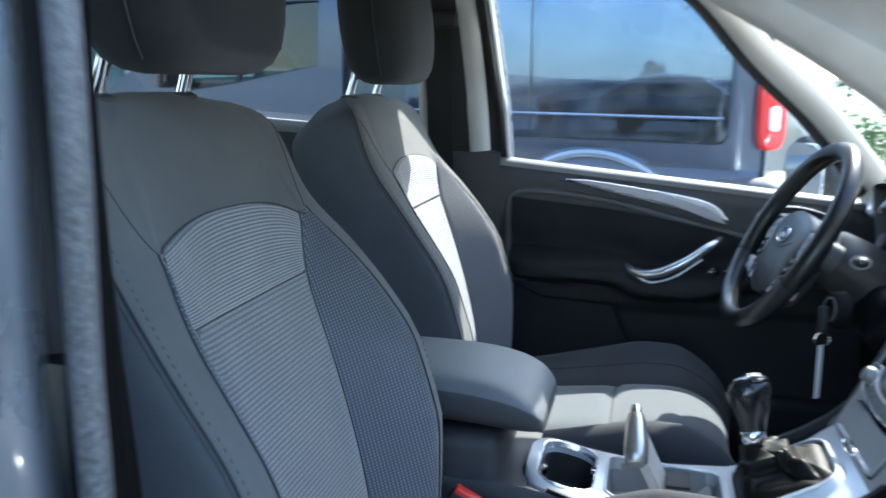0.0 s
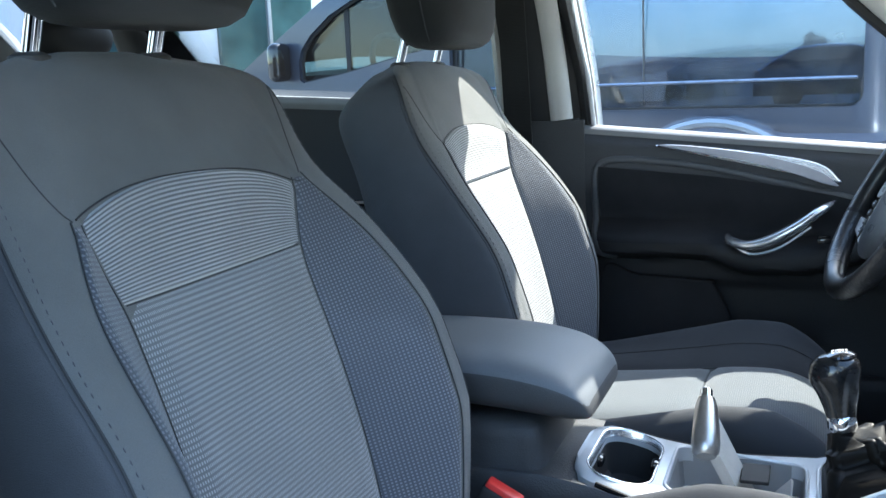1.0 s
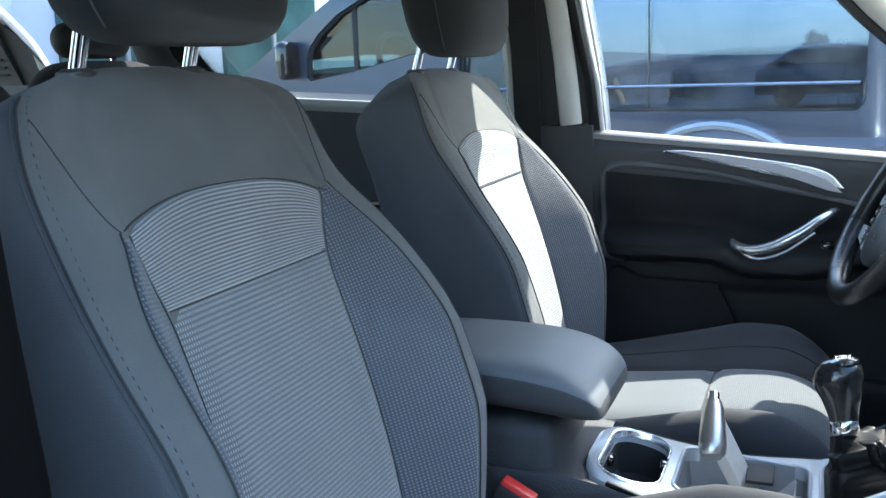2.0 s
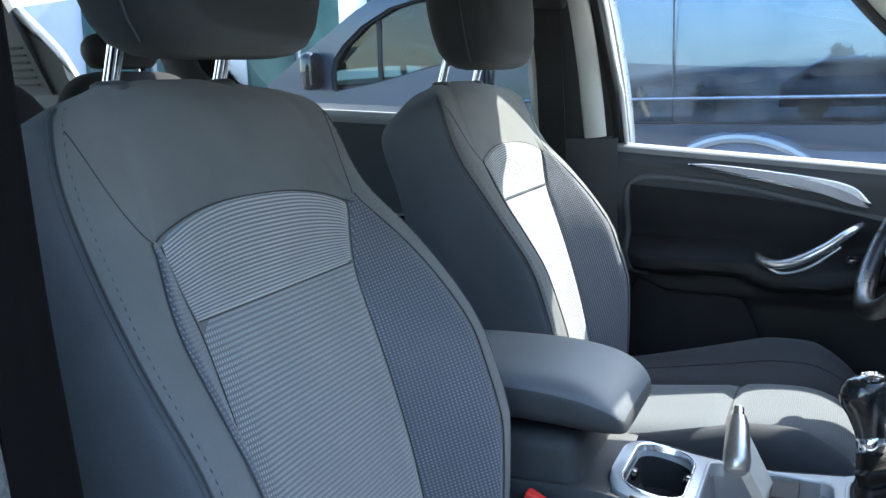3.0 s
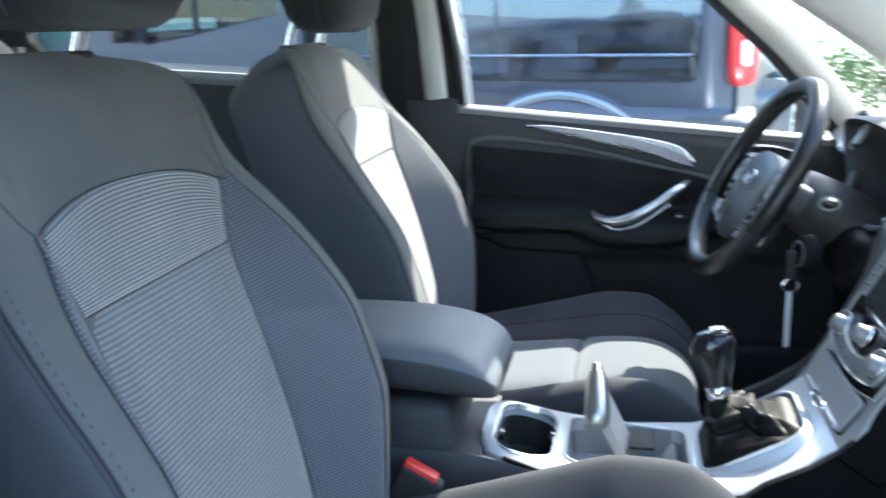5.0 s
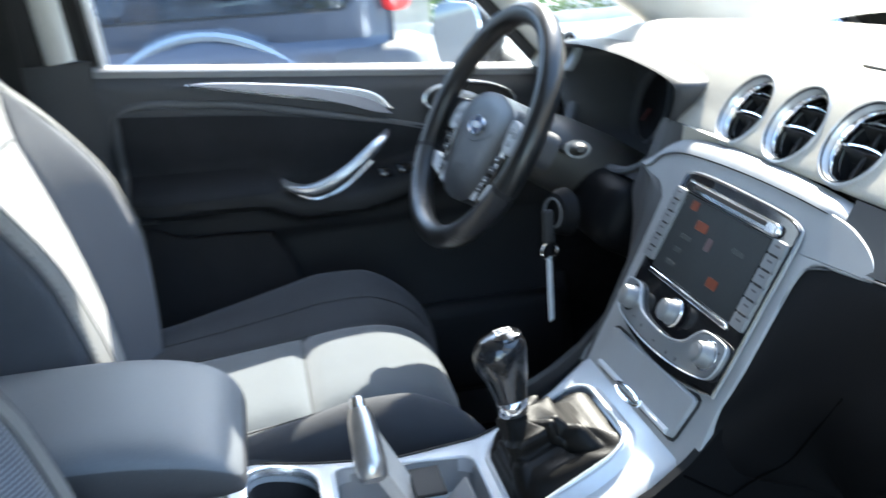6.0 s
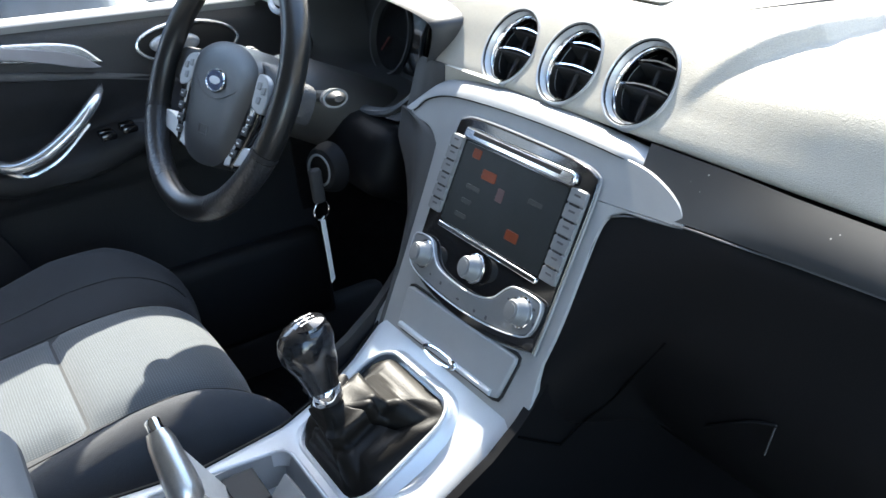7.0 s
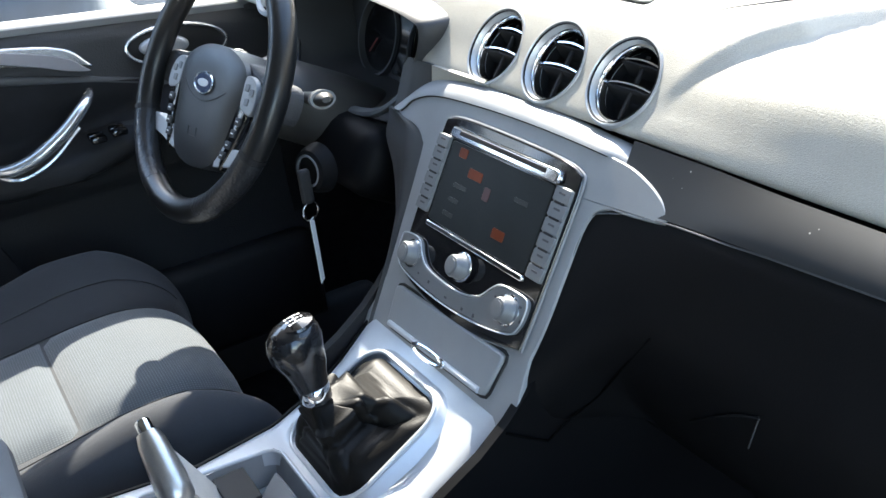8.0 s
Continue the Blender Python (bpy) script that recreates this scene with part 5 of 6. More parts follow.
for s, n, y0, y1, xo in ((-1, 6, 0.003, 0.080, 0.0925), (1, 6, -0.001, 0.080, 0.0925)):
    part("key_column", plate(rrect(0.0205, y1 - y0, 0.005, 4, s * xo, (y0 + y1) / 2), SM, 0.0105, 0.0015), BUTTON, iu)
    for k in range(n):
        cy = lerp(y0, y1, (k + 0.5) / n)
        part("key", plate(rrect(0.0200, (y1 - y0) / n - 0.0016, 0.0012, 3, s * xo, cy), SM, 0.0119, 0.0005), BUTTON, iu)
        part("key_print", plate(rrect(0.008, 0.0018, 0.0004, 1, s * xo, cy + 0.0012), SM, 0.01205, 0.0001, 0.0118), DARKPRINT, iu)
        if k:
            part("key_gap", plate(rrect(0.0125, 0.0020, 0.0008, 2, s * xo, lerp(y0, y1, k / n)), SM, 0.0121, 0.0003, 0.0110), BLACK, iu)
# climate panel
cp_ = thing("climate_panel", (-0.12, -0.004, 0.84), "silver-grey climate control panel with three knobs", "control panel")
lobes = spline([(-0.1060, -0.034), (-0.1040, -0.0245), (-0.088, -0.0215), (-0.074, -0.0235), (-0.064, -0.034), (-0.050, -0.0420), (-0.020, -0.0450), (0.012, -0.0440), (0.036, -0.0370), (0.050, -0.0235), (0.062, -0.0170), (0.090, -0.0160), (0.0985, -0.0195), (0.1000, -0.030), (0.0975, -0.0420), (0.088, -0.0510), (0.05, -0.0590), (0.0, -0.0630), (-0.05, -0.0620), (-0.090, -0.0565), (-0.103, -0.0470)], 4, True)
part("fascia", plate(lobes, SM, 0.0125, 0.0025, 0.004), BUTTON, cp_)
part("fascia_rim", tube([SM @ Vector((x, y, 0.0125)) for x, y in lobes], 0.0007, 6, True), SATIN, cp_)
for kx, ky in ((-0.0790, -0.0380), (0.0, -0.0235), (0.0790, -0.0330)):
    km = SM @ Matrix.Translation((kx, ky, 0.0))
    kn = part("knob", lathe([(0.0120, 0.0125), (0.0120, 0.0150), (0.0108, 0.0165), (0.0102, 0.0230), (0.0090, 0.0248), (0.0, 0.0252)], km, 36), BUTTON, cp_, "satin silver rotary knob")
    part("knob_cap", lathe([(0.0066, 0.0250), (0.0066, 0.0257), (0.0, 0.0258)], km, 24), BUTTON, kn)
    part("knob_collar", lathe([(0.0142, 0.0120), (0.0138, 0.0136), (0.0120, 0.0138)], km, 36, hollow=True), CHROME, kn)
for x, y, w, h in [(-0.04, -0.0570, 0.003, 0.003), (-0.008, -0.0600, 0.004, 0.002), (0.020, -0.0600, 0.003, 0.003), (0.038, -0.0590, 0.003, 0.004), (0.058, -0.033, 0.003, 0.002), (0.066, -0.0290, 0.003, 0.002), (0.092, -0.0290, 0.004, 0.002), (0.097, -0.040, 0.002, 0.003), (-0.06, -0.0555, 0.003, 0.002)]:
    part("print_mark", plate(rrect(w, h, 0.0005, 1, x, y + 0.004), SM, 0.0128, 0.0001, 0.0124), DARKPRINT, cp_)
# drawer below
dw = thing("storage_drawer", (-0.15, -0.004, 0.79), "closed satin grey storage drawer with an oval chrome grip", "drawer")
def drawer_edge(grow):
    c = [(-0.0945 - grow, -0.0745 + grow), (0.0895 + grow, -0.0690 + grow), (0.0810 + grow, -0.1125 - grow), (-0.0900 - grow, -0.1165 - grow)]
    out = []
    for a, b, d in zip(c[-1:] + c[:-1], c, c[1:] + c[:1]):
        a, b, d = Vector(a), Vector(b), Vector(d)
        p, q = b + (a - b).normalized() * 0.007, b + (d - b).normalized() * 0.007
        out += [p, (p + q + 2 * b) / 4, q]
        out += [q.lerp(d, 0.3), q.lerp(d, 0.6)]
    return [tuple(v) for v in out]


part("front", plate(drawer_edge(0), SM, 0.0090, 0.0022), TITAN, dw)
part("front_gap", tube([SM @ Vector((p[0], p[1], 0.0042)) for p in drawer_edge(0.0012)], 0.0017, 6, True), BLACK, dw, "dark gap round the drawer")
part("lower_lip", tube([SM @ Vector((lerp(-0.084, 0.074, k / 12), -0.1125 + 0.0035 * k / 12, 0.0095)) for k in range(13)], 0.0030, 8), SATIN, dw)
part("grip", tube([SM @ Vector((-0.005 + 0.026 * math.cos(q), -0.112 + 0.0050 * math.sin(q) + 0.0012 * math.cos(q), 0.0125)) for q in (2 * math.pi * k / 32 for k in range(32))], 0.0020, 8, True), CHROME, dw, "oval chrome grip")

# ---- centre console ----
cc = thing("centre_console", (-0.42, 0, 0.42), "silver-topped centre console between the seats", "centre console")
ZC = ([-0.58, -0.52, -0.46, -0.38, -0.29, -0.24, -0.20, -0.165, -0.14], [0.772, 0.764, 0.750, 0.737, 0.735, 0.748, 0.770, 0.795, 0.812])


def zc(x):
    return float(np.interp(x, *ZC))


def con_left(x):
    return float(np.interp(x, [-0.54, -0.53, -0.51, -0.38, -0.25, -0.18, -0.13], [0.050, 0.060, 0.068, 0.078, 0.102, 0.112, 0.118]))


def con_right(x):
    return -float(np.interp(x, [-0.54, -0.53, -0.51, -0.44, -0.25, -0.18, -0.13], [0.058, 0.076, 0.092, 0.106, 0.116, 0.123, 0.130]))


xs = [-0.538, -0.5375, -0.536, -0.533, -0.528, -0.522, -0.515] + [lerp(-0.508, -0.148, k / 40) for k in range(41)]
rings = []
for x in xs:
    a, b, z = con_right(max(x, -0.51)), con_left(max(x, -0.51)), zc(x)
    if x < -0.508:
        c = 0.5 + 0.5 * math.sqrt(max(0.0, 1 - ((-0.508 - x) / 0.0301) ** 2))
        a, b = lerp(-0.012, a, c), lerp(-0.012, b, c)
    pr = [(a, -0.012), (a, -0.004), (a + 0.005, 0.0), (a + 0.014, 0.003), ((a + b) / 2, 0.003), (b - 0.014, 0.003), (b - 0.005, 0.0), (b, -0.004), (b, -0.012)]
    rings.append([Vector((x, l, z + d)) for l, d in pr])
plate_me = rings_mesh(rings)
CUP = [(-0.4895 + p[0], -0.015 + p[1]) for p in rrect(0.066, 0.136, 0.028, 7)]


def well(outline, z0, z1):
    return rings_mesh([[Vector((x, y, z)) for x, y in outline] for z in (z0, z1)])


cups = [well(CUP, 0.70, 0.80), box((-0.372, -0.010, 0.74), (0.138, 0.126, 0.10), 0.018, 4)]
gait = box((-0.236, 0.0, 0.76), (0.112, 0.132, 0.12), 0.026, 4, Matrix.Rotation(radians(-28), 3, "Y"))
part("top_plate", cut(plate_me, cups + [gait]), SATIN, cc, "satin silver console top")
rings = []
for k in range(41):
    x = lerp(-0.82, -0.10, k / 40)
    a, b = con_right(x) - 0.004, con_left(x) + 0.004
    if x < -0.44:
        a, b = min(a, -0.108), max(b, 0.085)
    z = min(zc(max(x, -0.56)), 0.80) - 0.004
    dip = 0.055 if x > -0.53 else 0.001
    pr = [(b, 0.42), (b, z - 0.02), (b - 0.002, z - 0.004), (b - 0.005, z), (b - 0.016, z - dip), (a + 0.016, z - dip), (a + 0.005, z), (a + 0.002, z - 0.004), (a, z - 0.02), (a, 0.42)]
    rings.append([Vector((x, l, zz)) for l, zz in pr])
part("body", rings_mesh(rings), SOFT, cc, "dark grey moulded console body")
def cup_ring(grow, z):
    return [Vector((-0.4895 + p[0], -0.015 + p[1], zc(-0.4895 + p[0]) + z)) for p in rrect(0.066 + 2 * grow, 0.136 + 2 * grow, 0.028 + grow, 7)]


ch = part("cup_holder", rings_mesh([cup_ring(-0.0005, -0.012), cup_ring(-0.003, -0.05), cup_ring(-0.012, -0.054)], True, False), BLACK, cc, "deep black cup holder")
part("cup_floor", well([(p.x, p.y) for p in cup_ring(-0.003, 0)], 0.700, 0.702), BLACK, ch)
part("cup_rim", rings_mesh([cup_ring(-0.0012, -0.005), cup_ring(-0.0002, 0.002), cup_ring(0.0008, 0.0042), cup_ring(0.0020, 0.0042), cup_ring(0.0030, 0.002)], True, False, 60), SATINMETAL, ch, "chrome rim")
for sx in (-1, 1):
    part("cup_clip", box((-0.4895 + sx * 0.031, -0.010, zc(-0.49) - 0.008), (0.010, 0.020, 0.012), 0.004, 2), GLOSSBLACK, ch)
part("tray", box((-0.372, -0.010, 0.700), (0.137, 0.125, 0.006), 0.002, 1), SATIN, cc, "shallow silver-grey tray")
part("tray_wall", sheet(lambda u, v: (-0.372 + (0.0685 - 0.0035 * v) * math.copysign(min(1, 1.35 * abs(math.cos(2 * math.pi * u))), math.cos(2 * math.pi * u)), -0.010 + 0.0625 * math.copysign(min(1, 1.35 * abs(math.sin(2 * math.pi * u))), math.sin(2 * math.pi * u)), lerp(0.741, 0.700, v)), 48, 4), TITAN, cc)
part("tray_rim", tube([(-0.372 + p[0], -0.010 + p[1], zc(-0.372 + p[0]) + 0.0035) for p in rrect(0.140, 0.128, 0.018, 6)], 0.0022, 8, True), SATIN, cc)
part("tray_slope", sheet(lambda u, v: (lerp(-0.345, -0.316, v), lerp(-0.058, 0.020, u), 0.704 + 0.030 * v + 0.004 * math.sin(3 * u)), 8, 8, 0.003), TITAN, cc, "grey sloped tray insert")
part("edge_line", tube([(x, con_left(x) + 0.001, zc(x) - 0.004) for x in xs[7:]], 0.003, 6), GLOVE, cc)
part("edge_line", tube([(x, con_right(x) - 0.001, zc(x) - 0.004) for x in xs[7:]], 0.003, 6), GLOVE, cc)

# armrest box
ar = thing("armrest", (-0.66, -0.005, 0.60), "padded grey-black armrest lid on the console", "armrest")
rings = []
for x, w, zt, zb_ in spline([(-0.800, 0.070, 0.872, 0.846), (-0.795, 0.088, 0.882, 0.838), (-0.76, 0.096, 0.888, 0.834), (-0.68, 0.098, 0.889, 0.830), (-0.61, 0.098, 0.886, 0.826), (-0.565, 0.097, 0.878, 0.822), (-0.540, 0.094, 0.868, 0.820), (-0.525, 0.089, 0.856, 0.820), (-0.517, 0.082, 0.843, 0.821), (-0.514, 0.070, 0.835, 0.824)], 4):
    cz, hz_ = (zt + zb_) / 2, (zt - zb_) / 2
    rings.append([Vector((x, -0.005 + w * math.copysign(abs(math.cos(q)) ** 0.35, math.cos(q)), cz + hz_ * math.copysign(abs(math.sin(q)) ** 0.62, math.sin(q)))) for q in (2 * math.pi * k / 48 for k in range(48))])
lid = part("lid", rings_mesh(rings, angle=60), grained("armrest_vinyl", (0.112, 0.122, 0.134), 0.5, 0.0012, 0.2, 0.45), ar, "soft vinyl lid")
# Faces not turned upward get a darker copy of the vinyl, painting their shade.
second_material(lid, grained("shaded_armrest_vinyl", (0.045, 0.047, 0.051), 0.55, 0.0012, 0.2, 0.4), lambda c, n: n.z < 0.35)
part("bin", box((-0.70, -0.005, 0.715), (0.27, 0.180, 0.205), 0.02, 3), SOFT, ar, "dark console bin")

# gear lever with its gaiter
KNOBSKIN = grained("polished_knob_leather", (0.012, 0.012, 0.013), 0.16, 0.0022, 0.12, 0.6)
gl_ = thing("gear_lever", (-0.25, 0.005, 0.74), "manual gear lever with a black leather gaiter", "gear lever")
def zring(x):
    return lerp(0.738, 0.797, (x + 0.292) / 0.112)
gring = [(-0.236 + p[0], p[1], zring(-0.236 + p[0])) for p in rrect(0.110, 0.134, 0.026, 6)]
part("gaiter_ring", tube(gring, 0.0021, 8, True), SATIN, gl_, "chrome gaiter surround")
frame_rings = []
for grow, k in ((-0.001, 0.0), (0.0015, 0.0), (0.004, 0.25), (0.008, 0.75), (0.011, 1.0), (0.012, 1.1)):
    o = [(-0.236 + p[0], p[1]) for p in rrect(0.110 + 2 * grow, 0.134 + 2 * grow, 0.026 + grow, 8)]
    frame_rings.append([Vector((x, y, lerp(zring(x), zc(x) + 0.0025, k))) for x, y in o])
part("gaiter_frame", rings_mesh(frame_rings, True, False, 60), SATIN, gl_, "raised satin silver frame")
rings = []
rn = rrect(0.104, 0.128, 0.026, 24)
rr_ = np.random.RandomState(4)
fold = [rr_.uniform(0, 6.28) for _ in range(6)]
top = Vector((-0.268, 0.010, 0.800))
for k in range(29):
    t = k / 28
    ring = []
    for j, p in enumerate(rn):
        q = math.atan2(p[1], p[0])
        b = Vector((-0.236 + p[0], p[1], zring(-0.236 + p[0]) - 0.004))
        c = top.lerp(b, (1 - t) ** 0.78)
        out = Vector((math.cos(q) * 0.7, math.sin(q) * 0.7, 0.7))
        f = math.sin(math.pi * min(1, t * 1.05)) ** 0.9
        front = 0.5 + 0.5 * math.cos(q - 0.2)
        pleat = math.cos(q + 0.35)
        crease = (abs(math.sin(4.5 * q + 0.9 + 1.2 * math.sin(2.6 * t + fold[0]))) ** 0.45 - 0.72) * 0.019 * f * (0.25 + 0.75 * sstep(-0.2, 0.8, pleat))
        crease += (abs(math.sin(7.0 * q + fold[1] - 4.5 * t)) ** 0.6 - 0.65) * 0.008 * f * (0.4 + 0.6 * sstep(-0.4, 0.5, pleat))
        crease += 0.005 * f * math.sin(3.1 * q + 5.0 * t + fold[2])
        sag = -0.004 * f * (1 - 0.5 * front)
        roll = 0.007 * math.exp(-((t - 0.80 + 0.05 * math.sin(2 * q)) / 0.06) ** 2) - 0.005 * math.exp(-((t - 0.66) / 0.06) ** 2)
        c = c + out * (crease + sag + roll) + Vector((math.cos(q), math.sin(q), 0)) * 0.012 * t
        ring.append(c)
    rings.append(ring)
part("gaiter", rings_mesh(rings, angle=70), BOOT, gl_, "creased leather gaiter")
axis = Vector((-0.14, 0.05, 1)).normalized()
km = axes_at(top + axis * 0.004, axis, (0, -1, 0))
part("chrome_collar", lathe([(0.0125, -0.004), (0.0150, 0.0), (0.0150, 0.010), (0.0130, 0.013)], km, 32), CHROME, gl_, "chrome collar")
prof = [(0.0130, 0.010, 0), (0.0150, 0.022, 0), (0.0185, 0.036, 0.0), (0.0220, 0.050, -0.002), (0.0232, 0.060, -0.003), (0.0215, 0.069, -0.004), (0.0160, 0.0755, -0.004), (0.008, 0.0785, -0.004)]
rings = []
for r, h, off in prof:
    rings.append([km @ Vector((r * 0.92 * math.cos(q), r * 1.12 * math.sin(q) - off - 0.004 * (h > 0.045), h)) for q in (2 * math.pi * k / 32 for k in range(32))])
knob_part = part("knob", rings_mesh(rings, angle=60), KNOBSKIN, gl_, "glossy black leather gear knob")
part("shift_plate", lathe([(0.0165, 0.0752), (0.0155, 0.0775), (0.009, 0.0802), (0.0, 0.0808)], km @ Matrix.Translation((0, 0.006, 0)), 28), GLOSSBLACK, knob_part, "gloss black shift plate")
for x, y in [(-0.006, 0.0), (0.0, 0.0), (0.006, 0.0)]:
    part("shift_mark", box(km @ Vector((x, y + 0.006, 0.0806)), (0.0012, 0.009, 0.0006), 0.0002, 1, km.to_3x3()), WHITE, knob_part)
part("shift_mark", box(km @ Vector((0, 0.006, 0.0808)), (0.013, 0.0012, 0.0006), 0.0002, 1, km.to_3x3()), WHITE, knob_part)
for x in (-0.006, 0, 0.006):
    for y in (-0.0065, 0.0065):
        part("shift_mark", box(km @ Vector((x, y + 0.006, 0.0801)), (0.0022, 0.0026, 0.0006), 0.0002, 1, km.to_3x3()), WHITE, knob_part)
part("chrome_band", tube([km @ Vector((0.92 * r * math.cos(a) , 1.12 * r * math.sin(a) + 0.001, h)) for r, h, a in [(0.0160, 0.0760, 2.6), (0.0222, 0.066, 2.7), (0.0238, 0.056, 2.85), (0.0218, 0.044, 3.0), (0.0178, 0.030, 3.2), (0.0156, 0.020, 3.5)]], 0.0013, 6), CHROME, knob_part)

# handbrake
hb = thing("handbrake", (-0.385, 0.02, 0.70), "satin metal handbrake grip on two arms", "handbrake lever")
ga, gb = Vector((-0.411, 0.054, 0.812)), Vector((-0.407, 0.008, 0.766))
gm = axes_at(gb, ga - gb, (1, 0, 0))
ln = (ga - gb).length
part("grip", lathe([(0.0, -0.008), (0.0105, -0.0085), (0.0145, -0.004), (0.0158, 0.006), (0.0150, 0.020), (0.0125, ln - 0.014), (0.0096, ln - 0.004), (0.0, ln - 0.003)], gm, 32), mat("brushed_steel", (0.55, 0.52, 0.48), 0.30, 0.9, 0.08, 60, 0.1, 900), hb, "brushed metal grip")
part("release_button", lathe([(0.0072, ln - 0.004), (0.0072, ln + 0.006), (0.0058, ln + 0.008), (0.0, ln + 0.0082)], gm, 24), CHROME, hb, "chrome release button")
blade = [Vector((-0.404, 0.006, 0.768)), Vector((-0.406, 0.050, 0.806)), Vector((-0.352, 0.046, 0.700)), Vector((-0.366, -0.004, 0.695))]
bn = (blade[1] - blade[0]).cross(blade[3] - blade[0]).normalized()
part("arm", rings_mesh([[p + bn * h for p in (blade[0].lerp(blade[1], 0.05), blade[0].lerp(blade[1], 0.78), blade[3].lerp(blade[2], 0.75), blade[3].lerp(blade[2], 0.15))] for h in (-0.007, 0.007)]), mat("champagne_metal", (0.56, 0.53, 0.48), 0.40, 0.15, 0.06, 60), hb, "broad champagne satin arm")
part("arm_slot", box((-0.355, 0.020, 0.738), (0.03, 0.05, 0.004), 0.001, 1), BLACK, hb)

# seat-belt buckle
bk = thing("seat_belt_buckle", (-0.59, -0.150, 0.72), "black seat-belt buckle with a red release button", "seat-belt buckle")
bt = Matrix.Rotation(radians(28), 3, "Y")
part("housing", box((-0.600, -0.158, 0.735), (0.052, 0.022, 0.070), 0.006, 3, bt), BLACK, bk)
part("release_button", box((-0.587, -0.158, 0.767), (0.040, 0.017, 0.011), 0.003, 2, bt), RED, bk, "red release button")
part("stalk", tube([(-0.60, -0.158, 0.72), (-0.62, -0.158, 0.60), (-0.63, -0.16, 0.50)], 0.010, 8), BLACK, bk)

# ---- steering wheel and column ----
WT, WY = radians(29.7), radians(7.35)
WM = axes_at((-0.197, 0.384, 1.002), (-math.cos(WT) * math.cos(WY), -math.cos(WT) * math.sin(WY), math.sin(WT)), (math.sin(WY), -math.cos(WY), 0))
sw = thing("steering_wheel", (-0.19, 0.384, 0.98), "black leather multifunction steering wheel with silver spokes", "steering wheel")
R = 0.1487


def rim_points(a0, a1, n):
    return [WM @ Vector((R * math.sin(radians(a)), R * math.cos(radians(a)), 0.0)) for a in (lerp(a0, a1, k / n) for k in range(n + 1))]


part("rim", tube(rim_points(0, 360, 72)[:-1], 0.0150, 14, True, up=WM.to_3x3() @ Vector((0, 0, 1))), LEATHER, sw, "black leather rim")
PERF = grained("perforated_leather", (0.022, 0.022, 0.024), 0.30, 0.0035, 0.7)
for a0, a1 in ((205, 246), (114, 155)):
    part("grip_section", tube(rim_points(a0, a1, 14), 0.0154, 14, up=WM.to_3x3() @ Vector((0, 0, 1))), PERF, sw, "perforated leather grip section")
for a in (247.5, 112.5):
    part("rim_clasp", tube(rim_points(a - 1, a + 1, 2), 0.0157, 14, up=WM.to_3x3() @ Vector((0, 0, 1))), BLACK, sw)
HW = WM @ Matrix.Translation((0, -0.010, -0.006))
hubo = spline([(-0.078, 0.014), (-0.069, 0.036), (-0.038, 0.050), (0.0, 0.054), (0.038, 0.050), (0.069, 0.036), (0.078, 0.014), (0.070, -0.020), (0.061, -0.058), (0.040, -0.081), (0.0, -0.088), (-0.040, -0.081), (-0.061, -0.058), (-0.070, -0.020)], 5, True)
def hub_z(k):
    return 0.010 - 0.0075 * k**5


hub_rings = [[HW @ Vector((p[0], p[1], -0.045)) for p in hubo]] + [[HW @ Vector((p[0] * k, p[1] * k, hub_z(k))) for p in hubo] for k in (1.0, 0.985, 0.95, 0.9, 0.8, 0.7, 0.55, 0.4, 0.25, 0.1)]
part("airbag_cover", rings_mesh(hub_rings, angle=50), mat("airbag_cover_skin", (0.030, 0.032, 0.035), 0.34, 0, 0.08, 20, 0.3, 900), sw, "dark grey airbag cover")
part("cover_crease", tube([HW @ Vector((x, -0.012 + 0.020 * (x / 0.055) ** 2, hub_z(abs(x) / 0.074 + 0.06) + 0.0004)) for x in (lerp(-0.055, 0.055, k / 16) for k in range(17))], 0.0007, 6), SOFT, sw)
part("badge", plate([(0.021 * math.cos(q), 0.0115 * math.sin(q)) for q in (2 * math.pi * k / 32 for k in range(32))], HW @ Matrix.Translation((0, 0.008, 0)), 0.0125, 0.0012, 0.008), mat("dark_blue_badge", (0.02, 0.035, 0.09), 0.2, 0.2), sw, "small dark blue oval badge")
part("badge_rim", tube([HW @ Vector((0.0215 * math.cos(q), 0.008 + 0.0120 * math.sin(q), 0.0118)) for q in (2 * math.pi * k / 32 for k in range(32))], 0.0014, 6, True), CHROME, sw)
part("badge_mark", plate([(0.013 * math.cos(q), 0.0045 * math.sin(q)) for q in (2 * math.pi * k / 24 for k in range(24))], HW @ Matrix.Translation((0, 0.008, 0)), 0.0129, 0.0002, 0.012), SATIN, sw)
part("airbag_mark", tube([HW @ Vector((x, y, hub_z(-y / 0.086) + 0.0003)) for x, y in [(-0.012, -0.044), (0.008, -0.044), (0.010, -0.054), (-0.010, -0.054)]], 0.0006, 5, True), SOFT, sw)
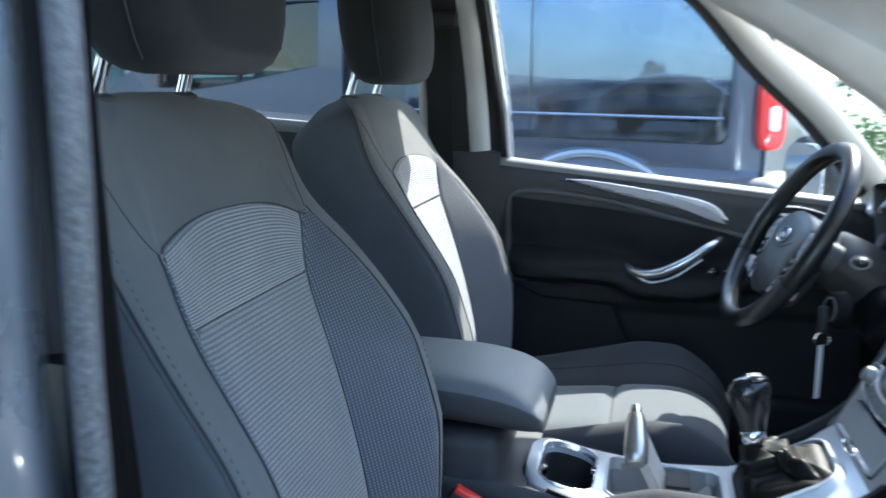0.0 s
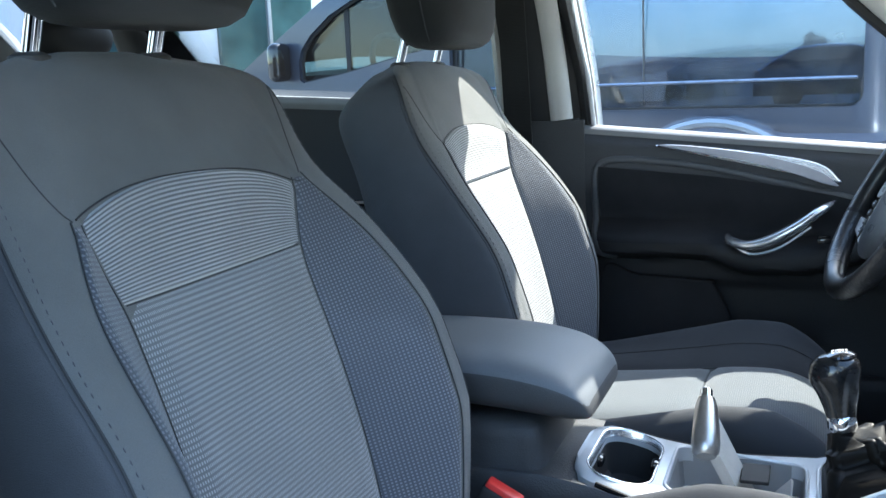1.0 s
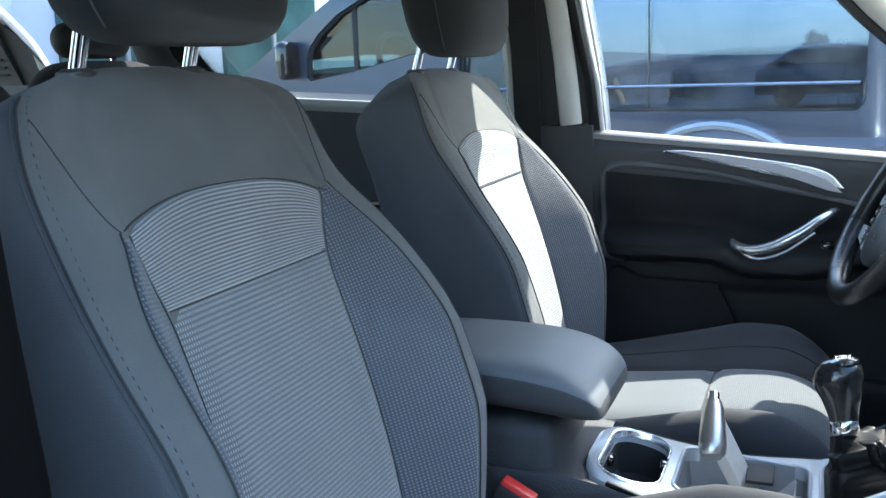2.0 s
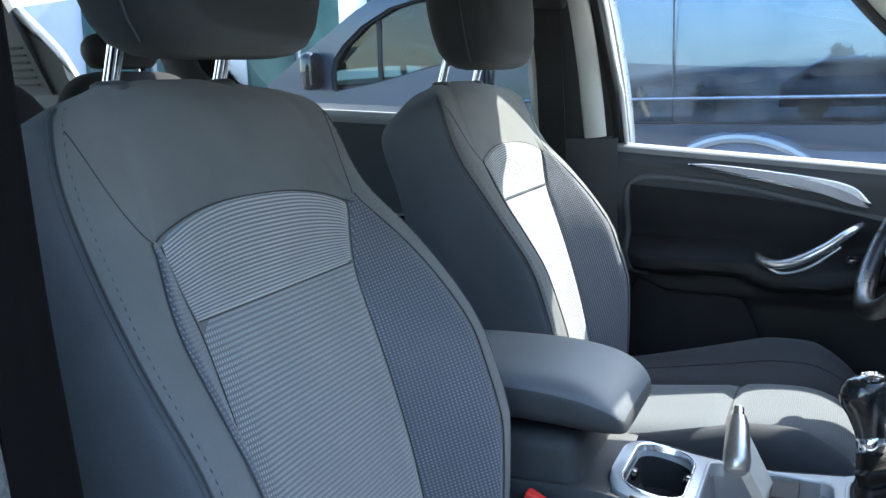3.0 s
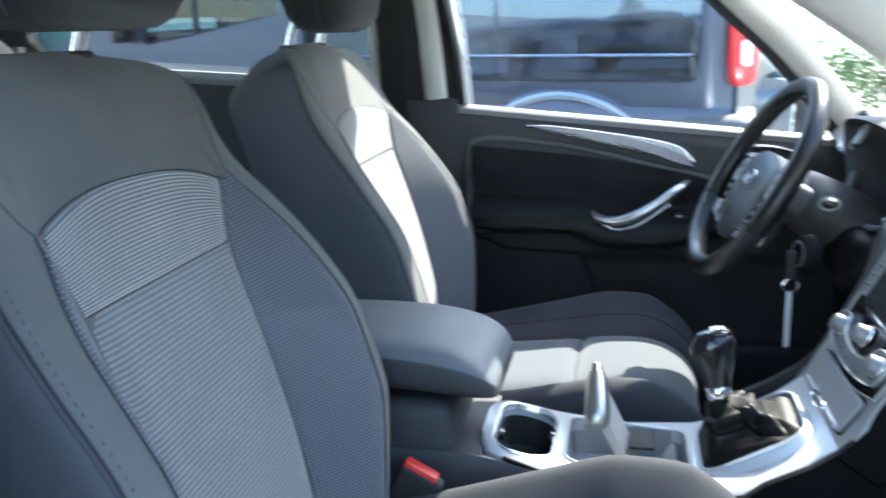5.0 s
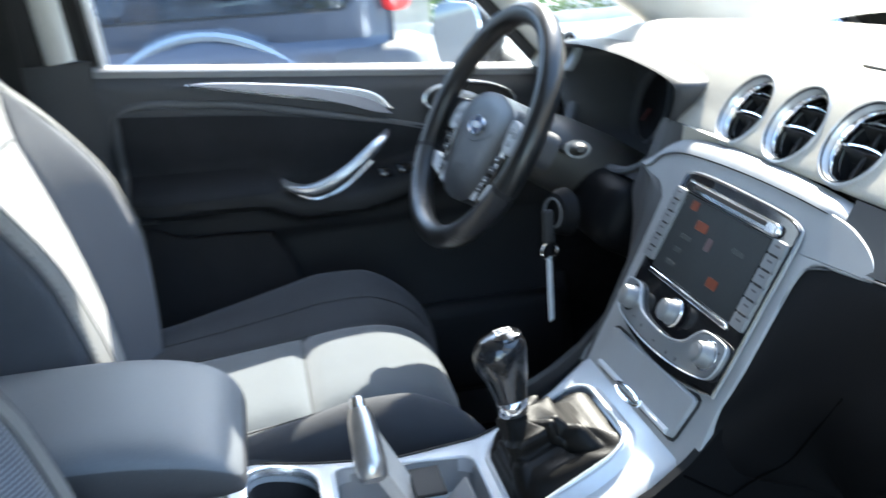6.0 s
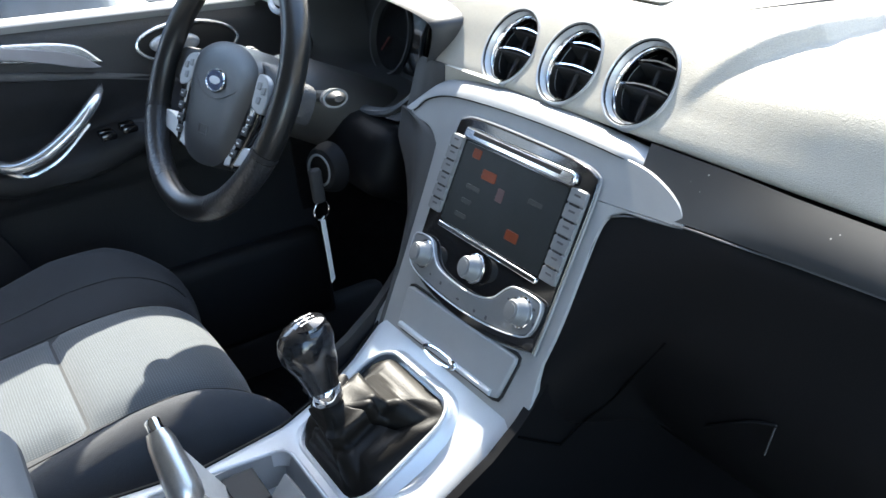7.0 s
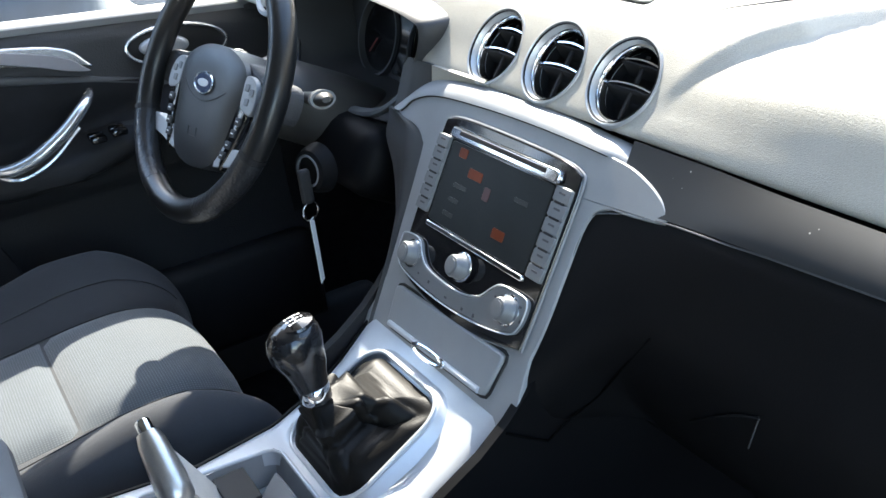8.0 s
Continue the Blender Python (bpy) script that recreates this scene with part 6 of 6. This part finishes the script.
for s in (-1, 1):
    part("spoke", plate(spline([(s * 0.052, 0.040), (s * 0.100, 0.036), (s * 0.142, 0.030), (s * 0.142, -0.006), (s * 0.104, -0.010), (s * 0.060, -0.030)], 4, True), HW, -0.004, 0.006, -0.030), SOFT, sw)
    pod = part("switch_pod", plate(spline([(s * 0.076, 0.014), (s * 0.096, 0.012), (s * 0.102, -0.006), (s * 0.092, -0.042), (s * 0.072, -0.078), (s * 0.062, -0.070), (s * 0.070, -0.030)], 4, True), HW, 0.003, 0.005, -0.02), GLOSSBLACK, sw, "gloss black switch pod")
    part("silver_bezel", plate(spline([(s * 0.077, 0.030), (s * 0.098, 0.026), (s * 0.107, 0.008), (s * 0.103, -0.010), (s * 0.080, -0.006), (s * 0.076, 0.008)], 4, True), HW, 0.0035, 0.0015, -0.01), TITAN, sw, "silver switch bezel")
    for bx, by in ((0.085, 0.018), (0.096, 0.014), (0.090, 0.003)):
        part("switch", box(HW @ Vector((s * bx, by, 0.0035)), (0.009, 0.008, 0.002), 0.0008, 1, HW.to_3x3()), BUTTON, pod)
    for bx, by in ((0.085, -0.020), (0.081, -0.034), (0.076, -0.048), (0.070, -0.061)):
        part("switch", box(HW @ Vector((s * bx, by, 0.0035)), (0.012, 0.009, 0.004), 0.0015, 2, HW.to_3x3()), SOFT, pod)
        part("switch_print", box(HW @ Vector((s * bx, by, 0.0057)), (0.005, 0.0015, 0.0003), 0.0001, 1, HW.to_3x3()), WHITE, pod)
    part("lower_spoke", plate([(s * 0.050, -0.052), (s * 0.085, -0.050), (s * 0.122, -0.046), (s * 0.120, -0.066), (s * 0.090, -0.070), (s * 0.052, -0.078)], HW, 0.002, 0.0015, -0.016), SATIN, sw, "silver lower spoke")
SHROUD = grained("column_shroud_plastic", (0.046, 0.0435, 0.0405), 0.45, 0.0012, 0.15, 0.4)
sc = thing("steering_column", (-0.12, 0.392, 0.94), "black steering column shroud with stalks and ignition lock", "steering column")
cm = axes_at((-0.05, 0.392, 0.925), (-math.cos(WT), 0, math.sin(WT)), (0, -1, 0))
part("shroud", lathe([(0.058, -0.06), (0.062, 0.0), (0.060, 0.06), (0.054, 0.095), (0.046, 0.105), (0.0, 0.106)], cm @ Matrix.Diagonal((1.05, 0.80, 1, 1)), 40), SHROUD, sc)
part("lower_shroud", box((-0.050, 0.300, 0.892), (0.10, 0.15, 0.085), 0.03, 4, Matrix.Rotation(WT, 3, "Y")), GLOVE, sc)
for s, zz in ((-1, 0.0), (1, 0.0)):
    st_ = [cm @ Vector((s * 0.05, 0.012, 0.070)), cm @ Vector((s * 0.10, 0.018, 0.078)), cm @ Vector((s * 0.150, 0.024, 0.090))]
    part("stalk", tube(spline(st_, 5), [0.008 + 0.0006 * k for k in range(8)] + [0.0125, 0.0105, 0.0050], 12, flat=0.7), SHROUD, sc, "dark grey indicator stalk")
    for f in (0.42, 0.60):
        q = st_[1].lerp(st_[2], f)
        part("stalk_ring", tube([q, q + (st_[2] - st_[1]) * 0.09], 0.0145, 16, flat=0.72), BUTTON, sc, "silver ring on the stalk")
im = axes_at((-0.147, 0.238, 0.921), (-0.90, -0.30, 0.12), (0, -1, 0))
part("ignition_collar", lathe([(0.028, -0.010), (0.026, -0.001), (0.0225, 0.006), (0.018, 0.008), (0.017, 0.003), (0.0, 0.002)], im, 32), GLOVE, sc)
part("ignition_ring", lathe([(0.0150, 0.007), (0.0160, 0.0090), (0.0178, 0.0085), (0.0184, 0.006)], im, 32, hollow=True), BUTTON, sc, "silver ignition ring")
ik = thing("ignition_key", (-0.165, 0.228, 0.90), "car key in the ignition with a white paper tag", "key")
part("key_head", box((-0.162, 0.230, 0.908), (0.014, 0.009, 0.040), 0.004, 3), BLACK, ik)
part("key_ring", tube([(-0.162 + 0.0105 * math.cos(q), 0.228 + 0.004 * math.cos(q), 0.880 + 0.0105 * math.sin(q)) for q in (2 * math.pi * k / 28 for k in range(28))], 0.0009, 6, True), CHROME, ik, "thin steel ring")
part("paper_tag", sheet(lambda u, v: (-0.163 + 0.008 * (v - 0.5), 0.226 + 0.009 * (v - 0.5), 0.872 - 0.077 * u), 6, 2, 0.0008), PAPER, ik, "narrow white paper tag")


# ---- outside ----
def asphalt():
    m = mat("sunlit_pale_paving", (0.42, 0.41, 0.385), 0.9, 0, 0.18, 1.2, 0.4, 90)
    return m


gm_ = bmesh.new()
bmesh.ops.create_grid(gm_, x_segments=40, y_segments=40, size=400)
solid("ground", from_bm(gm_), asphalt(), "pale sunlit paved car park", "ground", kind="structure")
NAVY = mat("dark_navy_van_paint", (0.046, 0.057, 0.083), 0.36, 0.35, 0.05, 8, spec=0.5, coat=0.3)


def van():
    vn = thing("panel_van", (-1.6, 2.3, 0.0), "dark navy glossy panel van parked alongside", "van")
    M = Matrix.Translation((-0.10, 1.90, 0)) @ Matrix.Rotation(radians(-14), 4, "Z")

    # local: -x towards its front, +y away from us
    def top_line(x):
        return float(np.interp(-x, [0, 1.45, 1.60, 1.75, 1.89, 2.035, 2.222, 2.37, 2.508, 2.62, 3.35, 3.5], [1.74, 1.74, 1.66, 1.585, 1.535, 1.475, 1.375, 1.295, 1.215, 1.15, 0.96, 0.70]))

    def side(u, v):
        x = lerp(0.0, -3.5, u)
        z = lerp(0.42, top_line(x), v)
        y = 0.06 * sstep(1.35, 1.75, z) ** 2 + 0.04 * sstep(0.06, 0.0, -x) + 0.10 * sstep(2.6, 3.5, -x) ** 2
        d = math.hypot((x + 0.50) / 0.47, (z - 0.40) / 0.62)
        y -= 0.035 * sstep(1.0, 0.92, d)
        y -= 0.018 * sstep(0.965, 0.935, z)
        return M @ Vector((x, y, z))
    skin_y = lambda z: 0.06 * sstep(1.35, 1.75, z) ** 2
    # See-through load window: things beyond it stand in for the side's reflections.
    load_window = rrect(1.37, 0.655, 0.04, 5, -0.765, 1.3725)
    cab_window = [(-1.55, 1.272), (-1.55, 1.505), (-1.72, 1.505), (-1.86, 1.480), (-2.0, 1.420), (-2.10, 1.352), (-2.150, 1.300), (-2.168, 1.250), (-2.168, 1.185), (-2.150, 1.172), (-1.93, 1.202), (-1.67, 1.252)]

    def opening(outline, y0, y1):
        return rings_mesh([[M @ Vector((x, y, z)) for x, z in outline] for y in (y0, y1)])

    part("side_panel", cut(sheet(side, 150, 80, 0.02), [opening(load_window, -0.2, 0.2), opening(cab_window, -0.2, 0.2)]), NAVY, vn)
    for outline, nm in ((load_window, "load_window"), (cab_window, "cab_window")):
        w_ = part(nm, from_lists([M @ Vector((x, skin_y(z) + 0.012, z)) for x, z in outline], [tuple(range(len(outline)))], False), VANGLASS if nm == "load_window" else CABGLASS, vn, "tinted van side glass")
        w_.visible_shadow = False
        part("window_seal", tube([M @ Vector((x, skin_y(z) + 0.004, z)) for x, z in outline], 0.008, 6, True), BLACK, w_)
    part("roof", sheet(lambda u, v: M @ Vector((lerp(0.0, -1.62, u), lerp(0.07, 1.70, v), 1.735 + 0.05 * math.sin(math.pi * v) - 0.08 * u**6)), 10, 10, 0.02), NAVY, vn)
    part("windscreen", sheet(lambda u, v: M @ Vector((lerp(-1.62, -2.50, u), lerp(0.07, 1.70, v), lerp(1.66, 1.20, u) + 0.03 * math.sin(math.pi * v))), 8, 8), CABGLASS, vn)
    far = sheet(lambda u, v: M @ Vector((lerp(0.0, -2.4, u), 1.72, lerp(0.45, min(1.72, top_line(lerp(0.0, -2.4, u))), v))), 24, 8, 0.02)
    far_window = rrect(2.0, 0.86, 0.06, 5, -1.16, 1.26)
    part("far_side", cut(far, [opening(far_window, 1.5, 1.9)]), NAVY, vn)
    part("far_window", from_lists([M @ Vector((x, 1.72, z)) for x, z in far_window], [tuple(range(len(far_window)))], False), FARGLASS, vn).visible_shadow = False
    part("floor", box(M @ Vector((-1.3, 0.9, 0.46)), (2.5, 1.6, 0.06), 0.01, 1, M.to_3x3()), BLACK, vn)
    for ya, yb in ((0.06, 0.885), (0.895, 1.72)):
        part("rear_door", sheet(lambda u, v, ya=ya, yb=yb: M @ Vector((0.02, lerp(ya, yb, u), lerp(0.45, 1.72, v))), 4, 8, 0.02), NAVY, vn)
    part("window_divider", box(M @ Vector((-0.74, 0.02, 1.35)), (0.004, 0.008, 0.62), 0.001, 1, M.to_3x3()), mat("grey_divider", (0.05, 0.055, 0.06), 0.5), vn)
    # Pale tube over the arch, painting the sky's reflection on the shoulder.
    arch_ = [M @ Vector((-0.50 + 0.45 * math.cos(q), -0.040 + 0.020 * (1 - math.sin(q)), 0.40 + 0.605 * math.sin(q))) for q in (math.pi * k / 30 for k in range(2, 29))]
    part("wheel_arch_sheen", tube(arch_, 0.016, 8), mat("arch_sky_sheen", (0.27, 0.30, 0.34), 0.25, 0.5, 0.05, 8, coat=0.8), vn, "pale blue tube painting the sky's sheen on the wheel arch")
    part("slide_rail", strip([M @ Vector((-0.10, -0.004, 1.125)), M @ Vector((-0.8, -0.004, 1.125)), M @ Vector((-1.5, -0.004, 1.125))], 0.005, M.to_3x3() @ Vector((0, -1, 0)), 0.01), mat("rail_grey", (0.28, 0.32, 0.40), 0.25, 0.6), vn, "pale sliding door rail")
    part("bumper", box(M @ Vector((-0.03, 0.15, 0.64)), (0.26, 0.44, 0.62), 0.06, 4, M.to_3x3()), mat("grey_black_bumper", (0.05, 0.055, 0.065), 0.6), vn, "dark grey plastic bumper")
    tl = part("tail_lamp", plate(spline([(-0.028, 0.050), (0.030, 0.060), (0.040, 0.0), (0.038, -0.14), (0.0, -0.165), (-0.030, -0.15), (-0.036, -0.05)], 5, True), M @ axes_at((0.03, 0.02, 1.20), (0.5, -0.85, 0), (1, 0, 0)), 0.035, 0.012, -0.02), mat("red_lamp_plastic", (0.70, 0.02, 0.02), 0.15, 0, 0.05, 20, coat=0.6), vn, "red tail lamp with a clear section")
    part("clear_section", plate(rrect(0.030, 0.075, 0.012), M @ axes_at((0.035, 0.012, 1.13), (0.5, -0.85, 0), (1, 0, 0)), 0.038, 0.004, 0.02), mat("clear_lamp", (0.75, 0.75, 0.78), 0.15), tl)
    part("bonnet", sheet(lambda u, v: M @ Vector((lerp(-2.50, -3.5, u), lerp(0.06 + 0.10 * u, 1.70 - 0.1 * u, v), lerp(1.20, 0.90, u) + 0.05 * math.sin(math.pi * v))), 8, 8, 0.02), NAVY, vn)
    part("window_bar", box(M @ Vector((-1.937, 0.016, 1.325)), (0.026, 0.014, 0.29), 0.004, 1, M.to_3x3()), BLACK, vn)
    part("mirror", box(M @ Vector((-2.235, -0.06, 1.255)), (0.060, 0.10, 0.15), 0.028, 4, M.to_3x3()), GLOSSBLACK, vn, "black door mirror")
    part("cab_seat", box(M @ Vector((-1.62, 0.45, 1.02)), (0.16, 0.46, 0.62), 0.07, 4, M.to_3x3()), BLACK, vn, "dark seat inside the cab")
    part("cab_dashboard", box(M @ Vector((-2.28, 0.85, 1.08)), (0.42, 1.45, 0.24), 0.06, 4, M.to_3x3()), BLACK, vn)
    part("cab_steering_wheel", tube([M @ Vector((-2.02 - 0.07 * math.sin(q), 0.45 + 0.17 * math.cos(q), 1.20 + 0.155 * math.sin(q))) for q in (2 * math.pi * k / 36 for k in range(36))], 0.013, 8, True), TITAN, vn, "grey steering wheel inside the cab")
    for xx in (-0.50, -2.95):
        wheel = part("wheel", lathe([(0.20, -0.10), (0.30, -0.10), (0.325, -0.07), (0.325, 0.07), (0.30, 0.10), (0.20, 0.10)], M @ axes_at((xx, 0.12, 0.325), (0, -1, 0), (1, 0, 0)), 32), DARKRUBBER, vn)
        part("rim", lathe([(0.20, 0.06), (0.19, 0.09), (0.05, 0.085), (0.0, 0.085)], M @ axes_at((xx, 0.12, 0.325), (0, -1, 0), (1, 0, 0)), 24), SATIN, wheel)
    return vn


van()


def parked_car(at, turn, paint, label):
    """A plain hatchback: body with wheel arches, glass house, wheels."""
    cr = thing("parked_car", at, label, "car", "parked cars")
    M = Matrix.Translation(at) @ Matrix.Rotation(radians(turn), 4, "Z")
    top = [(-2.05, 0.62), (-2.0, 0.85), (-1.3, 0.93), (-0.95, 0.98), (0.9, 1.0), (1.75, 0.98), (2.0, 0.90), (2.05, 0.62)]
    rings = []
    for x, z in spline(top, 4):
        w = 0.86 - 0.10 * (abs(x) / 2.05) ** 4
        rings.append([M @ Vector((x, y * w, h)) for y, h in [(-1, 0.32), (-1.02, 0.6), (-0.97, z - 0.04), (-0.85, z), (0.85, z), (0.97, z - 0.04), (1.02, 0.6), (1, 0.32)]])
    part("body", rings_mesh(rings), paint, cr)
    rings = []
    for x, z in spline([(-1.05, 0.97), (-0.45, 1.36), (0.2, 1.45), (1.1, 1.40), (1.85, 1.0)], 5):
        w = 0.80 - 0.35 * (z - 0.97)
        rings.append([M @ Vector((x, y, h)) for y, h in [(-0.82, 0.95), (-w, max(0.96, z - 0.05)), (-w * 0.85, z), (w * 0.85, z), (w, max(0.96, z - 0.05)), (0.82, 0.95)]])
    part("glasshouse", rings_mesh(rings), mat("dark_car_glass", (0.02, 0.03, 0.035), 0.05, 0, 0.2, 10, coat=0.5), cr)
    part("roof", sheet(lambda u, v: M @ Vector((lerp(-0.35, 1.2, u), lerp(-0.56, 0.56, v), 1.475 - 0.08 * (2 * u - 1) ** 2 - 0.03 * (2 * v - 1) ** 2)), 8, 6, 0.02), paint, cr)
    for xx in (-1.3, 1.3):
        for yy in (-0.80, 0.80):
            wh = part("wheel", lathe([(0.18, -0.10), (0.29, -0.10), (0.31, -0.06), (0.31, 0.06), (0.29, 0.10), (0.18, 0.10)], M @ axes_at((xx, yy, 0.31), (0, 1, 0), (1, 0, 0)), 24), DARKRUBBER, cr)
            part("rim", lathe([(0.19, 0.085), (0.06, 0.09), (0.0, 0.09)], M @ axes_at((xx, yy, 0.31), (0, math.copysign(1, yy), 0), (1, 0, 0)), 20), SATIN, wh)
    for s in (-1, 1):
        part("headlight", box(M @ Vector((-1.96, s * 0.62, 0.74)), (0.10, 0.26, 0.12), 0.03, 2, M.to_3x3()), WHITE, cr)
        part("tail_light", box(M @ Vector((1.98, s * 0.66, 0.84)), (0.08, 0.18, 0.16), 0.02, 2, M.to_3x3()), RED, cr)
    return cr


BLUEGREY = mat("grey_blue_car_paint", (0.10, 0.13, 0.17), 0.25, 0.4, 0.04, 10, coat=1.0)
SLATECAR = mat("dark_slate_car_paint", (0.045, 0.055, 0.066), 0.22, 0.3, 0.04, 10, coat=1.0)
DARKCAR = mat("black_car_paint", (0.012, 0.012, 0.014), 0.15, 0, 0.05, 10, coat=1.0)
# The slate car is added in place of a reflection in the van's side.
for at, turn, pm, lb in [((2.2, -7.2, 0), 84, DARKCAR, "black hatchback parked across the lane"), ((-0.6, -7.6, 0), 86, BLUEGREY, "grey-blue hatchback parked across the lane"), ((5.2, -7.4, 0), 88, DARKCAR, "black hatchback parked across the lane"), ((0.35, 24.0, 0), 178, SLATECAR, "dark slate hatchback standing in for one mirrored in the van"), ((13.5, 20.5, 0), 20, PAINT, "silver hatchback parked beyond the hedge")]:
    parked_car(at, turn, pm, lb)

# dark field with low scrub beyond the van
FIELD = mat("dark_brown_field", (0.095, 0.080, 0.064), 1.0, 0, 0.35, 0.6, 0.5, 12)
solid("field", sheet(lambda u, v: (lerp(-150, -0.4 + 29 * u * u, v), 5.5 + 364 * u * u, 0.012), 40, 40), FIELD, "dark brown stubble field beyond the car park", "field", kind="structure")

# hills all round at the horizon
def hill(u, v):
    a = 2 * math.pi * u
    r = lerp(380, 520, v)
    h = (6 + 2.5 * math.sin(3 * a + 1) + 1.5 * math.sin(7 * a) + 1.0 * math.sin(17 * a + 2)) * math.sin(math.pi * v) ** 0.7
    return (r * math.cos(a), r * math.sin(a), -0.5 + h)


solid("backdrop", sheet(hill, 180, 10), mat("hazy_wooded_hills", (0.055, 0.075, 0.085), 1.0, 0, 0.25, 0.05), "low hazy wooded hills on the horizon", "hills", kind="structure")

# white hall beyond the car park
hl = thing("hall_building", (-9, 13, 0), "white rendered commercial hall with a glazed shop front", "building")
WALLW = mat("white_render", (0.74, 0.75, 0.77), 0.85, 0, 0.05, 2, 0.2, 60)
HM = Matrix.Translation((-10.5, 13.5, 0)) @ Matrix.Rotation(radians(72), 4, "Z")
part("wall", box(HM @ Vector((0, 0, 3.0)), (9, 5, 6.0), 0.05, 2, HM.to_3x3()), WALLW, hl)
part("parapet", box(HM @ Vector((0, 0, 6.1)), (9.2, 5.2, 0.25), 0.04, 2, HM.to_3x3()), mat("grey_metal_coping", (0.35, 0.36, 0.38), 0.4, 0.5), hl)
for k in range(3):
    wn_ = part("window", box(HM @ Vector((-3 + 2.6 * k, -2.52, 1.6)), (1.9, 0.08, 2.2), 0.02, 1, HM.to_3x3()), mat("shop_glass", (0.05, 0.10, 0.10), 0.05, 0, 0.3, 2), hl)
    part("mullion", box(HM @ Vector((-3 + 2.6 * k, -2.58, 1.6)), (0.07, 0.06, 2.2), 0.01, 1, HM.to_3x3()), TITAN, wn_)


# ---- planting ----
def leaf_cloud(centres, count, size, seed, spread):
    """Many small bent leaf faces scattered about the centres."""
    rs = np.random.RandomState(seed)
    verts, faces = [], []
    for _ in range(count):
        c = centres[rs.randint(len(centres))]
        p = Vector(c[:3]) + Vector(rs.normal(0, 1, 3)) * c[3] * spread
        a = Vector(rs.normal(0, 1, 3)).normalized()
        b = a.orthogonal().normalized()
        s = size * rs.uniform(0.6, 1.3)
        k = len(verts)
        verts += [p - a * s, p + b * s * 0.45, p + a * s, p - b * s * 0.45]
        faces += [(k, k + 1, k + 2), (k, k + 2, k + 3)]
    me = bpy.data.meshes.new("leaves")
    me.from_pydata([tuple(v) for v in verts], [], faces)
    return me


def leaf_mat(name, col):
    m = mat(name, col, 0.6, 0, 0.45, 1.5, 0, 60)
    return m


LEAF = leaf_mat("green_leaves", (0.075, 0.13, 0.028))
LEAFD = leaf_mat("dark_green_leaves", (0.045, 0.085, 0.022))
BARK = mat("grey_brown_bark", (0.12, 0.095, 0.07), 0.95, 0, 0.3, 12, 0.8, 40)


def tree(at, height, seed, leafm, label):
    rs = np.random.RandomState(seed)
    tr = thing("tree", at, label, "tree", "trees round the car park")
    x, y, _ = at
    trunk = [(x + 0.05 * k * rs.uniform(-1, 1), y + 0.05 * k * rs.uniform(-1, 1), height * 0.55 * k / 6) for k in range(7)]
    part("trunk", tube(spline(trunk, 3), [lerp(0.16, 0.06, k / 18) for k in range(19)], 10), BARK, tr)
    tips = []
    for k in range(9):
        a = 2.4 * k
        st = Vector(trunk[3 + k % 4])
        en = st + Vector((math.cos(a) * height * 0.22, math.sin(a) * height * 0.22, height * rs.uniform(0.10, 0.34)))
        part("limb", tube(spline([st, st.lerp(en, 0.5) + Vector((0, 0, 0.15)), en], 4), [lerp(0.05, 0.015, j / 8) for j in range(9)], 6), BARK, tr)
        tips += [(*en, height * 0.10), (*st.lerp(en, 0.7), height * 0.09)]
    tips.append((x, y, height * 0.82, height * 0.11))
    part("crown", leaf_cloud(tips, 7000, 0.10, seed, 0.75), leafm, tr)
    return tr


# The lone far tree is added in place of a reflection in the van.
for at, h, sd, lm, lb in [((6.5, 15.5, 0), 5.5, 1, LEAF, "bushy green tree beyond the paved area"), ((2.2, 17.5, 0), 6.0, 2, LEAFD, "dark green tree beyond the hedge"), ((10.5, 19.5, 0), 5.0, 3, LEAF, "bushy green tree beyond the paved area"), ((4.5, -24, 0), 6.5, 4, LEAFD, "round dark tree across the car park"), ((16.5, 15.5, 0), 4.5, 6, LEAF, "bushy green tree beside the parked cars"), ((-0.4, 64, 0), 2.5, 7, LEAFD, "lone dark tree standing in for one mirrored in the van")]:
    tree(at, h, sd, lm, lb)

solid("scrub", leaf_cloud([(lerp(-22, -3.2, k / 90), 31 + 2.5 * math.sin(1.7 * k), 0.10 + 0.25 * ((k * 7) % 5) / 4, 0.30 + 0.2 * ((k * 3) % 4) / 3) for k in range(91)], 16000, 0.05, 21, 0.55), LEAFD, "dark low scrub along the field", "bushes", kind="stuff")
hedge = solid("hedge", leaf_cloud([(lerp(0.5, 16, k / 60), lerp(12.6, 12.0, k / 60) + 0.2 * math.sin(k), 0.32 + 0.18 * (k % 3) / 2, 0.42) for k in range(61)], 22000, 0.055, 9, 0.6), leaf_mat("hedge_leaves", (0.10, 0.17, 0.035)), "low clipped green hedge along the paving", "hedge", kind="stuff")
solid("kerb", box((8, 11.2, 0.06), (18, 0.15, 0.12), 0.02, 2), mat("pale_concrete_kerb", (0.5, 0.49, 0.47), 0.9, 0, 0.1, 6), "pale concrete kerb before the hedge", "kerb", kind="structure")
